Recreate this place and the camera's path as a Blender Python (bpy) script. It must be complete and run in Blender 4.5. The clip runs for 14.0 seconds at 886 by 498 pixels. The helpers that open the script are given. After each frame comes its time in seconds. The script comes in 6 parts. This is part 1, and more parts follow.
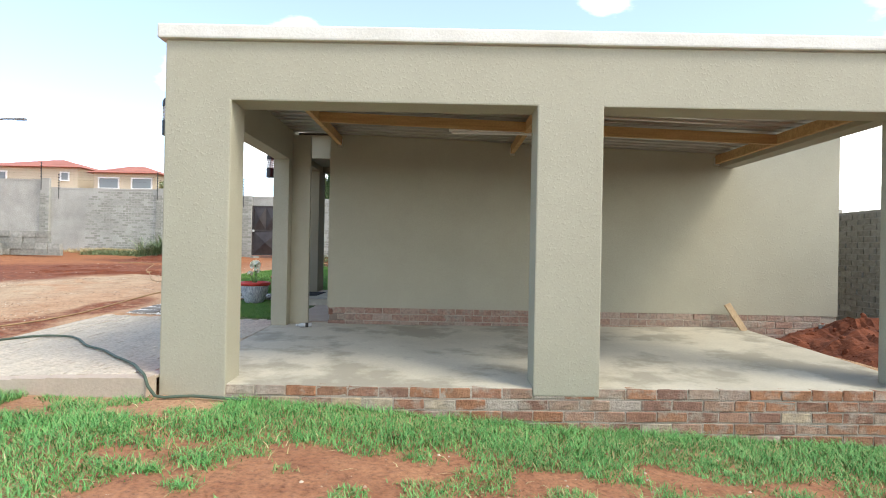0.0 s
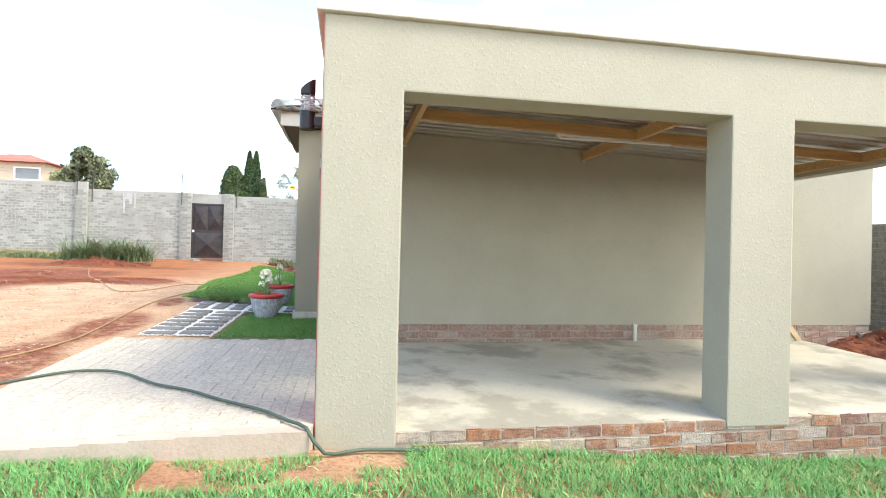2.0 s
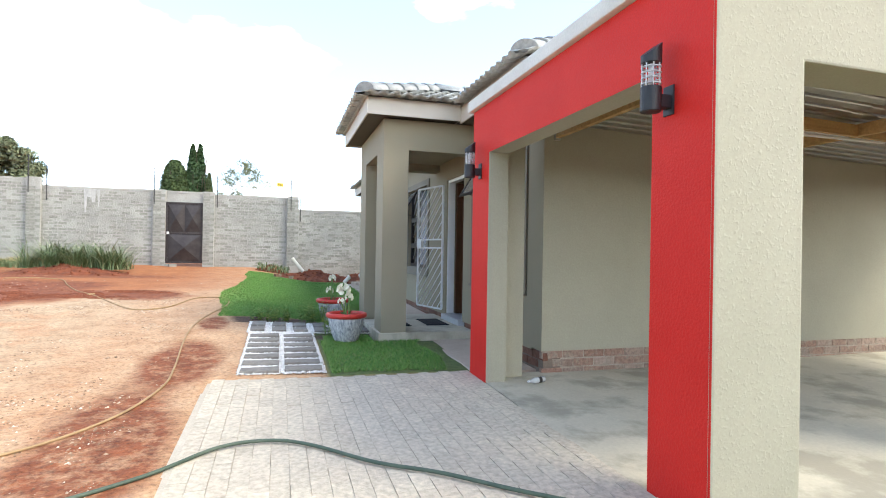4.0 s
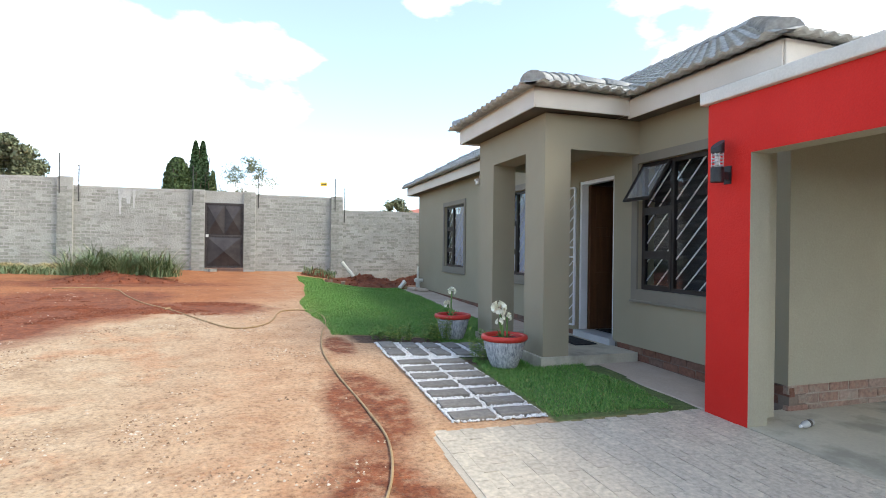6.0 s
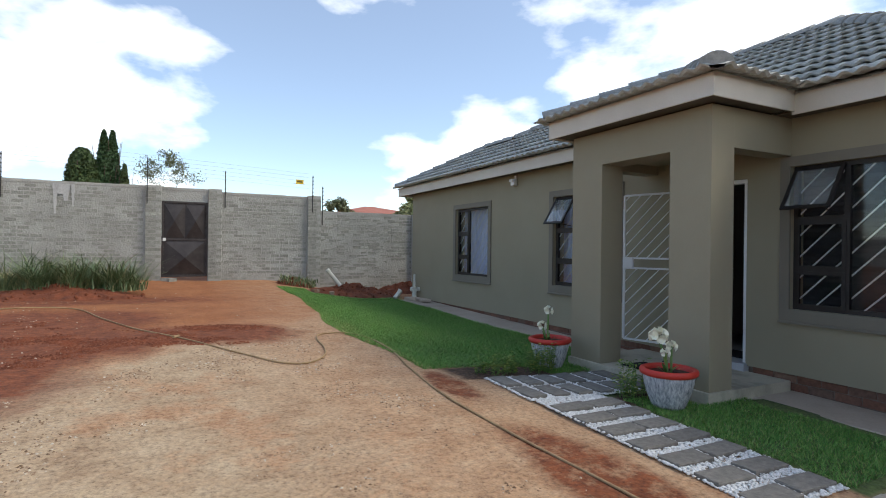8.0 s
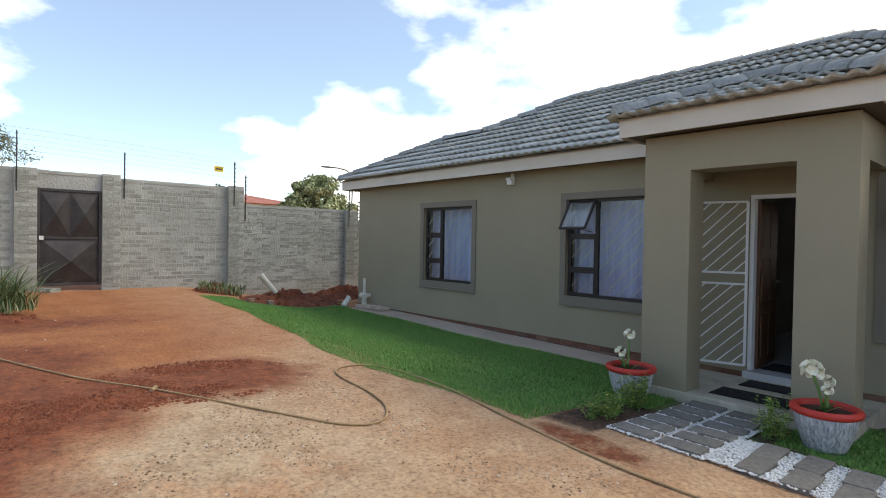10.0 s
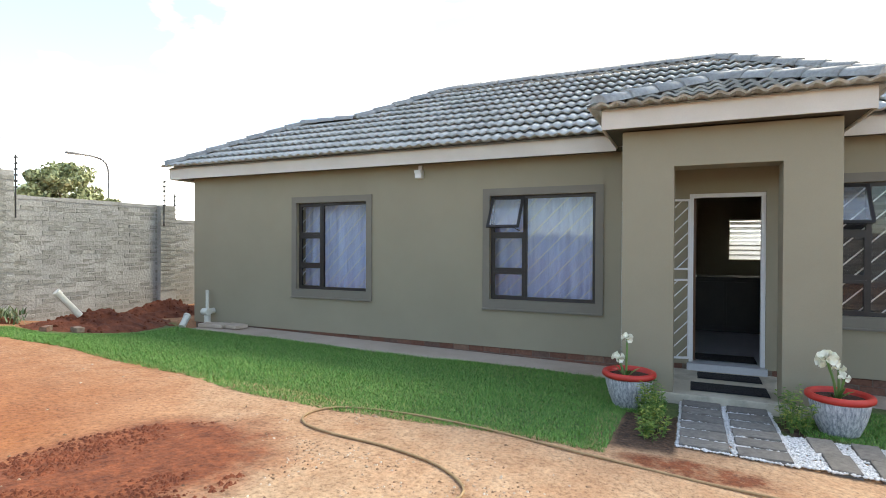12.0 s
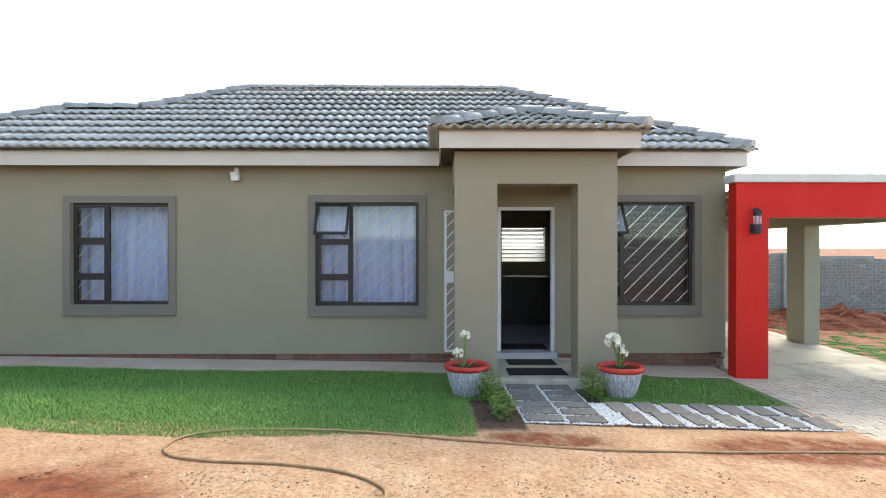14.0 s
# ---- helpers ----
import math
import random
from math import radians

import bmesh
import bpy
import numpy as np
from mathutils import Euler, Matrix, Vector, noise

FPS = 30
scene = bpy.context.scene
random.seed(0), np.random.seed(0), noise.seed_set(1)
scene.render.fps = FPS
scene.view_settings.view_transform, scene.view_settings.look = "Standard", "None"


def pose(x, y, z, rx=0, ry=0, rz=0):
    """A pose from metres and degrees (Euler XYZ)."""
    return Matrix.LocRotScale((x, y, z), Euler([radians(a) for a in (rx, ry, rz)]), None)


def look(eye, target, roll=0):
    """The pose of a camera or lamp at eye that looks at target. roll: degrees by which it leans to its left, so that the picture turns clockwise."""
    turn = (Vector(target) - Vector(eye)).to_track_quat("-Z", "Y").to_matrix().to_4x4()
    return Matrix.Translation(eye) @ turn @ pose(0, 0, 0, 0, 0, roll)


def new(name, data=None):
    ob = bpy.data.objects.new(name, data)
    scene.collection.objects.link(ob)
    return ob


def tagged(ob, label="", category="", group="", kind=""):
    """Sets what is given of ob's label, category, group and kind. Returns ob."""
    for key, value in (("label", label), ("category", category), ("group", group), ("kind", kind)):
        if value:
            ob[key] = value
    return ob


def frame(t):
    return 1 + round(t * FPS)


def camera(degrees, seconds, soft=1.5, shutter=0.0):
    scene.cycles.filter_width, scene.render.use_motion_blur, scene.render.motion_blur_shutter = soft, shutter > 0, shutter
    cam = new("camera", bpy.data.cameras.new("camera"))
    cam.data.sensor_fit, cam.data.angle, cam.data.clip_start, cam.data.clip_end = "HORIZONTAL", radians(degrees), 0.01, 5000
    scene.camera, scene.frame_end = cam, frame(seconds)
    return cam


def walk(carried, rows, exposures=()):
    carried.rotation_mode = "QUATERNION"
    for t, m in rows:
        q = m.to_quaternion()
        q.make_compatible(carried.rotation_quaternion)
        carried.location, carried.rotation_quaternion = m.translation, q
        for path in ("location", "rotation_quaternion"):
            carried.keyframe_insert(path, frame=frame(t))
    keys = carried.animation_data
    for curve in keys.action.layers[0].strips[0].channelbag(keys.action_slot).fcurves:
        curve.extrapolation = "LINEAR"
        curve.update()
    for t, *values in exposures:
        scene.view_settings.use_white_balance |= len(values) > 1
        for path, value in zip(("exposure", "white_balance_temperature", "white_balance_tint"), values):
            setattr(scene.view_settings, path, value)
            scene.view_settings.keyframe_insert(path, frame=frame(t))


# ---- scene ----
cam = camera(78.2, 14.0, 1.0)
PATH = [
    (0, (0.072, -0.212, 1.368), (0.069, 1.788, 1.376), 1.1),
    (0.5, (-0.398, -0.16, 1.395), (-0.359, 1.84, 1.403), 1.1),
    (1, (-0.872, -0.005, 1.404), (-0.735, 1.99, 1.413), 1.3),
    (1.5, (-1.372, 0.21, 1.429), (-1.132, 2.196, 1.44), 1.4),
    (2, (-1.874, 0.472, 1.468), (-1.531, 2.443, 1.481), 1.4),
    (2.5, (-2.365, 0.782, 1.515), (-1.948, 2.738, 1.526), 1.4),
    (3, (-2.788, 1.126, 1.517), (-2.315, 3.07, 1.53), 1.4),
    (3.2, (-3.022, 1.325, 1.513), (-2.505, 3.257, 1.529), 1.5),
    (5.3, (-4.866, 2.769, 1.725), (-4.271, 4.678, 1.723), 0.8),
    (5.5, (-5.032, 2.912, 1.717), (-4.434, 4.82, 1.713), 0.8),
    (6, (-5.492, 3.361, 1.732), (-4.875, 5.263, 1.728), 0.7),
    (6.5, (-5.952, 3.822, 1.783), (-5.299, 5.712, 1.776), 0.7),
    (7, (-6.349, 4.302, 1.804), (-5.628, 6.167, 1.803), 0.8),
    (7.5, (-6.758, 4.777, 1.827), (-5.947, 6.605, 1.827), 0.8),
    (8, (-7.08, 5.317, 1.849), (-6.172, 7.099, 1.849), 0.7),
    (8.5, (-7.411, 5.838, 1.895), (-6.422, 7.577, 1.89), 0.5),
    (8.7, (-7.542, 6.065, 1.929), (-6.508, 7.777, 1.922), 0.5),
    (10.8, (-8.404, 8.53, 2.089), (-6.861, 9.801, 2.055), -0.1),
    (11, (-8.425, 8.792, 2.084), (-6.817, 9.982, 2.05), -0.6),
    (11.5, (-8.488, 9.348, 2.072), (-6.745, 10.328, 2.044), -0.1),
    (12, (-8.597, 9.901, 2.051), (-6.778, 10.732, 2.032), 0.2),
    (12.5, (-8.676, 10.357, 2.025), (-6.761, 10.934, 2.014), 0.4),
    (13, (-8.753, 10.621, 2.045), (-6.777, 10.934, 2.034), 0.3),
    (13.5, (-8.884, 10.752, 2.078), (-6.887, 10.863, 2.069), 0.3),
    (14, (-8.991, 10.766, 2.099), (-6.991, 10.747, 2.092), 0.0),
]
EXPOSURES = [(t, stops, 7000 if t < 9 else 7500, 7) for t, stops in ((0.0, 1.23), (0.8, 1.50), (1.5, 1.78), (3.0, 1.70), (5.5, 1.38), (6.5, 1.10), (8.0, 0.45), (8.7, 0.26),
                                                  (11.0, 1.08), (12.5, 1.47), (14.0, 1.52))]
walk(cam, [(t, look(eye, target, roll)) for t, eye, target, roll in PATH], EXPOSURES)

# ---- light and exposure ----
SUN_FROM = Vector((0.62, -0.42, 0.95)).normalized()
world = bpy.data.worlds.new("sky")
scene.world = world
world.use_nodes = True
wt = world.node_tree
wt.nodes.clear()
w_out = wt.nodes.new("ShaderNodeOutputWorld")
w_bg = wt.nodes.new("ShaderNodeBackground")
w_bg.inputs["Strength"].default_value = 0.17
w_sky = wt.nodes.new("ShaderNodeTexSky")
w_sky.sky_type = "NISHITA"
w_sky.sun_disc = False
w_sky.sun_elevation = math.asin(SUN_FROM.z)
w_sky.sun_rotation = math.atan2(SUN_FROM.x, SUN_FROM.y)
w_sky.altitude = 1500
w_sky.dust_density = 0.9
w_sky.ozone_density = 3.0
w_sky.air_density = 1.0
w_tc = wt.nodes.new("ShaderNodeTexCoord")
w_map = wt.nodes.new("ShaderNodeMapping")
w_map.inputs["Scale"].default_value = (1.0, 1.0, 2.2)
w_map.inputs["Location"].default_value = (0.35, 0.1, 0.3)
w_noise = wt.nodes.new("ShaderNodeTexNoise")
w_noise.inputs["Scale"].default_value = 2.3
w_noise.inputs["Detail"].default_value = 9.0
w_noise.inputs["Roughness"].default_value = 0.52
w_dot = wt.nodes.new("ShaderNodeVectorMath")
w_dot.operation = "DOT_PRODUCT"
w_dot.inputs[1].default_value = (0.22, -0.14, -0.20)
w_add = wt.nodes.new("ShaderNodeMath")
w_add.operation = "ADD"
w_ramp = wt.nodes.new("ShaderNodeValToRGB")
w_ramp.color_ramp.elements[0].position = 0.51
w_ramp.color_ramp.elements[0].color = (0.07, 0.07, 0.07, 1)
w_ramp.color_ramp.elements[1].position = 0.645
w_ramp.color_ramp.elements[1].color = (1, 1, 1, 1)
w_mix = wt.nodes.new("ShaderNodeMix")
w_mix.data_type = "RGBA"
w_mix.inputs[7].default_value = (9.0, 9.2, 9.6, 1)
wl = wt.links.new
wl(w_tc.outputs["Generated"], w_map.inputs["Vector"])
wl(w_map.outputs["Vector"], w_noise.inputs["Vector"])
wl(w_tc.outputs["Generated"], w_dot.inputs[0])
wl(w_noise.outputs["Fac"], w_add.inputs[0])
wl(w_dot.outputs["Value"], w_add.inputs[1])
last = w_add.outputs["Value"]
# banks of cumulus: direction, half width, weight
for way, wide, weight in (((-0.15, 0.965, 0.20), 0.962, 0.15), ((0.0, 0.967, 0.23), 0.98, 0.10), ((-0.28, 0.93, 0.24), 0.97, 0.12), ((0.32, 0.936, 0.10), 0.987, 0.13),
                          ((0.72, 0.60, 0.38), 0.965, 0.11), ((0.544, 0.82, 0.12), 0.985, 0.10), ((-0.42, 0.83, 0.40), 0.97, 0.10), ((-0.9, 0.35, 0.25), 0.9, 0.12)):
    nd = wt.nodes.new("ShaderNodeVectorMath")
    nd.operation = "DOT_PRODUCT"
    nd.inputs[1].default_value = Vector(way).normalized()
    wl(w_tc.outputs["Generated"], nd.inputs[0])
    mr = wt.nodes.new("ShaderNodeMapRange")
    mr.interpolation_type = "SMOOTHSTEP"
    mr.inputs["From Min"].default_value = wide
    mr.inputs["From Max"].default_value = 1.0 - (1.0 - wide) * 0.3
    mr.inputs["To Max"].default_value = weight
    wl(nd.outputs["Value"], mr.inputs["Value"])
    ad = wt.nodes.new("ShaderNodeMath")
    ad.operation = "ADD"
    wl(last, ad.inputs[0])
    wl(mr.outputs["Result"], ad.inputs[1])
    last = ad.outputs["Value"]
wl(last, w_ramp.inputs["Fac"])
wl(w_ramp.outputs["Color"], w_mix.inputs[0])
wl(w_sky.outputs["Color"], w_mix.inputs[6])
wl(w_mix.outputs[2], w_bg.inputs["Color"])
wl(w_bg.outputs["Background"], w_out.inputs["Surface"])

sun_data = bpy.data.lights.new("sun", "SUN")
sun_data.energy = 1.35
sun_data.angle = radians(20)
sun_data.color = (1.0, 0.96, 0.88)
sun = new("sun", sun_data)
sun.matrix_world = look(SUN_FROM * 30, (0, 0, 0))


# ---- materials ----
def material(name, build, rough=0.8, metal=0.0, bump=0.0, bump_scale=200.0, spec=0.5, spatter=False):
    """A node material; build(nodes, links, coord) returns the colour socket or a colour."""
    m = bpy.data.materials.new(name)
    m.use_nodes = True
    t = m.node_tree
    bsdf = t.nodes["Principled BSDF"]
    bsdf.inputs["Roughness"].default_value = rough
    bsdf.inputs["Metallic"].default_value = metal
    bsdf.inputs["Specular IOR Level"].default_value = spec
    tc = t.nodes.new("ShaderNodeTexCoord")
    col = build(t, tc.outputs["Object"])
    if isinstance(col, tuple):
        bsdf.inputs["Base Color"].default_value = (*col, 1)
    else:
        t.links.new(col, bsdf.inputs["Base Color"])
    if bump:
        n = t.nodes.new("ShaderNodeTexNoise")
        n.inputs["Scale"].default_value = bump_scale
        n.inputs["Detail"].default_value = 4
        t.links.new(tc.outputs["Object"], n.inputs["Vector"])
        b = t.nodes.new("ShaderNodeBump")
        b.inputs["Strength"].default_value = bump
        b.inputs["Distance"].default_value = 0.02
        height = n.outputs["Fac"]
        if spatter:
            height = ramp_of(t, height, (0.54, (0, 0, 0)), (0.72, (1, 1, 1)))
        t.links.new(height, b.inputs["Height"])
        t.links.new(b.outputs["Normal"], bsdf.inputs["Normal"])
    return m


def noise_of(t, coord, scale, detail=4.0, rough=0.55, stretch=None):
    n = t.nodes.new("ShaderNodeTexNoise")
    n.inputs["Scale"].default_value = scale
    n.inputs["Detail"].default_value = detail
    n.inputs["Roughness"].default_value = rough
    if stretch:
        mp = t.nodes.new("ShaderNodeMapping")
        mp.inputs["Scale"].default_value = stretch
        t.links.new(coord, mp.inputs["Vector"])
        coord = mp.outputs["Vector"]
    t.links.new(coord, n.inputs["Vector"])
    return n.outputs["Fac"]


def ramp_of(t, fac, *stops):
    r = t.nodes.new("ShaderNodeValToRGB")
    e = r.color_ramp.elements
    while len(e) < len(stops):
        e.new(0.5)
    for el, (p, c) in zip(e, stops):
        el.position = p
        el.color = (*c, 1)
    t.links.new(fac, r.inputs["Fac"])
    return r.outputs["Color"]


def mix_of(t, fac, a, b, blend="MIX"):
    m = t.nodes.new("ShaderNodeMix")
    m.data_type = "RGBA"
    m.blend_type = blend
    for sock, v in ((0, fac), (6, a), (7, b)):
        if isinstance(v, (int, float)):
            m.inputs[sock].default_value = v
        elif isinstance(v, tuple):
            m.inputs[sock].default_value = (*v, 1)
        else:
            t.links.new(v, m.inputs[sock])
    return m.outputs[2]


def math_of(t, op, a, b=0.0, c=0.0, clamp=False):
    m = t.nodes.new("ShaderNodeMath")
    m.operation = op
    m.use_clamp = clamp
    for i, v in enumerate((a, b, c)):
        if isinstance(v, (int, float)):
            m.inputs[i].default_value = v
        else:
            t.links.new(v, m.inputs[i])
    return m.outputs[0]


def mottled(a, b, scale=3.0, fine=60.0, fine_amount=0.25, stretch=None):
    """Colour wandering between a and b, with a finer grain over it."""
    def build(t, coord):
        base = ramp_of(t, noise_of(t, coord, scale, 6, 0.6, stretch), (0.33, a), (0.68, b))
        grain = ramp_of(t, noise_of(t, coord, fine, 3), (0.3, (0.72, 0.72, 0.72)), (0.7, (1.15, 1.15, 1.15)))
        return mix_of(t, fine_amount, base, mix_of(t, 1.0, base, grain, "MULTIPLY"))
    return build


def pieces(stops, grain=40.0, smear=None):
    """One colour per piece, by its object's random number, with grain."""
    def build(t, coord):
        oi = t.nodes.new("ShaderNodeObjectInfo")
        base = ramp_of(t, oi.outputs["Random"], *stops)
        shift = t.nodes.new("ShaderNodeVectorMath")
        shift.operation = "MULTIPLY_ADD"
        shift.inputs[1].default_value = (37.0, 53.0, 71.0)
        t.links.new(oi.outputs["Random"], shift.inputs[0])
        t.links.new(coord, shift.inputs[2])
        coord = shift.outputs[0]
        if smear:
            base = mix_of(t, ramp_of(t, noise_of(t, coord, 7.0, 6, 0.65), (0.50, (0, 0, 0)), (0.64, (0.75, 0.75, 0.75))), base, smear)
        g = ramp_of(t, noise_of(t, coord, grain, 5), (0.3, (0.6, 0.6, 0.6)), (0.7, (1.2, 1.2, 1.2)))
        return mix_of(t, 0.7, base, g, "MULTIPLY")
    return build


def island_pieces(stops, grain=40.0, amount=0.7):
    def build(t, coord):
        ge = t.nodes.new("ShaderNodeNewGeometry")
        base = ramp_of(t, ge.outputs["Random Per Island"], *stops)
        g = ramp_of(t, noise_of(t, coord, grain, 5), (0.3, (0.6, 0.6, 0.6)), (0.7, (1.2, 1.2, 1.2)))
        return mix_of(t, amount, base, g, "MULTIPLY")
    return build


def plain(c):
    return lambda t, coord: c


RED_STOPS = ((0.0, (0.31, 0.14, 0.075)), (0.2, (0.37, 0.18, 0.095)), (0.38, (0.22, 0.12, 0.085)), (0.52, (0.34, 0.165, 0.10)),
             (0.68, (0.36, 0.27, 0.20)), (0.8, (0.31, 0.18, 0.12)), (0.9, (0.42, 0.37, 0.31)), (1.0, (0.50, 0.36, 0.21)))
BRICK_STOPS = ((0.0, (0.27, 0.135, 0.075)), (0.22, (0.34, 0.18, 0.10)), (0.38, (0.20, 0.125, 0.10)), (0.52, (0.33, 0.19, 0.13)),
               (0.66, (0.40, 0.33, 0.27)), (0.8, (0.30, 0.21, 0.165)), (0.92, (0.46, 0.41, 0.35)), (1.0, (0.45, 0.33, 0.19)))
TAUPE = (0.358, 0.337, 0.256)
TAUPE2 = (0.390, 0.368, 0.283)
M_PLASTER = material("textured_plaster", mottled(TAUPE, TAUPE2, 1.6, 90), 0.85, bump=0.13, bump_scale=42, spatter=True)
M_HOUSE = material("house_paint", mottled((0.294, 0.256, 0.178), (0.320, 0.280, 0.196), 1.2, 120, 0.15), 0.8, bump=0.12, bump_scale=150)
M_SURROUND = material("window_surround_paint", mottled((0.190, 0.167, 0.132), (0.212, 0.188, 0.148), 2.0, 120, 0.15), 0.75, bump=0.1)
M_RED = material("red_paint", mottled((0.60, 0.018, 0.012), (0.66, 0.026, 0.018), 1.5, 90, 0.2), 0.6, bump=0.25, bump_scale=80, spec=0.22)
M_COPING = material("coping_paint", mottled((0.62, 0.60, 0.54), (0.72, 0.70, 0.64), 2.2, 60), 0.8, bump=0.15, bump_scale=60)
M_FASCIA = material("fascia_board", mottled((0.58, 0.53, 0.46), (0.66, 0.61, 0.54), 1.4, 80, 0.12), 0.65)
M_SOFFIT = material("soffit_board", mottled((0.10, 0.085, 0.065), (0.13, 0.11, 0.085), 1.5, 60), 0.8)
M_TIMBER = material("pine_timber", mottled((0.40, 0.235, 0.095), (0.56, 0.355, 0.165), 5.0, 50, 0.5, (0.35, 6, 6)), 0.7, bump=0.1)
M_STEEL = material("galvanised_sheet", mottled((0.58, 0.58, 0.56), (0.70, 0.70, 0.68), 3.0, 40), 0.3, 0.85)
M_SHEET = material("roof_sheet_steel", mottled((0.40, 0.39, 0.37), (0.52, 0.51, 0.49), 3.0, 40), 0.3, 0.85)
M_SLAB = material("concrete_slab", lambda t, c: mix_of(
    t, ramp_of(t, noise_of(t, c, 1.6, 7, 0.6), (0.49, (0, 0, 0)), (0.60, (0.75, 0.75, 0.75))),
    mottled((0.44, 0.40, 0.31), (0.55, 0.505, 0.40), 1.3, 40)(t, c), (0.26, 0.235, 0.18)), 0.75, bump=0.1, bump_scale=60)
M_SCREED = material("concrete_strip", mottled((0.42, 0.335, 0.26), (0.54, 0.445, 0.355), 1.5, 40), 0.85, bump=0.25, bump_scale=50)
M_MORTAR = material("mortar", mottled((0.34, 0.29, 0.23), (0.44, 0.38, 0.31), 5, 60, 0.4), 0.95, bump=0.5, bump_scale=90)
M_BRICK = material("stock_brick", pieces(RED_STOPS, 22, (0.42, 0.36, 0.29)), 0.9, bump=0.5, bump_scale=60)
M_DULL = material("smeared_brick", pieces(((0.0, (0.31, 0.18, 0.135)), (0.4, (0.36, 0.235, 0.18)), (0.7, (0.30, 0.215, 0.17)), (1.0, (0.41, 0.31, 0.25))), 30, (0.36, 0.32, 0.26)), 0.9, bump=0.6, bump_scale=60)
# street plinth brick: shade below the proud plaster is put into its browns
M_SHADEDPLINTH = material("shaded_plinth_brick", pieces(((0.0, (0.17, 0.075, 0.048)), (0.4, (0.22, 0.10, 0.065)), (0.75, (0.16, 0.095, 0.07)), (1.0, (0.27, 0.15, 0.10))), 30), 0.9, bump=0.5, bump_scale=60)
# its mortar, darkened in colour for the same shade
M_SHADEDJOINT = material("shaded_plinth_mortar", mottled((0.15, 0.115, 0.09), (0.22, 0.17, 0.135), 5, 60, 0.4), 0.95)
M_BRICKS = material("stock_bricks", island_pieces(BRICK_STOPS, 30), 0.9, bump=0.5, bump_scale=60)
GREY_STOPS = ((0.0, (0.255, 0.254, 0.222)), (0.4, (0.31, 0.309, 0.273)), (0.8, (0.285, 0.284, 0.25)), (1.0, (0.38, 0.377, 0.337)))
M_BLOCK = material("cement_brick", pieces(GREY_STOPS, 14), 0.95, bump=0.6, bump_scale=35)
M_BLOCKS = material("cement_bricks", island_pieces(GREY_STOPS, 14), 0.95, bump=0.6, bump_scale=35)
M_SLUSH = material("cement_slush", mottled((0.29, 0.287, 0.26), (0.43, 0.424, 0.39), 1.1, 30, 0.5), 0.95, bump=0.7, bump_scale=25)
M_PAVER = material("paver", pieces(((0.0, (0.51, 0.44, 0.34)), (0.4, (0.58, 0.505, 0.39)), (0.8, (0.54, 0.46, 0.355)), (1.0, (0.62, 0.54, 0.415))), 30), 0.9, bump=0.3, bump_scale=80)
M_PAVERS = material("pavers", island_pieces(((0.0, (0.51, 0.44, 0.34)), (0.4, (0.58, 0.505, 0.39)), (0.8, (0.54, 0.46, 0.355)), (1.0, (0.62, 0.54, 0.415))), 30), 0.9, bump=0.3, bump_scale=80)
M_SAND = material("joint_sand", mottled((0.44, 0.38, 0.30), (0.54, 0.47, 0.37), 6, 80, 0.4), 0.98)
M_STONE = material("stepping_stone", pieces(((0.0, (0.185, 0.17, 0.15)), (1.0, (0.245, 0.225, 0.195))), 25), 0.9, bump=0.4, bump_scale=90)
M_PEBBLE = material("white_pebbles", island_pieces(((0.0, (0.62, 0.61, 0.58)), (1.0, (0.85, 0.84, 0.82))), 30, 0.3), 0.8)
TILE_STOPS = ((0.0, (0.42, 0.422, 0.40)), (0.5, (0.49, 0.492, 0.465)), (1.0, (0.56, 0.56, 0.53)))
M_TILE = material("roof_tile", pieces(TILE_STOPS, 25), 0.36, bump=0.15, bump_scale=120)
M_TILES = material("roof_tiles", island_pieces(TILE_STOPS, 25), 0.36, bump=0.15, bump_scale=120)
M_CAP = material("ridge_cap_tile", pieces(((0.0, (0.27, 0.275, 0.265)), (1.0, (0.36, 0.365, 0.35))), 25), 0.45, bump=0.15, bump_scale=120)
M_FRAME = material("bronze_aluminium", mottled((0.030, 0.026, 0.024), (0.042, 0.036, 0.033), 4, 80), 0.45, 0.3)
M_WHITE = material("white_enamel", mottled((0.74, 0.74, 0.74), (0.80, 0.80, 0.80), 4, 60, 0.1), 0.45)
M_WOOD = material("stained_door_wood", mottled((0.085, 0.032, 0.014), (0.14, 0.058, 0.024), 3.0, 40, 0.4, (5, 5, 0.5)), 0.45)
# white net; the blue of the reflected sky is mixed into its colour
M_CURTAIN = material("net_curtain", mottled((0.50, 0.57, 0.82), (0.70, 0.76, 0.95), 3, 60, 0.15, (8, 8, 0.6)), 0.9)
M_BLIND = material("dark_blind", mottled((0.055, 0.055, 0.06), (0.085, 0.085, 0.09), 3, 60, 0.2, (1, 1, 9)), 0.8)
M_INNER = material("inner_wall_paint", mottled((0.30, 0.29, 0.25), (0.34, 0.33, 0.29), 1.5, 60, 0.1), 0.85)
M_TILEFLOOR = material("floor_tile", mottled((0.44, 0.45, 0.46), (0.52, 0.53, 0.54), 1.5, 40, 0.15), 0.3)
M_DARKWOOD = material("dark_cabinet", mottled((0.015, 0.012, 0.01), (0.025, 0.02, 0.017), 4, 60), 0.5)
M_MAT = material("door_mat", mottled((0.012, 0.012, 0.013), (0.022, 0.022, 0.024), 30, 200, 0.6), 0.98, bump=0.8, bump_scale=300)
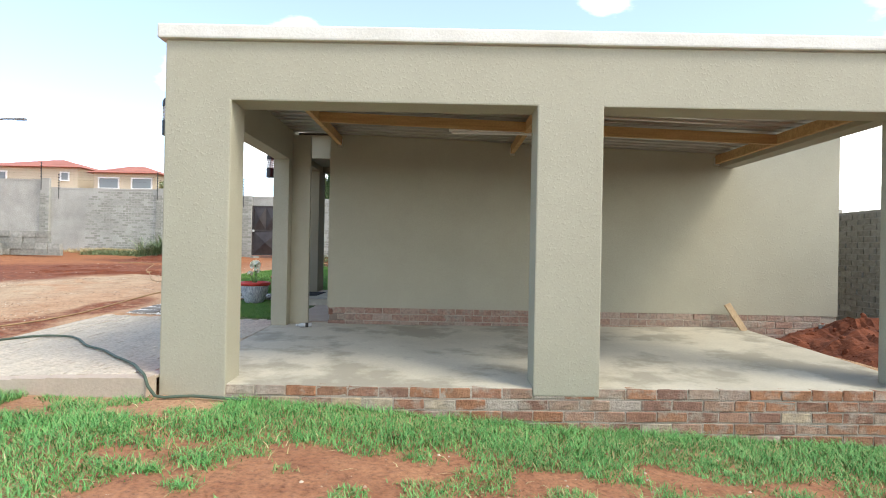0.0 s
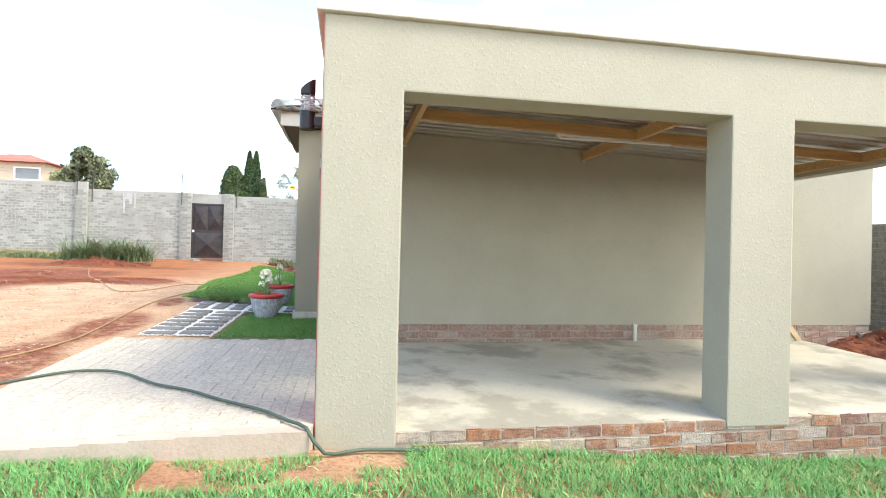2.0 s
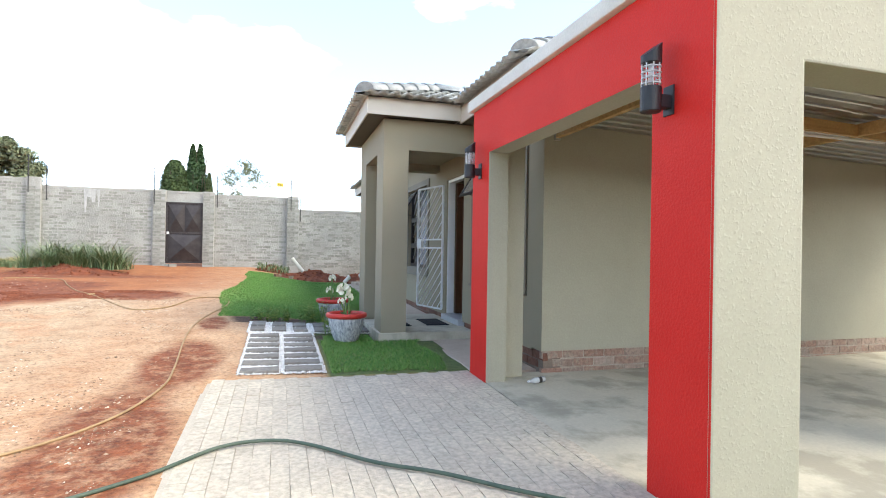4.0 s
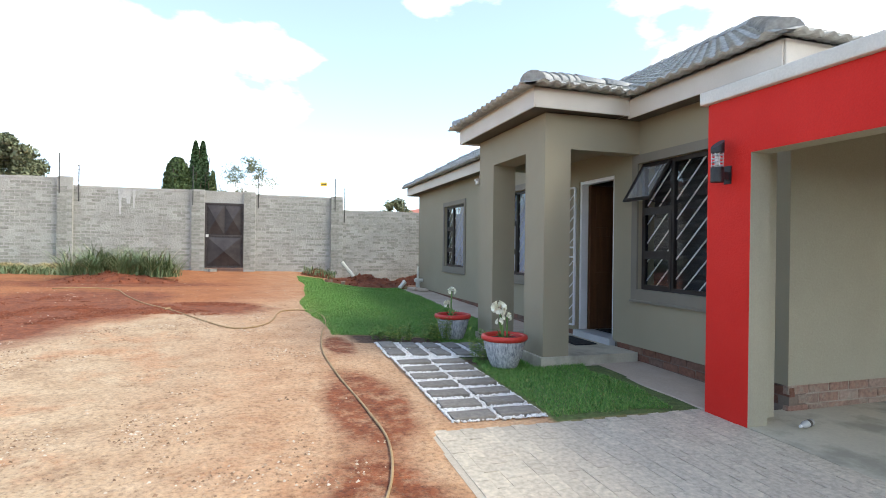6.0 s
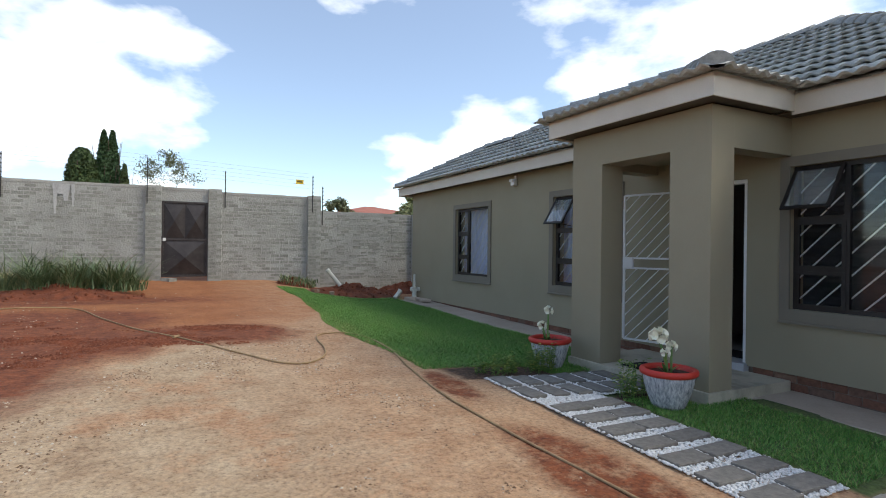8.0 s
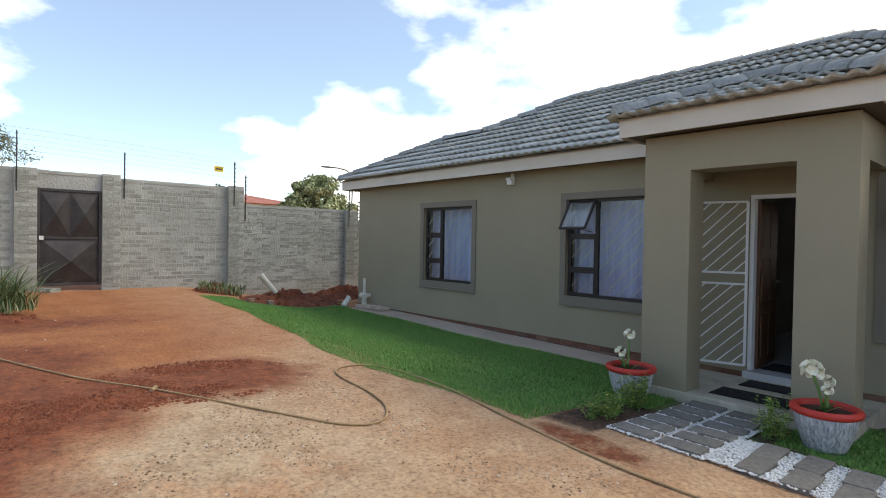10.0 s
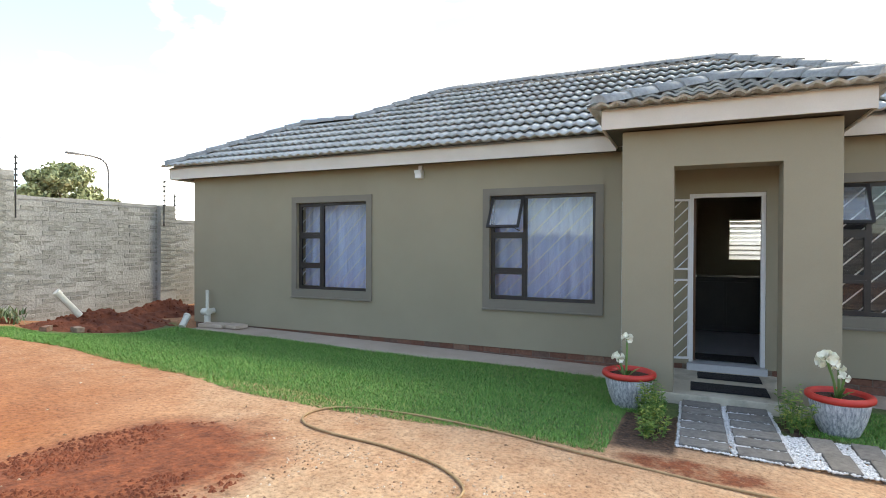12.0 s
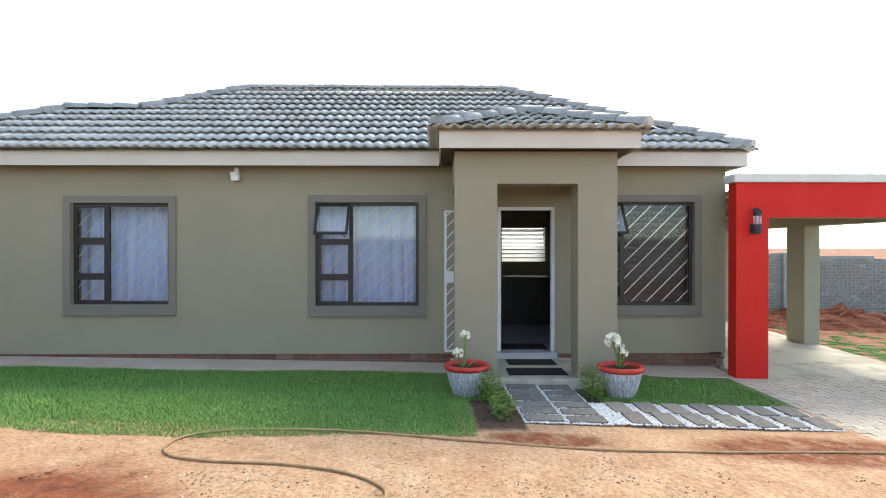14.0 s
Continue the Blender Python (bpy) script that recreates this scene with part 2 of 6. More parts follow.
M_POT = material("brushed_pot", lambda t, c: ramp_of(t, noise_of(t, c, 9, 6, 0.7, (6, 6, 1.2)), (0.36, (0.17, 0.19, 0.215)), (0.62, (0.58, 0.59, 0.60))), 0.8, bump=0.4, bump_scale=40)
M_POTRED = material("pot_rim_red", mottled((0.50, 0.03, 0.02), (0.58, 0.045, 0.03), 6, 60, 0.2), 0.5)
M_SOIL = material("dark_soil", mottled((0.055, 0.028, 0.016), (0.10, 0.05, 0.028), 14, 90, 0.6), 1.0, bump=0.9, bump_scale=50)
M_REDSOIL = material("red_soil", mottled((0.11, 0.030, 0.013), (0.25, 0.072, 0.031), 5, 50, 0.6), 1.0, bump=1.0, bump_scale=30)
M_STALK = material("flower_stalk", mottled((0.10, 0.20, 0.05), (0.17, 0.28, 0.08), 8, 60), 0.6)
M_PETAL = material("white_petal", mottled((0.84, 0.82, 0.62), (0.90, 0.89, 0.78), 12, 60), 0.6)
M_RUN = material("spilt_paint", mottled((0.40, 0.395, 0.38), (0.50, 0.495, 0.48), 3, 30, 0.5, (4, 4, 0.6)), 0.9)
M_LEAF = material("plant_leaf", island_pieces(((0.0, (0.045, 0.11, 0.02)), (0.6, (0.09, 0.18, 0.035)), (1.0, (0.20, 0.24, 0.05))), 20, 0.4), 0.6)
M_BUSH = material("bush_leaf", island_pieces(((0.0, (0.07, 0.15, 0.025)), (0.5, (0.15, 0.26, 0.04)), (1.0, (0.38, 0.40, 0.08))), 20, 0.4), 0.6)
M_BEDLEAF = material("strap_leaf", island_pieces(((0.0, (0.07, 0.13, 0.05)), (0.6, (0.15, 0.21, 0.09)), (1.0, (0.38, 0.38, 0.20))), 20, 0.4), 0.6)
M_GRASS = material("grass_blade", island_pieces(((0.0, (0.06, 0.22, 0.045)), (0.5, (0.125, 0.36, 0.09)), (0.9, (0.22, 0.46, 0.14)), (1.0, (0.36, 0.36, 0.14))), 2.5, 0.4), 0.6)
M_TURF = material("turf_blade", island_pieces(((0.0, (0.06, 0.19, 0.03)), (0.55, (0.13, 0.32, 0.05)), (0.88, (0.24, 0.42, 0.09)), (1.0, (0.40, 0.38, 0.15))), 1.4, 0.28), 0.65)
M_STRAW = material("dry_straw", island_pieces(((0.0, (0.42, 0.33, 0.15)), (1.0, (0.60, 0.50, 0.28))), 20, 0.4), 0.9)
M_HOSEG = material("green_hose", mottled((0.045, 0.075, 0.05), (0.08, 0.11, 0.075), 8, 60), 0.6)
M_HOSEB = material("dusty_hose", mottled((0.30, 0.195, 0.095), (0.44, 0.30, 0.155), 8, 60), 0.8)
M_LAMP = material("black_lamp_metal", mottled((0.012, 0.012, 0.014), (0.022, 0.022, 0.025), 8, 60), 0.5)
M_POLE = material("lamp_pole_paint", mottled((0.13, 0.135, 0.14), (0.18, 0.185, 0.19), 2, 30), 0.7)
M_GATE = material("dark_steel_gate", mottled((0.028, 0.022, 0.022), (0.06, 0.05, 0.048), 3, 40), 0.5, 0.3)
M_PVC = material("pale_pvc", mottled((0.62, 0.60, 0.52), (0.72, 0.70, 0.62), 5, 40), 0.5)
M_BLACK = material("fence_bracket", plain((0.03, 0.03, 0.03)), 0.6)
M_YELLOW = material("yellow_sign", plain((0.75, 0.52, 0.03)), 0.6)
M_BARK = material("bark", mottled((0.08, 0.06, 0.045), (0.15, 0.115, 0.085), 6, 40), 0.95, bump=0.5, bump_scale=20)
M_TREE = material("tree_leaf", island_pieces(((0.0, (0.035, 0.065, 0.022)), (0.6, (0.07, 0.115, 0.04)), (1.0, (0.13, 0.17, 0.065))), 4, 0.4), 0.8)
M_TREE2 = material("grey_tree_leaf", island_pieces(((0.0, (0.24, 0.28, 0.14)), (0.6, (0.36, 0.40, 0.20)), (1.0, (0.48, 0.50, 0.29))), 4, 0.4), 0.8)
M_CLIPPED = material("clipped_leaf", island_pieces(((0.0, (0.03, 0.065, 0.02)), (1.0, (0.08, 0.125, 0.04))), 4, 0.4), 0.85)
M_CYPRESS = material("cypress_leaf", island_pieces(((0.0, (0.022, 0.06, 0.022)), (1.0, (0.055, 0.11, 0.04))), 4, 0.4), 0.85)
M_FARWALL = material("far_house_wall", mottled((0.52, 0.45, 0.33), (0.60, 0.52, 0.40), 0.6, 10), 0.9)
M_FARROOF = material("far_red_roof", mottled((0.36, 0.12, 0.08), (0.45, 0.17, 0.12), 0.8, 8, 0.4), 0.85)
M_FARPANE = material("far_window_pane", plain((0.22, 0.25, 0.26)), 0.2)
M_TREE3 = material("olive_tree_leaf", island_pieces(((0.0, (0.07, 0.09, 0.045)), (0.6, (0.13, 0.155, 0.08)), (1.0, (0.21, 0.23, 0.13))), 4, 0.4), 0.8)
M_ROCK = material("loose_rock", island_pieces(((0.0, (0.15, 0.085, 0.05)), (0.35, (0.27, 0.165, 0.10)), (0.7, (0.45, 0.33, 0.225)), (1.0, (0.66, 0.58, 0.47))), 20, 0.5), 0.95)
M_BOTTLE = material("clear_plastic", plain((0.52, 0.54, 0.55)), 0.2)

M_SLAT = bpy.data.materials.new("blind_slat")
M_SLAT.use_nodes = True
_t = M_SLAT.node_tree
_tr = _t.nodes.new("ShaderNodeBsdfTranslucent")
_tr.inputs["Color"].default_value = (0.85, 0.86, 0.86, 1)
_mx = _t.nodes.new("ShaderNodeMixShader")
_mx.inputs[0].default_value = 0.75
_t.links.new(_t.nodes["Principled BSDF"].outputs[0], _mx.inputs[1])
_t.links.new(_tr.outputs[0], _mx.inputs[2])
_t.links.new(_mx.outputs[0], _t.nodes["Material Output"].inputs["Surface"])

# glass: clear panes
M_GLASS = bpy.data.materials.new("window_glass")
M_GLASS.use_nodes = True
_b = M_GLASS.node_tree.nodes["Principled BSDF"]
_b.inputs["Transmission Weight"].default_value = 1.0
_b.inputs["Roughness"].default_value = 0.02
_b.inputs["IOR"].default_value = 1.36
_b.inputs["Base Color"].default_value = (0.92, 0.95, 0.96, 1)
# glass of the small sashes: raised IOR and white body imitate bright sky reflection
M_SASHGLASS = M_GLASS.copy()
M_SASHGLASS.name = "sash_glass"
M_SASHGLASS.node_tree.nodes["Principled BSDF"].inputs["IOR"].default_value = 1.7
M_SASHGLASS.node_tree.nodes["Principled BSDF"].inputs["Transmission Weight"].default_value = 0.90


def ground_colour(t, c):
    """Sandy drive, red earth and brown beds, by their places in the yard."""
    sep = t.nodes.new("ShaderNodeSeparateXYZ")
    t.links.new(c, sep.inputs[0])
    x, y = sep.outputs[0], sep.outputs[1]
    wob = math_of(t, "MULTIPLY_ADD", noise_of(t, c, 0.8, 6, 0.65), 2.4, -1.2)
    wob2 = math_of(t, "MULTIPLY_ADD", noise_of(t, c, 2.6, 6, 0.7), 1.0, -0.5)
    wobs = math_of(t, "ADD", wob, wob2)

    def mask(v, a, b):
        return math_of(t, "DIVIDE", math_of(t, "SUBTRACT", v, a), b - a, clamp=True)

    def blob(cx, cy, rx, ry):
        dx = math_of(t, "DIVIDE", math_of(t, "SUBTRACT", x, cx), rx)
        dy = math_of(t, "DIVIDE", math_of(t, "SUBTRACT", y, cy), ry)
        d = math_of(t, "SQRT", math_of(t, "ADD", math_of(t, "MULTIPLY", dx, dx), math_of(t, "MULTIPLY", dy, dy)))
        return mask(math_of(t, "ADD", d, math_of(t, "MULTIPLY", wobs, 0.45)), 1.15, 0.75)

    near_earth = ramp_of(t, noise_of(t, c, 2.2, 9, 0.7), (0.3, (0.35, 0.165, 0.078)), (0.7, (0.49, 0.275, 0.148)))
    far_earth = ramp_of(t, noise_of(t, c, 2.2, 9, 0.7), (0.3, (0.25, 0.083, 0.029)), (0.7, (0.40, 0.155, 0.056)))
    earth = mix_of(t, mask(math_of(t, "ADD", math_of(t, "SUBTRACT", y, math_of(t, "MULTIPLY", x, 0.5)), wobs), 15.6, 17.4), near_earth, far_earth)
    sand = ramp_of(t, noise_of(t, c, 3.0, 9, 0.7), (0.30, (0.29, 0.175, 0.098)), (0.46, (0.44, 0.302, 0.182)), (0.72, (0.54, 0.405, 0.262)))
    orange = ramp_of(t, noise_of(t, c, 3.4, 9, 0.75), (0.32, (0.32, 0.14, 0.062)), (0.50, (0.46, 0.255, 0.135)), (0.70, (0.56, 0.37, 0.225)))
    warm = math_of(t, "MAXIMUM", mask(noise_of(t, c, 1.1, 7, 0.7), 0.50, 0.60), math_of(t, "MULTIPLY", mask(math_of(t, "ADD", x, math_of(t, "MULTIPLY", wobs, 0.5)), -6.7, -5.5), 0.8))
    sand = mix_of(t, math_of(t, "MULTIPLY", warm, 0.8), sand, orange)
    dark = ramp_of(t, noise_of(t, c, 6.0, 9, 0.78), (0.34, (0.11, 0.027, 0.009)), (0.66, (0.29, 0.088, 0.032)))
    earth = mix_of(t, math_of(t, "MULTIPLY", mask(math_of(t, "ADD", x, math_of(t, "MULTIPLY", wobs, 0.5)), -6.3, -5.0), 0.55), earth, orange)
    # sandy drive: south of a line that runs from (-9, 10.1) to (-5, 14.1)
    line = math_of(t, "SUBTRACT", math_of(t, "MULTIPLY_ADD", x, 1.0, 19.1), y)
    drive = mask(math_of(t, "ADD", line, math_of(t, "MULTIPLY", wobs, 0.5)), -0.25, 0.35)
    col = mix_of(t, drive, earth, sand)
    for args in ((-6.6, 12.95, 1.1, 0.72), (-9.0, 11.4, 1.4, 1.7), (-8.2, 12.7, 1.2, 1.25), (-9.7, 12.6, 1.7, 2.0), (-8.5, 14.4, 1.5, 1.0), (-4.72, 7.7, 0.36, 0.95), (-4.85, 5.7, 0.42, 1.2),
                 (-8.6, 16.6, 2.4, 0.7), (-4.66, 9.9, 0.18, 0.5)):
        amount = blob(*args)
        amount = math_of(t, "MULTIPLY", amount, mask(noise_of(t, c, 7.0, 7, 0.75), 0.26, 0.54 if args[2] < 0.5 else 0.38))
        col = mix_of(t, amount, col, dark)
    # lawn in front of the carport: brown soil between the tufts
    brown = ramp_of(t, noise_of(t, c, 3.5, 8, 0.65), (0.3, (0.22, 0.085, 0.04)), (0.7, (0.36, 0.17, 0.085)))
    col = mix_of(t, mask(math_of(t, "ADD", y, math_of(t, "MULTIPLY", wobs, 0.3)), 3.9, 3.3), col, brown)
    # turf soil by the house
    turf = mask(math_of(t, "ADD", x, math_of(t, "MULTIPLY", wobs, 0.06)), -4.60, -4.52)
    turf = math_of(t, "MULTIPLY", math_of(t, "MULTIPLY", turf, mask(y, 6.95, 7.05)), mask(x, -1.6, -1.8))
    turfcol = ramp_of(t, noise_of(t, c, 5, 6), (0.3, (0.075, 0.11, 0.03)), (0.7, (0.13, 0.17, 0.05)))
    turf = math_of(t, "MULTIPLY", turf, mask(y, 18.9, 18.6))
    turf = math_of(t, "MULTIPLY", turf, math_of(t, "MAXIMUM", mask(y, 10.58, 10.66), mask(x, -3.42, -3.36)))
    col = mix_of(t, turf, col, turfcol)
    bed = ramp_of(t, noise_of(t, c, 24, 7, 0.75), (0.36, (0.035, 0.02, 0.012)), (0.55, (0.10, 0.055, 0.03)), (0.72, (0.22, 0.13, 0.075)))
    strip = math_of(t, "MULTIPLY", mask(math_of(t, "ADD", x, math_of(t, "MULTIPLY", wobs, 0.12)), -4.52, -4.38), mask(x, -3.2, -3.3))
    strip = math_of(t, "MULTIPLY", strip, math_of(t, "MULTIPLY", mask(y, 9.98, 10.02), mask(math_of(t, "ADD", y, math_of(t, "MULTIPLY", wobs, 0.1)), 10.52, 10.42)))
    col = mix_of(t, strip, col, bed)
    col = mix_of(t, blob(-3.05, 9.0, 0.42, 0.22), col, bed)
    fine = ramp_of(t, noise_of(t, c, 30, 7, 0.8), (0.36, (0.42, 0.38, 0.36)), (0.48, (0.95, 0.95, 0.95)), (0.66, (1.35, 1.35, 1.35)))
    return mix_of(t, 0.85, col, fine, "MULTIPLY")


M_GROUND = material("earth_yard", ground_colour, 0.97, bump=0.9, bump_scale=22)


# ---- mesh helpers ----
def link(name, me, mat, parent=None, label=""):
    ob = new(name, me)
    if mat and not me.materials:
        me.materials.append(mat)
    if parent:
        ob.parent = parent
    if label:
        tagged(ob, label)
    return ob


def mesh_of(name, bm, smooth=False):
    me = bpy.data.meshes.new(name)
    bm.normal_update()
    bm.to_mesh(me)
    bm.free()
    if smooth:
        me.polygons.foreach_set("use_smooth", [True] * len(me.polygons))
    return me


def part(name, bm, mat, parent=None, label="", smooth=False):
    me = bm if isinstance(bm, bpy.types.Mesh) else mesh_of(name, bm, smooth)
    return link(name, me, mat, parent, label)


def thing(name, label, category, group="", at=(0, 0, 0), kind="", rz=0):
    e = new(name)
    e.empty_display_size = 0.1
    e.matrix_world = pose(*at, 0, 0, rz)
    return tagged(e, label, category, group, kind)


def add_box(bm, x0, x1, y0, y1, z0, z1, bevel=0.0, m=None):
    vs = [bm.verts.new((x, y, z)) for x in (x0, x1) for y in (y0, y1) for z in (z0, z1)]
    fs = [bm.faces.new([vs[i] for i in q]) for q in ((0, 1, 3, 2), (4, 6, 7, 5), (0, 4, 5, 1), (2, 3, 7, 6), (0, 2, 6, 4), (1, 5, 7, 3))]
    if bevel:
        es = list({e for f in fs for e in f.edges})
        r = bmesh.ops.bevel(bm, geom=es, offset=bevel, segments=2, affect="EDGES", profile=0.6)
        vs = list({v for f in r["faces"] for v in f.verts} | {v for v in vs if v.is_valid})
    if m:
        bmesh.ops.transform(bm, matrix=m, verts=[v for v in vs if v.is_valid])
    return bm


def box(x0, x1, y0, y1, z0, z1, bevel=0.0):
    return add_box(bmesh.new(), x0, x1, y0, y1, z0, z1, bevel)


def add_bar(bm, a, b, r, sides=6, r2=None):
    """A round bar from a to b."""
    a, b = Vector(a), Vector(b)
    d = b - a
    m = Matrix.Translation((a + b) / 2) @ d.to_track_quat("Z", "Y").to_matrix().to_4x4()
    bmesh.ops.create_cone(bm, cap_ends=True, segments=sides, radius1=r, radius2=r if r2 is None else r2, depth=d.length, matrix=m)
    return bm


def lathe(profile, steps=28, bm=None):
    """Turned shape from (radius, height) pairs, low to high."""
    bm = bm or bmesh.new()
    rings = []
    for r, z in profile:
        rings.append([bm.verts.new((r * math.cos(2 * math.pi * k / steps), r * math.sin(2 * math.pi * k / steps), z)) for k in range(steps)])
    for a, b in zip(rings, rings[1:]):
        for k in range(steps):
            bm.faces.new((a[k], a[(k + 1) % steps], b[(k + 1) % steps], b[k]))
    bm.faces.new(rings[0][::-1])
    bm.faces.new(rings[-1])
    return bm


def wall_mesh(name, axis, a0, a1, u0, u1, z0, z1, holes=(), bevel=0.0):
    """A wall slab of thickness a0..a1 along axis, u along the other, with openings (u0, u1, z0, z1) cut through."""
    us = sorted({u0, u1, *(h[0] for h in holes), *(h[1] for h in holes)})
    zs = sorted({z0, z1, *(h[2] for h in holes), *(h[3] for h in holes)})
    solid = {}
    for i in range(len(us) - 1):
        for j in range(len(zs) - 1):
            cu, cz = (us[i] + us[i + 1]) / 2, (zs[j] + zs[j + 1]) / 2
            solid[i, j] = not any(h[0] < cu < h[1] and h[2] < cz < h[3] for h in holes)
    bm = bmesh.new()
    cache = {}

    def v(a, u, z):
        if (a, u, z) not in cache:
            cache[a, u, z] = bm.verts.new((a, u, z) if axis == "x" else (u, a, z))
        return cache[a, u, z]
    for (i, j), s in solid.items():
        if not s:
            continue
        ua, ub, za, zb = us[i], us[i + 1], zs[j], zs[j + 1]
        bm.faces.new((v(a0, ua, za), v(a0, ub, za), v(a0, ub, zb), v(a0, ua, zb)))
        bm.faces.new((v(a1, ua, za), v(a1, ua, zb), v(a1, ub, zb), v(a1, ub, za)))
        for di, dj, p, q in ((-1, 0, (ua, za), (ua, zb)), (1, 0, (ub, za), (ub, zb)), (0, -1, (ua, za), (ub, za)), (0, 1, (ua, zb), (ub, zb))):
            if not solid.get((i + di, j + dj), False):
                bm.faces.new((v(a0, *p), v(a0, *q), v(a1, *q), v(a1, *p)))
    bmesh.ops.recalc_face_normals(bm, faces=bm.faces[:])
    if bevel:
        bm.normal_update()
        sharp = [e for e in bm.edges if len(e.link_faces) == 2 and e.calc_face_angle() > 0.7]
        bmesh.ops.bevel(bm, geom=sharp, offset=bevel, segments=2, affect="EDGES", profile=0.6)
    return mesh_of(name, bm)


def from_arrays(name, verts, faces, mat, parent=None, smooth=False):
    me = bpy.data.meshes.new(name)
    me.from_pydata(verts, [], faces)
    if smooth:
        me.polygons.foreach_set("use_smooth", [True] * len(me.polygons))
    return link(name, me, mat, parent)


def tube(name, points, r, mat, parent=None, sides=8):
    """A bent round tube through points, as a mesh with a smooth run."""
    pts = [Vector(p) for p in points]
    run = []
    for i in range(len(pts) - 1):
        p0, p1, p2, p3 = pts[max(i - 1, 0)], pts[i], pts[i + 1], pts[min(i + 2, len(pts) - 1)]
        n = max(2, int((p2 - p1).length / 0.07))
        for k in range(n):
            s = k / n
            run.append(0.5 * ((2 * p1) + (p2 - p0) * s + (2 * p0 - 5 * p1 + 4 * p2 - p3) * s * s + (3 * p1 - p0 - 3 * p2 + p3) * s ** 3))
    run.append(pts[-1])
    verts, faces = [], []
    for i, p in enumerate(run):
        d = (run[min(i + 1, len(run) - 1)] - run[max(i - 1, 0)]).normalized()
        a = d.cross(Vector((0, 0, 1)))
        a = a.normalized() if a.length > 1e-4 else Vector((1, 0, 0))
        b = a.cross(d)
        for k in range(sides):
            w = 2 * math.pi * k / sides
            verts.append(p + r * (math.cos(w) * a + math.sin(w) * b))
    for i in range(len(run) - 1):
        for k in range(sides):
            faces.append((i * sides + k, i * sides + (k + 1) % sides, (i + 1) * sides + (k + 1) % sides, (i + 1) * sides + k))
    faces.append(tuple(range(sides))[::-1])
    faces.append(tuple((len(run) - 1) * sides + k for k in range(sides)))
    return from_arrays(name, [tuple(v) for v in verts], faces, mat, parent, True)


def smooth01(v, a, b):
    s = np.clip((v - a) / (b - a), 0, 1)
    return s * s * (3 - 2 * s)


def wave(x, y):
    """Slow unevenness of the earth."""
    return 0.012 * np.sin(1.7 * x + 0.6 * y) * np.cos(1.3 * y - 0.4 * x) + 0.006 * np.sin(4.1 * x - 2.2 * y) * np.cos(3.7 * y + 1.1 * x)


def yard(x, y):
    """Level of the yard behind the front lawn, without unevenness."""
    x = np.asarray(x, float)
    y = np.asarray(y, float)
    p = 0.116 - 0.0155 * np.clip(x, -26, 8) + 0.038 * np.clip(y, -6, 26)
    h = 0.435 + 0.017 * (np.clip(y, 6, 22) - 8.0)
    s = smooth01(x, -4.9, -2.3)
    return p * (1 - s) + h * s


PADS = ((-4.42, -2.05, 3.80, 7.05), (-2.1, 3.95, 3.80, 7.0), (-2.0, 5.2, 6.8, 18.3), (-2.75, -1.3, 8.6, 10.6))


def ground_level(x, y):
    """Height of the earth anywhere."""
    x = np.asarray(x, float)
    y = np.asarray(y, float)
    lawn = np.clip(np.where(x < 1.4, 0.13 - 0.07 * x, 0.032 - 0.03 * (x - 1.4)), -0.03, 0.27)
    ramp = 0.04 + 1.3 * smooth01(-x, 4.5, 5.6)
    mid = 3.96 - 0.09 * smooth01(-x, 4.4, 5.0)
    s = smooth01(y, mid - ramp, mid + ramp)
    z = lawn * (1 - s) + yard(x, y) * s + wave(x, y)
    east = smooth01(x, 3.95, 4.1)
    z = z * (1 - east) + (0.02 + 0.03 * np.clip(y, -6, 26)) * east
    for x0, x1, y0, y1 in PADS:
        inside = smooth01(x, x0 + 0.02, x0 + 0.12) * smooth01(-x, -x1 + 0.02, -x1 + 0.12) * smooth01(y, y0 + 0.04, y0 + 0.14) * smooth01(-y, -y1 + 0.02, -y1 + 0.12)
        z = z - 0.16 * inside
    return z


def gz(x, y):
    return float(ground_level(x, y))


# ---- ground ----
def spread(lo, hi, step, far):
    core = list(np.arange(lo, hi + 1e-6, step))
    ext = []
    d = step
    p = 0.0
    while p < far:
        d *= 1.35
        p += d
        ext.append(p)
    return np.array([lo - e for e in reversed(ext)] + core + [hi + e for e in ext])


gx, gy = spread(-11.0, 6.5, 0.11, 600), spread(-2.0, 20.6, 0.11, 900)
GX, GY = np.meshgrid(gx, gy, indexing="ij")
GZ = ground_level(GX, GY)
nx, ny = len(gx), len(gy)
idx = np.arange(nx * ny).reshape(nx, ny)
gfaces = np.stack([idx[:-1, :-1], idx[1:, :-1], idx[1:, 1:], idx[:-1, 1:]], -1).reshape(-1, 4)
ground = from_arrays("ground", np.stack([GX, GY, GZ], -1).reshape(-1, 3).tolist(), gfaces.tolist(), M_GROUND, None, True)
tagged(ground, "sandy red-brown earth yard with worn pale gravel drive", "ground", kind="structure")


# ---- carport ----
def slab_top(x, y):
    return 0.335 + 0.03 * (y - 3.89) + 0.012 * max(0.0, x)


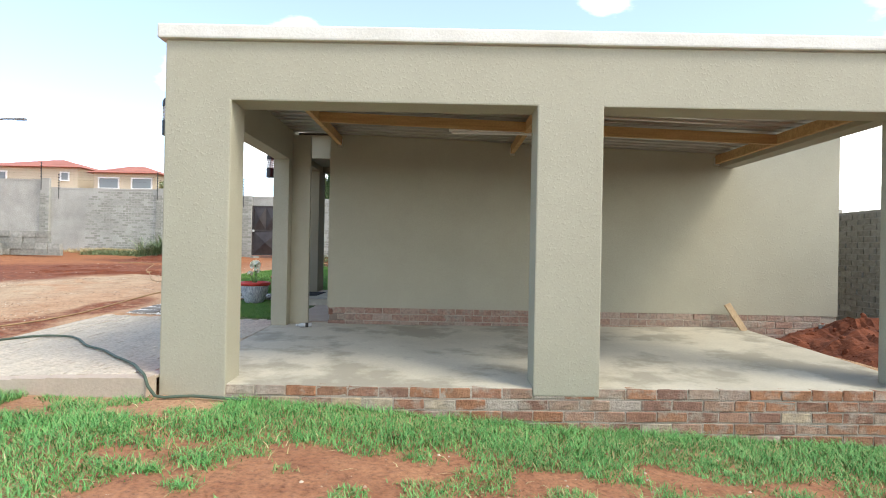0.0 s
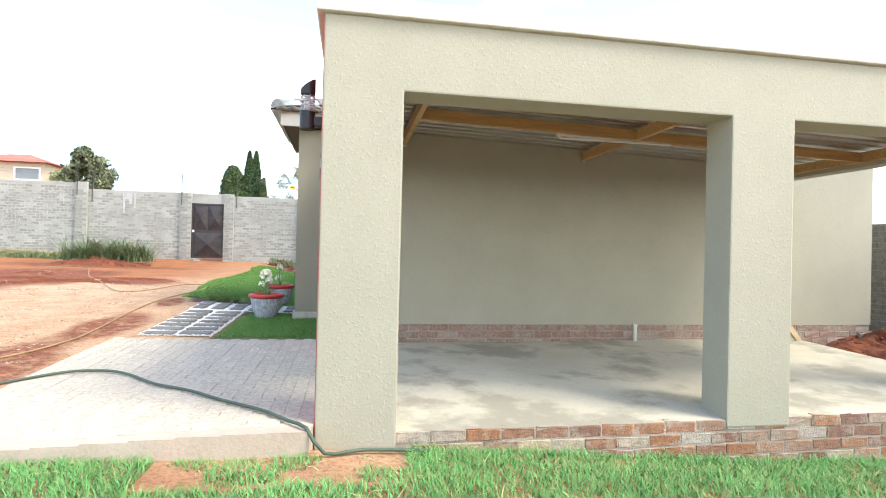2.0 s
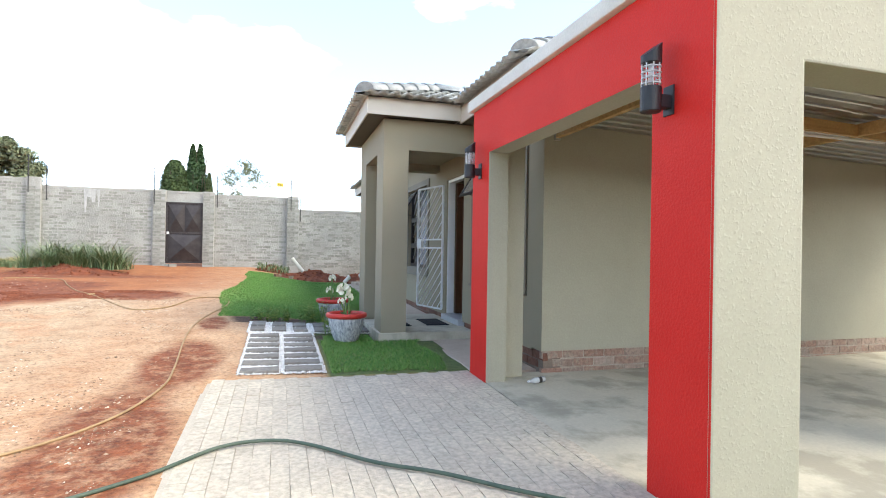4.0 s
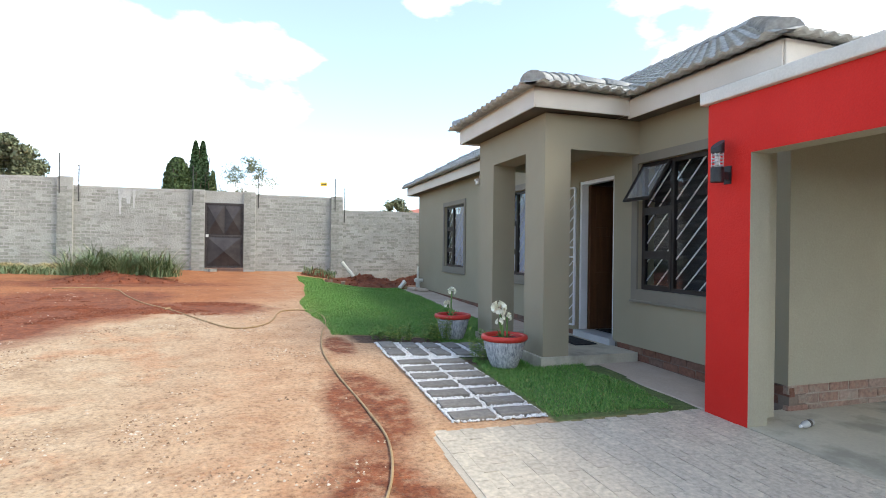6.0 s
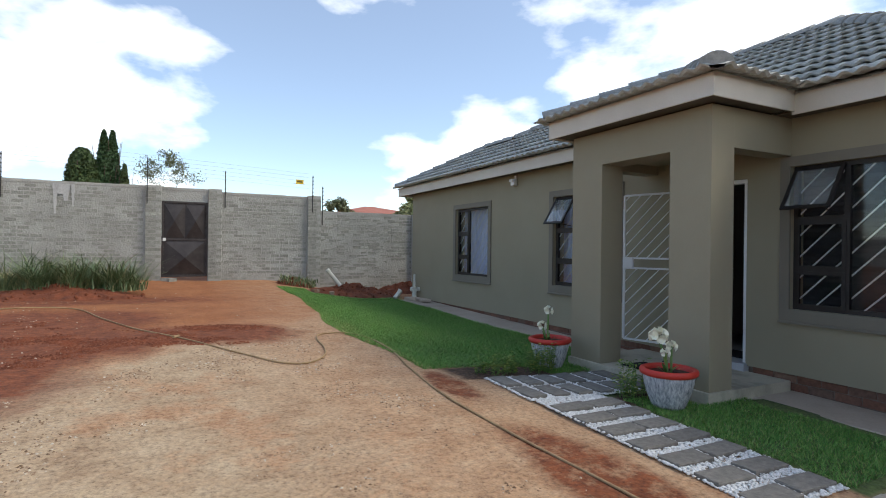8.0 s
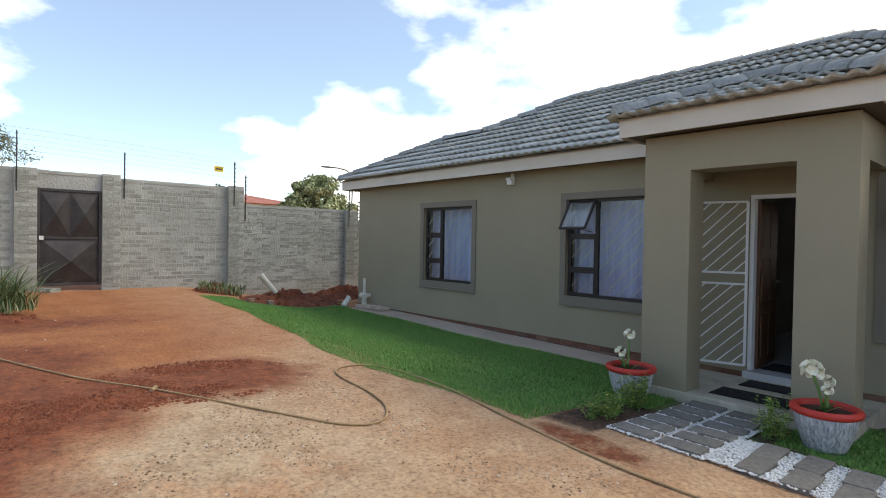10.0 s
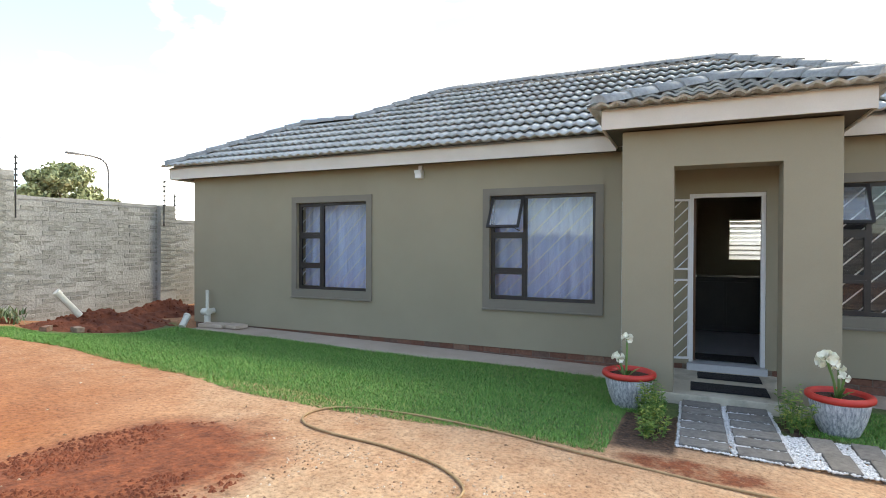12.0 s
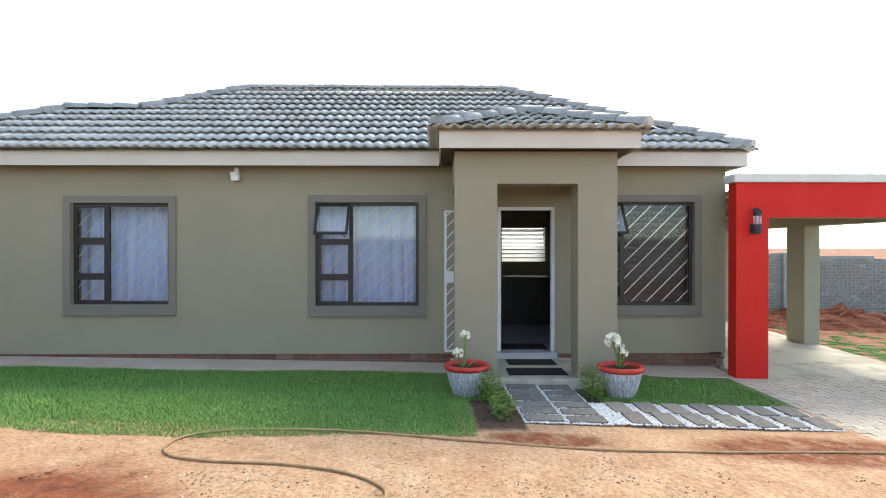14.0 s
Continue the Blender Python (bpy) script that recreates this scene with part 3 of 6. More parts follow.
bm = bmesh.new()
for bx0, bx1 in ((-2.04, 3.86),):
    n = 24
    top, bot = [], []
    for i in range(n + 1):
        x = bx0 + (bx1 - bx0) * i / n
        row_t, row_b = [], []
        for j in range(13):
            y = 3.905 + (6.80 - 3.905) * j / 12
            row_t.append(bm.verts.new((x, y, slab_top(x, y))))
            row_b.append(bm.verts.new((x, y, -0.25)))
        top.append(row_t)
        bot.append(row_b)
    for i in range(n):
        for j in range(12):
            bm.faces.new((top[i][j], top[i + 1][j], top[i + 1][j + 1], top[i][j + 1]))
        bm.faces.new((top[i][0], bot[i][0], bot[i + 1][0], top[i + 1][0]))
        bm.faces.new((top[i][12], top[i + 1][12], bot[i + 1][12], bot[i][12]))
    for j in range(12):
        bm.faces.new((top[0][j], top[0][j + 1], bot[0][j + 1], bot[0][j]))
        bm.faces.new((top[n][j], bot[n][j], bot[n][j + 1], top[n][j + 1]))
tagged(part("carport_floor", bm, M_SLAB), "smooth concrete floor slab with damp grey patches", "floor", kind="structure")

carport = thing("carport", "open plastered carport with red side and corrugated roof", "carport", at=(-2.05, 3.89, 0.2))
cp = Matrix.Translation((2.05, -3.89, -0.2))


def cpart(name, bm, mat, label="", smooth=False, parent=None):
    """A carport part given in world places."""
    bm.transform(cp)
    return part(name, bm, mat, parent or carport, label, smooth)


def two_tone(ob, mat, test):
    """Gives ob a second paint on the faces for which test(normal, centre) holds."""
    ob.data.materials.append(mat)
    for p in ob.data.polygons:
        if test(p.normal, p.center):
            p.material_index = 1


BEAM_Z, TOP_Z = 2.475, 2.925
red_side = lambda n, c: n.x < -0.7 and c.x < 0.03
red_far = lambda n, c: (n.x < -0.7 and c.x < 0.03) or n.y > 0.7


def cmesh(name, me, mat, label=""):
    me.transform(cp)
    return link(name, me, mat, carport, label)


ff = cmesh("front_frame", wall_mesh("front_frame", "y", 3.885, 4.17, -2.05, 4.08, 0.06, TOP_Z,
                                    [(-1.55, 0.76, 0.06, BEAM_Z), (1.26, 3.57, 0.06, BEAM_Z), (0.76, 1.26, 0.06, 0.292), (3.57, 4.08, 0.06, 0.31)], 0.012), M_PLASTER, "olive-grey textured plaster pillars and beam")
two_tone(ff, M_RED, red_side)
sf = cmesh("side_frame", wall_mesh("side_frame", "x", -2.053, -1.86, 3.899, 6.95, 0.10, TOP_Z - 0.001, [(4.30, 6.53, 0.10, BEAM_Z)], 0.006), M_PLASTER, "red painted side with olive inner faces")
two_tone(sf, M_RED, red_far)
cpart("nib", box(-1.858, -1.63, 6.67, 6.735, 0.30, 2.80, 0.006), M_PLASTER)
cpart("east_beam", box(3.575, 3.76, 4.17, 6.74, 2.50, 2.60, 0.008), M_PLASTER)
bm = box(-2.10, 4.13, 3.845, 4.22, TOP_Z, 3.035, 0.015)
cpart("coping", bm, M_COPING)
cpart("coping", box(-2.10, -1.82, 4.221, 7.0, TOP_Z, 3.033, 0.015), M_COPING)

# timber under the sheets, falling to the east
def timber_z(x):
    return 2.80 - 0.032 * (x + 1.3)


for x in (-1.27, 0.92, 3.52):
    z = timber_z(x)
    cpart("purlin", box(x - 0.025, x + 0.025, 4.17, 6.71, z - 0.105, z + 0.0, 0.004), M_TIMBER)
    cpart("joist_hanger", box(x - 0.029, x + 0.029, 6.705, 6.739, z - 0.125, z - 0.03), M_STEEL)
for xa, xb in ((-1.245, 0.895), (0.945, 3.495)):
    bm = bmesh.new()
    za, zb = timber_z(xa) - 0.008, timber_z(xb) - 0.008
    vs = [bm.verts.new(v) for v in ((xa, 5.43, za - 0.1), (xa, 5.47, za - 0.1), (xa, 5.47, za), (xa, 5.43, za),
                                    (xb, 5.43, zb - 0.1), (xb, 5.47, zb - 0.1), (xb, 5.47, zb), (xb, 5.43, zb))]
    for q in ((0, 1, 2, 3), (7, 6, 5, 4), (0, 4, 5, 1), (1, 5, 6, 2), (2, 6, 7, 3), (3, 7, 4, 0)):
        bm.faces.new([vs[i] for i in q])
    cpart("beam", bm, M_TIMBER)
# corrugated sheets, ribs along x
ny_r = 36
for s0, s1, lift in ((-1.86, 0.75, 0.006), (0.62, 3.72, 0.0)):
    bm = bmesh.new()
    prev = None
    for k in range(ny_r * 6 + 1):
        y = 4.17 + (6.735 - 4.17) * k / (ny_r * 6)
        ph = (k % 14) / 14
        h = 0.034 * min(1.0, max(0.0, 1.0 - abs(ph - 0.5) / 0.16) * 1.8)
        cur = []
        for x in (s0, s1):
            z = timber_z(x) + 0.026 + lift + h
            cur.append((bm.verts.new((x, y, z)), bm.verts.new((x, y, z + 0.003))))
        if prev:
            bm.faces.new((prev[0][0], prev[1][0], cur[1][0], cur[0][0]))
            bm.faces.new((prev[0][1], cur[0][1], cur[1][1], prev[1][1]))
        prev = cur
    cpart("roof_sheet", bm, M_SHEET)
# fluorescent batten under the long beam
batten = cpart("light_batten", box(0.10, 1.34, 5.475, 5.53, 2.628, 2.665, 0.004), M_WHITE, "white fluorescent batten lamp")
bm = bmesh.new()
add_bar(bm, (0.13, 5.502, 2.612), (1.31, 5.502, 2.612), 0.013, 10)
cpart("tube", bm, M_WHITE)

# base wall of stock bricks under the front of the slab
base_wall = cpart("base_wall", box(-1.549, 4.06, 3.898, 3.96, -0.2, 0.33), M_MORTAR)


def brick_mesh(name, l, d, h, seed, mat):
    rnd = random.Random(seed)
    bm = box(-l / 2, l / 2, 0, d, 0, h, 0.006)
    for v in bm.verts:
        v.co += Vector([rnd.uniform(-0.0045, 0.0045) for _ in range(3)])
    me = mesh_of(name, bm)
    me.materials.append(mat)
    return me


BRICKS = [brick_mesh("brick", 0.222, 0.06, 0.073, k, M_BRICK) for k in range(4)]
rnd = random.Random(3)


def lay(meshes, parent, x, y, z, rz=0.0, name="brick", sx=1.0):
    ob = new(name, rnd.choice(meshes))
    ob.parent = parent
    ob.matrix_basis = Matrix.LocRotScale((x, y, z), Euler((rnd.uniform(-0.01, 0.01), rnd.uniform(-0.02, 0.02), rz + rnd.uniform(-0.012, 0.012))), (sx, 1, 1))
    return ob


def lay_carport_bricks():
    for c in range(5):
        x = -1.45 + (0.116 if c % 2 else 0)
        while x < 3.98:
            top = 0.262 + 0.012 * max(0, x) - 0.085 * c
            if top + 0.07 > gz(x, 3.8) - 0.03:
                lay(BRICKS, base_wall, x + 2.05, 3.892 - 3.89 + rnd.uniform(-0.003, 0.004), top - 0.2)
            x += 0.233


lay_carport_bricks()


def wall_lamp(at):
    """Bulkhead wall lamp with a louvred clear cage; it stands out along -x."""
    lamp = thing("wall_lamp", "black wall lantern with clear louvred cage on red wall", "wall lamp", "lamps on the red carport side", at=at)
    part("bracket", box(-0.10, 0.0, -0.03, 0.03, -0.12, -0.04, 0.006), M_LAMP, lamp)
    part("wall_plate", box(-0.012, 0.0, -0.045, 0.045, -0.16, 0.02, 0.004), M_LAMP, lamp)
    bm = lathe([(0.058, -0.15), (0.062, -0.145), (0.062, -0.004), (0.058, 0.0)], 24)
    bm.transform(Matrix.Translation((-0.135, 0, 0)))
    part("base", bm, M_LAMP, lamp)
    bm = lathe([(0.018, 0.0), (0.018, 0.14)], 12)
    bm.transform(Matrix.Translation((-0.135, 0, 0)))
    part("lamp_tube", bm, M_WHITE, lamp, "white lamp tube", True)
    for k in range(4):
        bm = bmesh.new()
        n = 20
        rings = [[bm.verts.new((-0.135 + r_ * math.cos(2 * math.pi * j / n), r_ * math.sin(2 * math.pi * j / n), 0.012 + 0.034 * k + h_)) for j in range(n)] for r_, h_ in ((0.046, 0.0), (0.060, 0.002), (0.060, 0.007), (0.046, 0.009))]
        for p, q in zip(rings, rings[1:] + rings[:1]):
            for j in range(n):
                bm.faces.new((p[j], p[(j + 1) % n], q[(j + 1) % n], q[j]))
        part("louvre", bm, M_BOTTLE, lamp, "clear plastic ring")
    for k in range(8):
        w = 2 * math.pi * (k + 0.5) / 8
        bm = bmesh.new()
        add_bar(bm, (-0.135 + 0.054 * math.cos(w), 0.054 * math.sin(w), -0.002), (-0.135 + 0.054 * math.cos(w), 0.054 * math.sin(w), 0.142), 0.004, 6)
        part("rib", bm, M_BOTTLE, lamp)
    bm = lathe([(0.058, 0.0), (0.062, 0.006), (0.062, 0.08), (0.058, 0.084)], 24)
    for v in bm.verts:
        if v.co.z > 0.03:
            v.co.z = v.co.z * 0.55 + 0.045 + v.co.x * 0.75
    bm.transform(Matrix.Translation((-0.135, 0, 0.138)))
    part("cap", bm, M_LAMP, lamp, "black cap with a slanting top")
    lamp.scale = (0.79, 0.79, 0.79)
    return lamp


wall_lamp((-2.054, 4.17, 2.375))
wall_lamp((-2.054, 6.74, 2.385))


# ---- paved apron ----
APX0, APX1, APY0, APY1 = -4.36, -2.055, 3.86, 7.03
bm = bmesh.new()
cols = [APX0 - 0.05, *np.linspace(APX0, APX1, 9), ]
rows_ = np.linspace(APY0, APY1, 13)
top = [[bm.verts.new((x, y, float(yard(x, y)) - 0.006)) for y in rows_] for x in cols]
bot = [[bm.verts.new((x, y, -0.1)) for y in rows_] for x in cols]
for i in range(len(cols) - 1):
    for j in range(len(rows_) - 1):
        bm.faces.new((top[i][j], top[i + 1][j], top[i + 1][j + 1], top[i][j + 1]))
    bm.faces.new((top[i][0], bot[i][0], bot[i + 1][0], top[i + 1][0]))
    bm.faces.new((top[i][-1], top[i + 1][-1], bot[i + 1][-1], bot[i][-1]))
for j in range(len(rows_) - 1):
    bm.faces.new((top[0][j], top[0][j + 1], bot[0][j + 1], bot[0][j]))
apron = part("pavement", bm, M_SAND)
tagged(apron, "driveway apron of pale grey concrete pavers", "paving", kind="structure")
# concrete edge beams
bm = bmesh.new()
for k in range(12):
    x0 = -5.0 + k * (2.93 / 12)
    x1 = x0 + 2.93 / 12
    zz = float(yard(max(x0, APX0), 3.86))
    add_box(bm, x0, x1, 3.74, 3.862, -0.1, zz + 0.002)
bmesh.ops.remove_doubles(bm, verts=bm.verts[:], dist=0.001)
tagged(part("kerb", bm, M_SCREED), "poured concrete edge of the paved apron", "kerb", kind="structure")


# ---- house ----
house = thing("house", "single-storey olive plastered house with grey tiled hip roof", "house", at=(-1.4, 6.87, 0.5))
hm = Matrix.Translation((1.4, -6.87, -0.5))


def hpart(name, bm, mat, label="", smooth=False, parent=None):
    if isinstance(bm, bmesh.types.BMesh):
        bm.transform(hm)
        return part(name, bm, mat, parent or house, label, smooth)
    bm.transform(hm)
    return link(name, bm, mat, parent or house, label)


FX = -1.40
HY0, HY1 = 6.74, 18.20
HX1 = 5.10
WIN = [  # y0, y1, z0, z1 of the openings in the street front
    (14.49, 15.84, 1.30, 2.71),
    (11.03, 12.47, 1.28, 2.72),
    (7.18, 8.66, 1.28, 2.73),
]
DOOR = (9.13, 9.93, 0.50, 2.66)
ZB, ZT = 0.0, 3.22
hpart("wall_west", wall_mesh("wall_west", "x", FX, FX + 0.22, HY0 + 0.22, HY1, 0.615, ZT, [*WIN, (DOOR[0], DOOR[1], 0.615, DOOR[3])]), M_HOUSE)
south = hpart("wall_south", wall_mesh("wall_south", "y", HY0, HY0 + 0.22, FX, HX1, 0.63, ZT), M_PLASTER)
two_tone(south, M_HOUSE, lambda n, c: n.x < -0.7)
hpart("wall_north", wall_mesh("wall_north", "y", HY1 - 0.22, HY1, FX + 0.22, HX1, 0.645, ZT), M_HOUSE)
BACKWIN = (8.05, 9.15, 1.73, 2.58)
hpart("wall_east", wall_mesh("wall_east", "x", HX1 - 0.22, HX1, HY0 + 0.22, HY1 - 0.22, 0.645, ZT, [BACKWIN]), M_HOUSE)
for nm, b in (("plinth", (FX + 0.027, FX + 0.21, HY0 + 0.012, DOOR[0])), ("plinth", (FX + 0.027, FX + 0.21, DOOR[1], HY1 - 0.012)),
              ("plinth_south", (FX + 0.21, HX1 - 0.01, HY0 + 0.012, HY0 + 0.2)), ("plinth_north", (FX + 0.21, HX1 - 0.01, HY1 - 0.2, HY1 - 0.012)),
              ("plinth_east", (HX1 - 0.2, HX1 - 0.012, HY0 + 0.2, HY1 - 0.2))):
    pl = hpart(nm, box(b[0], b[1], b[2], b[3], 0.1, 0.615 if "south" not in nm and "north" not in nm and "east" not in nm else 0.645), M_SHADEDJOINT if nm == "plinth" else M_MORTAR)
    if nm == "plinth" and b[2] < 8:
        plinth_a = pl
    elif nm == "plinth":
        plinth_b = pl
    elif nm == "plinth_south":
        plinth_s = pl
BRICKS_H = [brick_mesh("brick", 0.222, 0.05, 0.073, 10 + k, M_DULL) for k in range(3)]


BRICKS_P = [brick_mesh("brick", 0.222, 0.05, 0.073, 20 + k, M_SHADEDPLINTH) for k in range(3)]


def lay_house_bricks():
    # street front: one or two courses show over the concrete strip
    for c in range(2):
        y = HY0 + 0.11 + (0.116 if c else 0)
        while y < HY1 - 0.1:
            if not (DOOR[0] - 0.12 < y < DOOR[1] + 0.12):
                par = plinth_a if y < DOOR[0] else plinth_b
                lay(BRICKS_P, par, FX + 0.020 + 1.4, y - 6.87, 0.538 - 0.085 * c - 0.5, -math.pi / 2)
            y += 0.233
    # end wall inside the carport
    for c in range(4):
        x = FX + 0.12 + (0.116 if c % 2 else 0)
        while x < HX1 - 0.1:
            lay(BRICKS_H, plinth_s, x + 1.4, HY0 - 6.87 + 0.006, 0.558 - 0.085 * c - 0.5)
            x += 0.233


lay_house_bricks()

# inside, seen through the door
hpart("floor", box(FX + 0.2, HX1 - 0.2, HY0 + 0.2, HY1 - 0.2, 0.45, 0.625), M_TILEFLOOR, "pale grey tiled floor")
hpart("ceiling", box(FX + 0.22, HX1 - 0.22, HY0 + 0.22, HY1 - 0.22, 3.10, 3.14), M_WHITE)
hpart("inner_wall", box(FX + 0.22, HX1 - 0.22, 10.62, 10.72, 0.625, 3.10), M_INNER)
counter = thing("kitchen_counter", "dark kitchen counter against the back wall", "counter", at=(1.7, 9.2, 0.625))
part("carcass", box(-0.3, 0.3, -0.88, 0.78, 0.0, 0.86, 0.006), M_DARKWOOD, counter)
part("worktop", box(-0.33, 0.33, -0.9, 0.8, 0.86, 0.9, 0.006), M_DARKWOOD, counter)
for k in range(3):
    part("drawer_front", box(-0.32, -0.3, -0.85 + k * 0.54, -0.36 + k * 0.54, 0.1, 0.82, 0.004), M_DARKWOOD, counter)
blind = thing("slatted_blind", "white slatted blind half open in the back window", "blind", at=(HX1 - 0.26, 8.60, 1.73))
for k in range(8):
    bm = box(-0.045, 0.045, -0.56, 0.56, -0.0015, 0.0015)
    bm.transform(pose(0, 0, 0.05 + k * 0.105, 0, 68, 0))
    part("slat", bm, M_SLAT, blind)
part("head_rail", box(-0.03, 0.03, -0.57, 0.57, 0.84, 0.88, 0.004), M_WHITE, blind)

# door frame, door leaf, threshold
door_set = hpart("door_frame", wall_mesh("door_frame", "x", FX + 0.02, FX + 0.12, DOOR[0] + 0.001, DOOR[1] - 0.001, 0.64, DOOR[3] - 0.001,
                                         [(DOOR[0] + 0.045, DOOR[1] - 0.045, 0.64, DOOR[3] - 0.045)]), M_WHITE, "white painted steel door frame")
leaf_m = pose(FX + 0.14 + 1.4, DOOR[1] - 0.05 - 6.87, 0.64 - 0.5, 0, 0, 4)
bm = box(0.0, 0.74, -0.022, 0.022, 0.0, 1.97, 0.003)
bm.transform(leaf_m)
leaf = part("door", bm, M_WOOD, house, "brown panelled wooden door standing open inwards")
for zc in (0.12, 0.78, 1.40):
    for xc in (0.09, 0.41):
        bm = box(xc, xc + 0.25, -0.03, 0.03, zc, zc + (0.5 if zc < 1.3 else 0.46), 0.008)
        bm.transform(leaf_m)
        part("door_panel", bm, M_WOOD, leaf)
bm = bmesh.new()
add_bar(bm, (0.66, -0.022, 1.0), (0.66, -0.07, 1.0), 0.01, 8)
add_bar(bm, (0.68, -0.07, 1.0), (0.56, -0.07, 1.0), 0.009, 8)
bm.transform(leaf_m)
part("door_handle", bm, M_STEEL, leaf)
hpart("threshold", box(FX - 0.06, FX + 0.2, DOOR[0] - 0.02, DOOR[1] + 0.02, 0.45, 0.635, 0.004), M_TILEFLOOR, "pale tiled door step")

# security gate, swung open against the porch side
gate = thing("security_gate", "white steel security gate with diagonal bars, standing open", "security gate", at=(FX - 0.06, 9.93, 0.70), rz=105)
GW, GH = 0.76, 1.88
bm = bmesh.new()
for u in (0.0, GW):
    add_box(bm, u - 0.014, u + 0.014, -0.012, 0.012, 0, GH)
for z in (0.0, 0.93, 1.06, GH):
    add_box(bm, 0, GW, -0.011, 0.011, z - 0.012, z + 0.012)
part("gate_frame", bm, M_WHITE, gate)


def slants(u0, u1, z0, z1, step, flip=False):
    """Ends of 45-degree bars clipped to a rectangle."""
    out = []
    c = -(u1 - u0)
    while c < (z1 - z0):
        ua, ub = max(u0, u0 - c), min(u1, u0 + (z1 - z0) - c)
        if ub - ua > 0.02:
            za, zb = z0 + c + (ua - u0), z0 + c + (ub - u0)
            out.append(((u0 + u1 - ua, za), (u0 + u1 - ub, zb)) if flip else ((ua, za), (ub, zb)))
        c += step
    return out


for z0, z1 in ((0.0, 0.93), (1.06, GH)):
    for (ua, za), (ub, zb) in slants(0.0, GW, z0, z1, 0.15, True):
        bm = bmesh.new()
        add_bar(bm, (ua, 0, za), (ub, 0, zb), 0.007, 6)
        part("bar", bm, M_WHITE, gate)
part("lock_box", box(GW - 0.13, GW + 0.012, -0.02, 0.02, 0.93, 1.06, 0.004), M_WHITE, gate)


def window_unit(y0, y1, z0, z1, narrow_hi, tilt, dark):
    """Bronze window: three small lights beside one large pane, bars behind it, proud plaster surround."""
    w, h = y1 - y0, z1 - z0
    s = 0.10
    sur = wall_mesh("surround", "x", FX - 0.022, FX + 0.0, y0 - s, y1 + s, z0 - s - 0.02, z1 + s, [(y0, y1, z0, z1)])
    win = hpart("window", wall_mesh("window", "x", FX + 0.05, FX + 0.10, y0, y1, z0, z1, [
        (y0 + 0.045, y0 + w - 0.045 - narrow_hi - 0.05, z0 + 0.045, z1 - 0.045),
        (y1 - 0.045 - narrow_hi, y1 - 0.045, z0 + 0.045, z0 + 0.255 * h),
        (y1 - 0.045 - narrow_hi, y1 - 0.045, z0 + 0.255 * h + 0.06, z0 + 0.60 * h),
        (y1 - 0.045 - narrow_hi, y1 - 0.045, z0 + 0.60 * h + 0.07, z1 - 0.045)]), M_FRAME, "dark bronze aluminium window with diagonal bars")
    sur.transform(hm)
    link("surround", sur, M_SURROUND, win, "grey-brown raised plaster surround")
    hpart("sill", box(FX - 0.045, FX + 0.05, y0 - s, y1 + s, z0 - s - 0.045, z0 - s - 0.02, 0.006), M_SURROUND, parent=win)
    ynl, ynh = y1 - 0.045 - narrow_hi, y1 - 0.045
    panes = [(y0 + 0.045, ynl - 0.05, z0 + 0.045, z1 - 0.045), (ynl, ynh, z0 + 0.045, z0 + 0.255 * h), (ynl, ynh, z0 + 0.255 * h + 0.06, z0 + 0.60 * h)]
    if not tilt:
        panes.append((ynl, ynh, z0 + 0.60 * h + 0.07, z1 - 0.045))
    for a, b, c, d in panes:
        g = hpart("pane", box(FX + 0.072, FX + 0.077, a, b, c, d), M_GLASS, parent=win)
        g.visible_shadow = False
    for a, b, c, d in panes[1:]:
        me = wall_mesh("sash", "x", FX + 0.042, FX + 0.06, a - 0.02, b + 0.02, c - 0.02, d + 0.02, [(a + 0.015, b - 0.015, c + 0.015, d - 0.015)])
        hpart("sash", me, M_FRAME, parent=win)
    if tilt:
        zt = z1 - 0.03
        hh = zt - (z0 + 0.60 * h + 0.05)
        me = wall_mesh("open_sash", "x", -0.02, 0.0, ynl - 0.02, ynh + 0.02, -hh, 0.0, [(ynl + 0.015, ynh - 0.015, -hh + 0.035, -0.035)])
        mm = pose(FX + 0.04, 0, zt, 0, 32, 0)
        me.transform(hm @ mm)
        sash = link("open_sash", me, M_FRAME, win, "top-hung sash pushed open")
        bm = box(-0.013, -0.008, ynl + 0.01, ynh - 0.01, -hh + 0.03, -0.03)
        bm.transform(hm @ mm)
        g = part("pane", bm, M_SASHGLASS, win)
        g.visible_shadow = False
        bm = bmesh.new()
        add_bar(bm, (FX + 0.05, ynl + 0.05, z0 + 0.60 * h + 0.09), (FX + 0.04 - hh * math.sin(radians(32)), ynl + 0.05, zt - hh * math.cos(radians(32))), 0.006, 6)
        hpart("stay", bm, M_FRAME, parent=win)
    # bars behind the glass
    for (ya, za), (yb, zb) in slants(y0 + 0.02, y1 - 0.02, z0 + 0.02, z1 - 0.02, 0.215, True):
        bm = bmesh.new()
        add_bar(bm, (FX + 0.095, ya, za), (FX + 0.095, yb, zb), 0.008, 6)
        hpart("bar", bm, M_WHITE, parent=win)
    # curtain or blind behind
    if dark:
        cv = thing("window_blind", "dark horizontal blind drawn behind the window", "blind", at=(FX + 0.26, y0 - 0.1, z0 - 0.1))
        for k in range(int((h + 0.2) / 0.085)):
            bm = box(-0.02, 0.02, 0, w + 0.2, -0.002, 0.002)
            bm.transform(pose(0, 0, 0.06 + k * 0.085, 0, 62, 0))
            part("slat", bm, M_BLIND, cv)
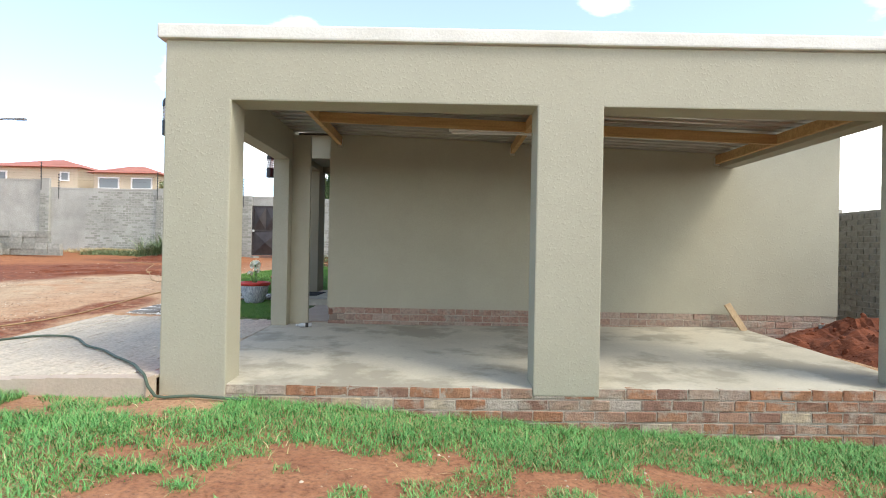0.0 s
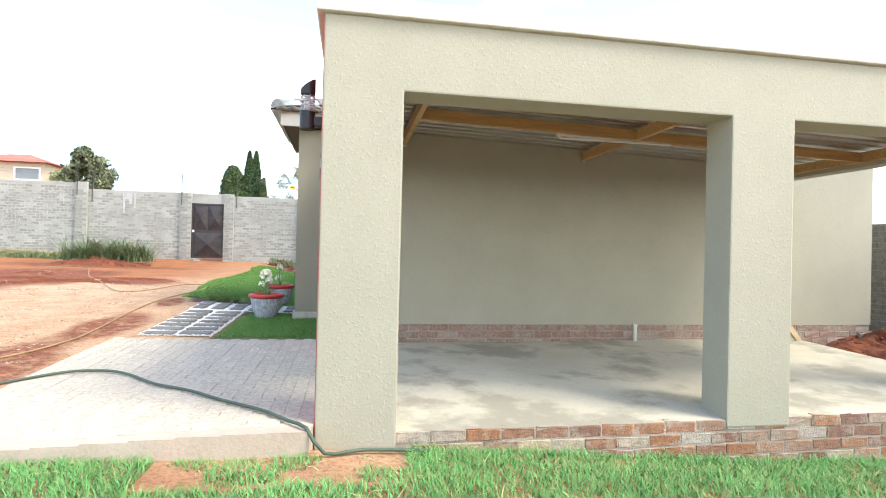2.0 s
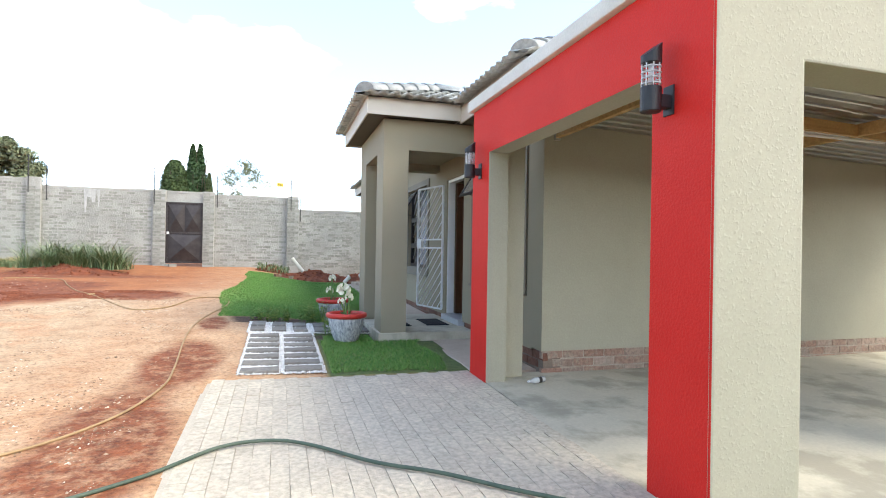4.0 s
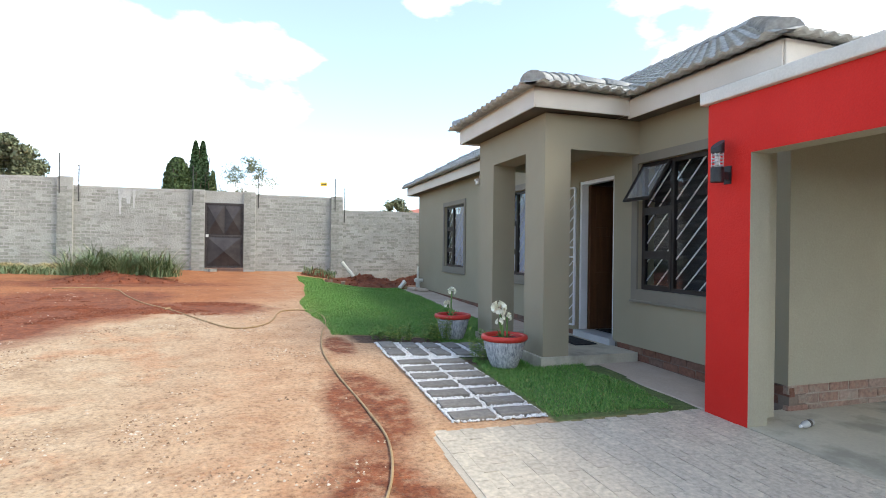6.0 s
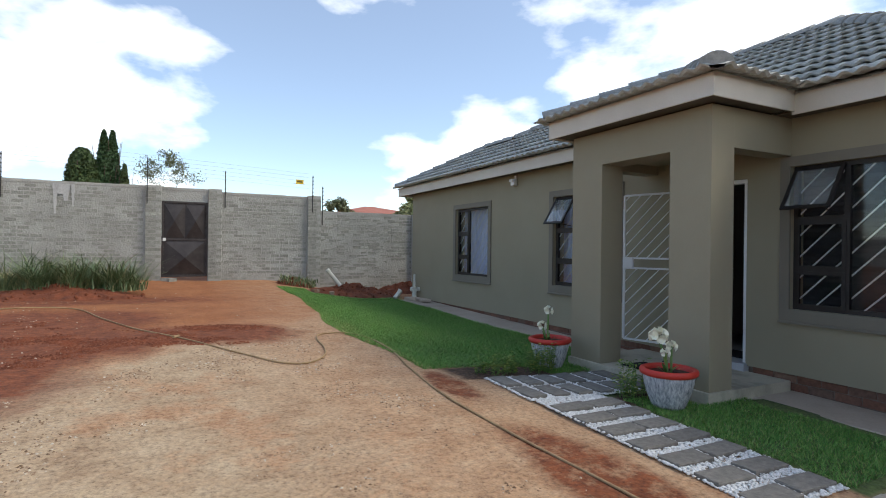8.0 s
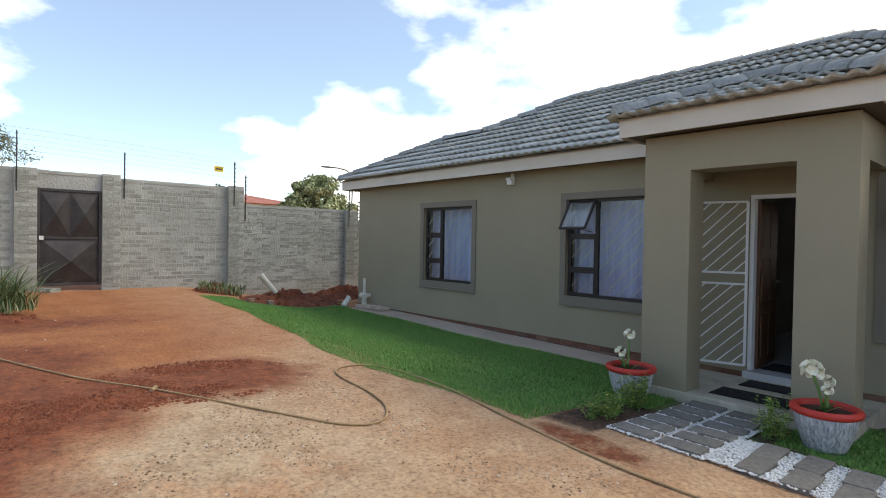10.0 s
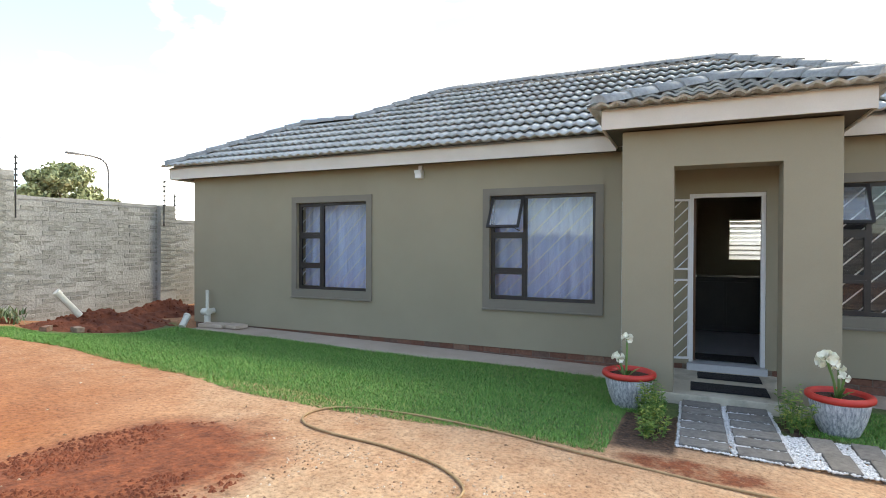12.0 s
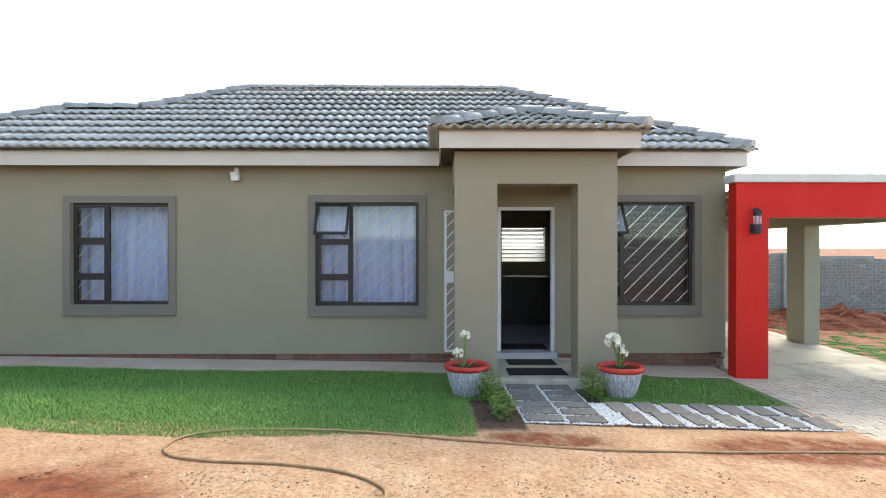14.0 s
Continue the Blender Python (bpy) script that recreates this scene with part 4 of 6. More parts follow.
        part("backing", box(0.05, 0.054, 0, w + 0.2, 0, h + 0.2), M_BLIND, cv)
    else:
        bm = bmesh.new()
        n = 90
        r = random.Random(int(y0 * 100))
        ph = [r.uniform(0, 6.28) for _ in range(3)]
        rows2 = []
        for k in range(n + 1):
            y = (w + 0.3) * k / n
            col = []
            for j in range(7):
                z = (h + 0.25) * j / 6
                amp = 0.035 * (1.0 - 0.35 * j / 6)
                x = amp * (math.sin(y * 34 + ph[0] + 0.5 * math.sin(y * 7 + ph[1])) + 0.5 * math.sin(y * 13 + ph[2] + 0.15 * j))
                col.append((bm.verts.new((x, y, z)), bm.verts.new((x + 0.003, y, z))))
            rows2.append(col)
        for a, b in zip(rows2, rows2[1:]):
            for j in range(6):
                bm.faces.new((a[j][0], b[j][0], b[j + 1][0], a[j + 1][0]))
                bm.faces.new((a[j][1], a[j + 1][1], b[j + 1][1], b[j][1]))
        cv = tagged(part("curtain", bm, M_CURTAIN, smooth=True), "white net curtain hanging in folds behind the window", "curtain", "curtains in the front windows")
        cv.matrix_world = pose(FX + 0.30, y0 - 0.15, z0 - 0.12)


window_unit(*WIN[0], 0.40, False, False)
window_unit(*WIN[1], 0.42, True, False)
window_unit(*WIN[2], 0.42, True, True)

# porch
PX0, PX1, PY0, PY1 = -2.62, -2.30, 8.66, 10.57
porch_low = 0.50
hpart("porch_front", wall_mesh("porch_front", "x", PX0, PX1, PY0, PY1, 0.40, 3.22, [(9.125, 10.07, 0.40, 2.84)], 0.004), M_HOUSE, "olive plastered porch pillars and lintel")
hpart("porch_beam", box(PX1, FX, PY0 + 0.003, PY0 + 0.22, 2.842, 3.22), M_HOUSE)
hpart("porch_beam", box(PX1, FX, PY1 - 0.22, PY1, 2.842, 3.22), M_HOUSE)
hpart("porch_ceiling", box(PX1, FX, PY0 + 0.22, PY1 - 0.22, 2.95, 2.98), M_HOUSE)
hpart("porch_floor", box(PX0 - 0.03, FX + 0.0, PY0 - 0.02, PY1 + 0.02, 0.30, 0.555, 0.008), M_SLAB, "grey concrete porch floor")

# concrete strip along the street front
bm = bmesh.new()
for a, b in ((6.9, PY0 - 0.02), (PY1 + 0.02, 17.6)):
    n = int((b - a) / 0.4)
    ring = []
    for k in range(n + 1):
        ya = a + (b - a) * k / n
        za = float(yard(-1.7, ya)) + 0.006
        wx = -2.02 + 0.012 * math.sin(2.3 * ya) + 0.008 * math.sin(7.1 * ya)
        ring.append([bm.verts.new(p) for p in ((wx - 0.01, ya, za - 0.16), (wx, ya, za - 0.012), (wx + 0.012, ya, za), (FX + 0.027, ya, za), (FX + 0.027, ya, za - 0.16))])
    for p, q in zip(ring, ring[1:]):
        for j in range(4):
            bm.faces.new((p[j], p[j + 1], q[j + 1], q[j]))
    bm.faces.new(ring[0])
    bm.faces.new(ring[-1][::-1])
bmesh.ops.recalc_face_normals(bm, faces=bm.faces[:])
tagged(part("path", bm, M_SCREED), "narrow concrete apron strip along the house wall", "path", kind="structure")

# fascia boards and soffits
EX = -1.66
FB, FT = 3.19, 3.40
NE = 18.50
SE = 6.60
fascias = [
    ((EX - 0.02, EX), (SE, 8.50)), ((EX - 0.02, EX), (10.75, NE)),
    ((EX, 5.38), (SE - 0.02, SE)), ((EX, 5.38), (NE, NE + 0.02)), ((5.38, 5.40), (SE, NE)),
]
for (xa, xb), (ya, yb) in fascias:
    hpart("fascia", box(xa, xb, ya, yb, FB, FT, 0.004), M_FASCIA)
for (xa, xb), (ya, yb) in (((-2.86, -2.84), (8.47, 10.75)), ((-2.84, EX - 0.021), (8.47, 8.49)), ((-2.84, EX - 0.021), (10.73, 10.75))):
    hpart("fascia", box(xa, xb, ya, yb, FB + 0.025, FT + 0.025, 0.004), M_FASCIA)
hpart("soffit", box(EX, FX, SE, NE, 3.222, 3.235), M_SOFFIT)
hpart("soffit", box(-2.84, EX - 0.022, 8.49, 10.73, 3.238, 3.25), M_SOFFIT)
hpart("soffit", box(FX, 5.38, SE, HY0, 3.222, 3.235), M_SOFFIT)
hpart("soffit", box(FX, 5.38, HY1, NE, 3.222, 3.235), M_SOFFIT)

# flood light sensor under the eaves
sensor = thing("wall_sensor", "small white motion sensor box under the eaves", "sensor", at=(FX, 13.55, 3.10))
part("housing", box(-0.10, -0.01, -0.055, 0.055, -0.09, 0.03, 0.015), M_WHITE, sensor)
part("bracket", box(-0.03, 0.0, -0.03, 0.03, 0.02, 0.10, 0.004), M_WHITE, sensor)
part("visor", box(-0.13, -0.10, -0.05, 0.05, -0.02, 0.025, 0.006), M_WHITE, sensor)


# ---- tiled roof ----
PITCH = math.tan(radians(28.5))
EAX, EAZ = -1.72, 3.405
RX = 1.29
RZ = EAZ + (RX - EAX) * PITCH
RY0, RY1 = SE - 0.05 + (RX - EAX), 14.35
LD = 1.72
LX, LZ = EAX + LD, EAZ + LD * PITCH
LY1 = NE + 0.05 - LD
LY0 = RY1 + (RX - LX)
BX = 5.45
roof_bm = bmesh.new()


def face(*pts):
    roof_bm.faces.new([roof_bm.verts.new(p) for p in pts])


Y0, Y1 = SE - 0.05, NE + 0.05
DROP = -0.03
# decks under the tiles
face((EAX, Y0, EAZ), (RX, RY0, RZ), (RX, RY1, RZ), (LX, LY0, LZ), (LX, LY1, LZ), (EAX, Y1, EAZ))
face((EAX, Y0, EAZ), (BX, Y0, EAZ), (RX, RY0, RZ))
face((RX, RY0, RZ), (BX, Y0, EAZ), (BX, Y1, EAZ), (RX, RY1, RZ))
face((EAX, Y1, EAZ), (LX, LY1, LZ), (BX, Y1, EAZ))
face((LX, LY1, LZ), (LX, LY0, LZ), (RX, RY1, RZ), (BX, Y1, EAZ))
roof_bm.transform(Matrix.Translation((0, 0, DROP)))
roof = hpart("roof", roof_bm, M_TILES, "grey profiled concrete roof tiles with ridge caps")

TW, TL = 0.30, 0.335


def tile_shape():
    """One double-roll tile, lying in its plane: u across, v up the slope, w off the plane."""
    us = np.linspace(0, TW + 0.015, 13)
    prof = [0.033 * (0.5 - 0.5 * math.cos(4 * math.pi * u / TW)) ** 0.8 for u in us]
    verts, faces = [], []
    for v, lift in ((-0.045, 0.058), (TL - 0.005, 0.004)):
        for u, p in zip(us, prof):
            verts.append((u, v, p + lift))
    n = len(us)
    for i in range(n):
        verts.append((us[i], -0.030, prof[i] + 0.058 - 0.026))
    for i in range(n):
        verts.append((us[i], 0.11, prof[i] * 0.4 - 0.012))
    for i in range(n - 1):
        faces.append((i, i + 1, n + i + 1, n + i))
        faces.append((2 * n + i, 2 * n + i + 1, i + 1, i))
        faces.append((3 * n + i, 3 * n + i + 1, 2 * n + i + 1, 2 * n + i))
    return verts, faces


T_VERTS, T_FACES = tile_shape()
tile_me = bpy.data.meshes.new("tile")
tile_me.from_pydata(T_VERTS, [], T_FACES)
tile_me.materials.append(M_TILE)
tile_me.polygons.foreach_set("use_smooth", [f[0] < 2 * 13 for f in T_FACES])

tiles_made = 0


def tile_plane(origin, du, dv, inside, nu, nv, as_parts, cut=()):
    """Lay tiles over a slope; whole ones as parts where asked, the rest joined and trimmed at the hips."""
    global tiles_made
    du, dv = Vector(du).normalized(), Vector(dv).normalized()
    dn = du.cross(dv)
    if dn.z < 0:
        dn = -dn
    bm = bmesh.new()
    rows3 = Matrix((du, dv, dn)).transposed().to_4x4()
    r = random.Random(5)
    for j in range(nv):
        for i in range(nu):
            u, v = i * TW, j * TL
            corners = [inside(u + a, v + b) for a in (0.01, TW / 2, TW) for b in (0.01, TL / 2, TL)]
            if not any(corners):
                continue
            p = Vector(origin) + du * u + dv * v
            m = Matrix.Translation(p + dn * (0.008 + r.uniform(0, 0.003))) @ rows3
            if all(corners) and as_parts(p) and tiles_made < 300:
                ob = new("tile", tile_me)
                ob.parent = roof
                ob.matrix_basis = hm @ m
                tiles_made += 1
                continue
            vs = [bm.verts.new(m @ Vector(c)) for c in T_VERTS]
            for f in T_FACES:
                bm.faces.new([vs[k] for k in f]).smooth = f[0] < 2 * 13
    for co, no in cut:
        bmesh.ops.bisect_plane(bm, geom=bm.verts[:] + bm.edges[:] + bm.faces[:], plane_co=co, plane_no=no, clear_outer=True)
    if bm.verts:
        bm.transform(hm)
        me = bpy.data.meshes.new("tiles")
        bm.to_mesh(me)
        me.materials.append(M_TILES)
        ob = link("tiles", me, None, roof)
        tagged(ob, kind="stuff")
    bm.free()


def tri_inside(poly):
    def test(u, v):
        c = False
        n = len(poly)
        for k in range(n):
            (x1, y1), (x2, y2) = poly[k], poly[(k + 1) % n]
            if (y1 > v) != (y2 > v) and u < (x2 - x1) * (v - y1) / (y2 - y1) + x1:
                c = not c
        return c
    return test


S = math.sqrt(1 + PITCH * PITCH)
# street slope, v measured up the slope
W1, WL = (RX - EAX) * S, LD * S
poly = [(0, 0), (RY0 - Y0, W1), (RY1 - Y0, W1), (LY0 - Y0, WL), (LY1 - Y0, WL), (Y1 - Y0, 0)]
south_hip = ((EAX, Y0, 0), Vector((1, -1, 0)))
north_hip = ((EAX, Y1, 0), Vector((1, 1, 0)))
near = lambda p: 7.0 < p.y < 18.2 and p.x < 1.2
tile_plane((EAX - 0.03, Y0, EAZ - 0.032), (0, 1, 0), (1, 0, PITCH), tri_inside([(a - (0.0), b) for a, b in poly]), 41, 12, near,
           (south_hip, north_hip))
# south hip end
tile_plane((EAX, Y0 - 0.03, EAZ - 0.032), (1, 0, 0), (0, 1, PITCH), tri_inside([(0, 0), (BX - EAX, 0), (RX - EAX, W1)]), 25, 12, lambda p: False,
           (((EAX, Y0, 0), Vector((-1, 1, 0))), ))
# porch roof: ridge running out from the main slope, hipped end
QY0, QY1, QX = 8.41, 10.79, -2.91
QPITCH = 0.376
QH = (QY1 - QY0) / 2
QZ = EAZ + 0.025
QR = QZ + QH * QPITCH
QMID = (QY0 + QY1) / 2
porch_bm = bmesh.new()
inner_x = EAX + (QR - EAZ) / PITCH
for pts in (((QX, QY0, QZ), (QX + QH, QMID, QR), (QX, QY1, QZ)), ((QX, QY0, QZ), (EAX, QY0, QZ), (inner_x, QMID, QR), (QX + QH, QMID, QR)),
            ((QX, QY1, QZ), (QX + QH, QMID, QR), (inner_x, QMID, QR), (EAX, QY1, QZ))):
    porch_bm.faces.new([porch_bm.verts.new(p) for p in pts])
porch_bm.transform(Matrix.Translation((0, 0, DROP)))
roof_main = roof
roof = hpart("porch_roof", porch_bm, M_TILES, "small hipped porch roof of grey profiled tiles")
WQ = QH * math.sqrt(1 + QPITCH * QPITCH)
tile_plane((QX - 0.03, QY0, QZ - 0.045), (0, 1, 0), (1, 0, QPITCH), tri_inside([(0, 0), (QH, WQ), (2 * QH, 0)]), 9, 5, lambda p: False,
           (((QX, QY0, 0), Vector((1, -1, 0))), ((QX, QY1, 0), Vector((1, 1, 0)))))
tile_plane((QX, QY0 - 0.03, QZ - 0.045), (1, 0, 0), (0, 1, QPITCH), tri_inside([(0, 0), (QH, WQ), (inner_x - QX, WQ), (EAX - QX, 0)]), 10, 5, lambda p: False,
           (((QX, QY0, 0), Vector((-1, 1, 0))),))
tile_plane((inner_x + 0.1, QY1 + 0.03, QZ - 0.045), (-1, 0, 0), (0, -1, QPITCH), tri_inside([(0.1 + inner_x - EAX, 0), (0.1 + inner_x - QX, 0), (0.1 + inner_x - QX - QH, WQ), (0.1, WQ)]), 11, 5, lambda p: False,
           (((QX, QY1, 0), Vector((-1, -1, 0))),))


def cap_mesh():
    bm = bmesh.new()
    n = 9
    a, b = [], []
    for k in range(n):
        w = math.pi * k / (n - 1)
        a.append(bm.verts.new((-0.14 * math.cos(w), 0, 0.112 * math.sin(w) - 0.025)))
        b.append(bm.verts.new((-0.12 * math.cos(w), 0.42, 0.088 * math.sin(w) - 0.028)))
    for k in range(n - 1):
        bm.faces.new((a[k], a[k + 1], b[k + 1], b[k]))
    c = bm.verts.new((0, 0, -0.03))
    for k in range(n - 1):
        bm.faces.new((c, a[k + 1], a[k]))
    me = mesh_of("ridge_cap", bm)
    me.polygons.foreach_set("use_smooth", [True] * (n - 1) + [False] * (n - 1))
    me.materials.append(M_CAP)
    return me


CAP = cap_mesh()


def caps(parent, a, b):
    a, b = Vector(a), Vector(b)
    d = b - a
    n = max(1, round(d.length / 0.37))
    step = d / n
    q = d.to_track_quat("Y", "Z").to_matrix().to_4x4()
    for k in range(n):
        ob = new("ridge_cap", CAP)
        ob.parent = parent
        jit = Vector((rnd.uniform(-0.004, 0.004), rnd.uniform(-0.004, 0.004), 0.045 + rnd.uniform(0, 0.008)))
        ob.matrix_basis = hm @ Matrix.Translation(a + step * k + jit) @ q


caps(roof_main, (EAX, Y0, EAZ), (RX, RY0, RZ))
caps(roof_main, (RX, RY0, RZ), (RX, RY1, RZ))
caps(roof_main, (LX, LY0, LZ), (RX, RY1, RZ))
caps(roof_main, (LX, LY1, LZ), (LX, LY0, LZ))
caps(roof_main, (EAX, Y1, EAZ), (LX, LY1, LZ))
caps(roof, (QX, QY0, QZ), (QX + QH, QMID, QR))
caps(roof, (QX, QY1, QZ), (QX + QH, QMID, QR))
caps(roof, (QX + QH, QMID, QR), (inner_x, QMID, QR))


# ---- boundary walls ----
def block_wall(name, x0, x1, y, z0, z1, label):
    """Rough cement-brick wall along x, face to the south, at y; joints slushed with mortar."""
    w = thing(name, label, "boundary wall", "boundary walls", at=(x0, y, z0))
    part("core", box(0, x1 - x0, 0.004, 0.21, -0.6, z1 - z0 - 0.06), M_SLUSH, w)
    bm = bmesh.new()
    n = max(1, int((x1 - x0) / 0.5))
    for k in range(n):
        a, b = (x1 - x0) * k / n, (x1 - x0) * (k + 1) / n
        add_box(bm, a, b, -0.008, 0.22, z1 - z0 - 0.062 + rnd.uniform(-0.004, 0.004), z1 - z0 + rnd.uniform(-0.008, 0.008))
    part("coping", bm, M_SLUSH, w)
    return w


BW_Y = 20.35
walls = []
SEGS = [(-26.0, -15.0, 3.80), (-15.0, -10.60, 3.50), (-10.60, -7.50, 3.30), (-5.98, -3.60, 3.24), (-3.60, -0.15, 2.86), (-0.15, 6.4, 2.56)]
for x0, x1, z1 in SEGS:
    walls.append(block_wall("boundary_wall", x0, x1, BW_Y, 1.0, z1, "tall grey cement-brick boundary wall with smeared joints"))
lint = block_wall("boundary_wall", -7.50, -5.98, BW_Y, 2.97, 3.29, "grey cement wall panel over the steel gate")
for v in lint.children[0].data.vertices:
    v.co.z = max(v.co.z, 0.0)
for x0, x1, z1 in ((-15.15, -14.8, 3.84), (-10.78, -10.42, 3.52), (-7.52, -7.17, 3.31), (-6.122, -5.80, 3.30), (-3.62, -3.26, 3.26), (-0.50, -0.13, 2.86)):
    p = thing("wall_pier", "grey cement-brick pier of the boundary wall", "pier", "piers of the boundary wall", at=(x0, BW_Y, 1.0))
    part("shaft", box(0, x1 - x0, -0.10, 0.0, -0.5, z1 - 1.0, 0.01), M_SLUSH, p)
    for c in range(26):
        zz = 0.03 + c * 0.086
        if zz + 1.08 < z1:
            part("block", box(0.004, x1 - x0 - 0.004 - (0.12 if c % 2 else 0), -0.108 - rnd.uniform(0, 0.006), -0.09, zz, zz + 0.074), M_BLOCK, p)
# loose bricks of the wall's face, joined per stretch; single ones near the house
BLK = [brick_mesh("brick", 0.224, 0.03, 0.074, 40 + k, M_BLOCK) for k in range(4)]


def lay_boundary():
    count = 0
    for w, (x0, x1, z1) in zip(walls, SEGS):
        verts, faces = [], []
        c = 0
        z = 0.72
        while z < z1 - 0.13:
            x = max(x0, -13.5) + (0.116 if c % 2 else 0) + 0.12
            while x < min(x1, 0.5) - 0.1:
                proud = rnd.uniform(-0.007, 0.006)
                if x0 > -4 and x < -1.2 and z > 0.9 and count < 300:
                    lay(BLK, w, x - x0, -proud + 0.002, z - 1.0, 0)
                    count += 1
                else:
                    l, h = 0.112 - rnd.uniform(0, 0.006), 0.074 - rnd.uniform(0, 0.006)
                    b = len(verts)
                    j = [rnd.uniform(-0.005, 0.005) for _ in range(8)]
                    y = -proud + 0.002
                    for dx, dz, k in ((-l, 0, 0), (l, 0, 1), (l, h, 2), (-l, h, 3)):
                        verts.append((x - x0 + dx * 0.96, y, z - 1.0 + dz + j[k] + (0.004 if dz == 0 else -0.004)))
                    for dx, dz, k in ((-l, 0, 4), (l, 0, 5), (l, h, 6), (-l, h, 7)):
                        verts.append((x - x0 + dx, y + 0.014, z - 1.0 + dz + j[k]))
                    faces += [(b, b + 1, b + 2, b + 3)] + [(b + k, b + 4 + k, b + 4 + (k + 1) % 4, b + (k + 1) % 4) for k in range(4)]
                x += 0.234
            z += 0.086
            c += 1
        if verts:
            tagged(from_arrays("bricks", verts, faces, M_BLOCKS, w), kind="stuff")


# pale runs of paint down the wall
for lay_y, (x, z0, w) in enumerate(((-9.32, 2.55, 0.05), (-9.12, 2.85, 0.09), (-8.98, 2.72, 0.04), (-9.22, 3.0, 0.12))):
    bm = bmesh.new()
    n = 9
    a = [bm.verts.new((x + 10.6 - w * (0.35 + 0.65 * k / n) + 0.01 * math.sin(3 * k), -0.012 - 0.003 * lay_y, z0 - 1.0 + (3.235 - z0) * k / n)) for k in range(n + 1)]
    b = [bm.verts.new((x + 10.6 + w * (0.35 + 0.65 * k / n) + 0.01 * math.cos(2 * k), -0.012 - 0.003 * lay_y, z0 - 1.0 + (3.235 - z0) * k / n)) for k in range(n + 1)]
    for k in range(n):
        bm.faces.new((a[k], b[k], b[k + 1], a[k + 1]))
    part("paint_run", bm, M_RUN, walls[2], "pale run of spilt paint")
# steel pedestrian gate
sg = thing("steel_gate", "dark steel gate with pressed pyramid panels in the wall", "gate", at=(-7.168, BW_Y - 0.02, 1.08))
gw, gh = 1.045, 1.87
part("gate_frame", box(0, 0.05, -0.03, 0.03, 0, gh, 0.004), M_GATE, sg)
part("gate_frame", box(gw - 0.05, gw, -0.03, 0.03, 0, gh, 0.004), M_GATE, sg)
for z in (0.0, 0.90, gh - 0.05):
    part("rail", box(0.05, gw - 0.05, -0.028, 0.028, z, z + 0.05, 0.004), M_GATE, sg)


def pyramid(x0, x1, z0, z1, d):
    bm = bmesh.new()
    q = [bm.verts.new(p) for p in ((x0, 0.0, z0), (x1, 0.0, z0), (x1, 0.0, z1), (x0, 0.0, z1))]
    c = bm.verts.new(((x0 + x1) / 2, -d, (z0 + z1) / 2))
    for k in range(4):
        bm.faces.new((q[k], q[(k + 1) % 4], c))
    bm.faces.new(q[::-1])
    return bm


part("panel", pyramid(0.05, gw - 0.05, 0.05, 0.90, 0.10), M_GATE, sg)
part("panel", pyramid(0.05, gw / 2, 0.95, gh - 0.05, 0.09), M_GATE, sg)
part("panel", pyramid(gw / 2, gw - 0.05, 0.95, gh - 0.05, 0.09), M_GATE, sg)
part("lock", box(0.03, 0.10, -0.06, -0.03, 0.88, 0.96, 0.004), M_STEEL, sg)


# electric fence brackets on the wall
def fence_bracket(x, z, h, on_pier):
    b = thing("fence_bracket", "black electric fence bracket with insulators", "fence post", "electric fence brackets", at=(x, BW_Y - (0.115 if on_pier else 0.018), z))
    bm = bmesh.new()
    add_bar(bm, (0, 0, -0.45), (0, 0, h), 0.012, 6)
    part("post", bm, M_BLACK, b)
    for k in range(6):
        bm = bmesh.new()
        add_bar(bm, (0, -0.045, h - 0.05 - 0.1 * k), (0, 0.02, h - 0.05 - 0.1 * k), 0.018, 6)
        part("insulator", bm, M_BLACK, b)


for x, z, h in ((-15.1, 3.84, 0.6), (-14.5, 3.52, 0.5), (-10.72, 3.52, 0.62), (-10.3, 3.32, 0.55), (-7.48, 3.31, 0.66), (-5.72, 3.28, 0.5), (-3.5, 3.26, 0.55), (-3.2, 2.92, 0.62), (-0.42, 2.86, 0.55), (-0.08, 2.58, 0.55)):
    fence_bracket(x, z, h, x in (-15.1, -10.72, -7.48, -3.5, -0.42))
ys = thing("warning_sign", "small yellow warning sign on the fence wire", "sign", at=(-3.85, BW_Y - 0.1, 3.62))
part("plate", box(-0.10, 0.10, -0.003, 0.003, -0.06, 0.06), M_YELLOW, ys)
part("bar", box(-0.07, 0.07, -0.006, -0.003, -0.015, 0.015), M_BLACK, ys)
for k in range(5):
    fw = tube("fence_wire", [(-26, BW_Y - 0.11, 3.95 + 0.1 * k), (-10.6, BW_Y - 0.11, 3.72 + 0.1 * k), (-3.6, BW_Y - 0.11, 3.45 + 0.1 * k)], 0.0018, M_BLACK, None, 3)
    tagged(fw, "thin electric fence wire strung along the wall top", "wire", "electric fence wires")

# east boundary wall, beyond the carport
ew = thing("boundary_wall", "grey brick boundary wall behind the carport yard", "boundary wall", "boundary walls", at=(6.2, -14.0, 0.0))


def east_top(y):
    return 1.86 + 0.03 * y


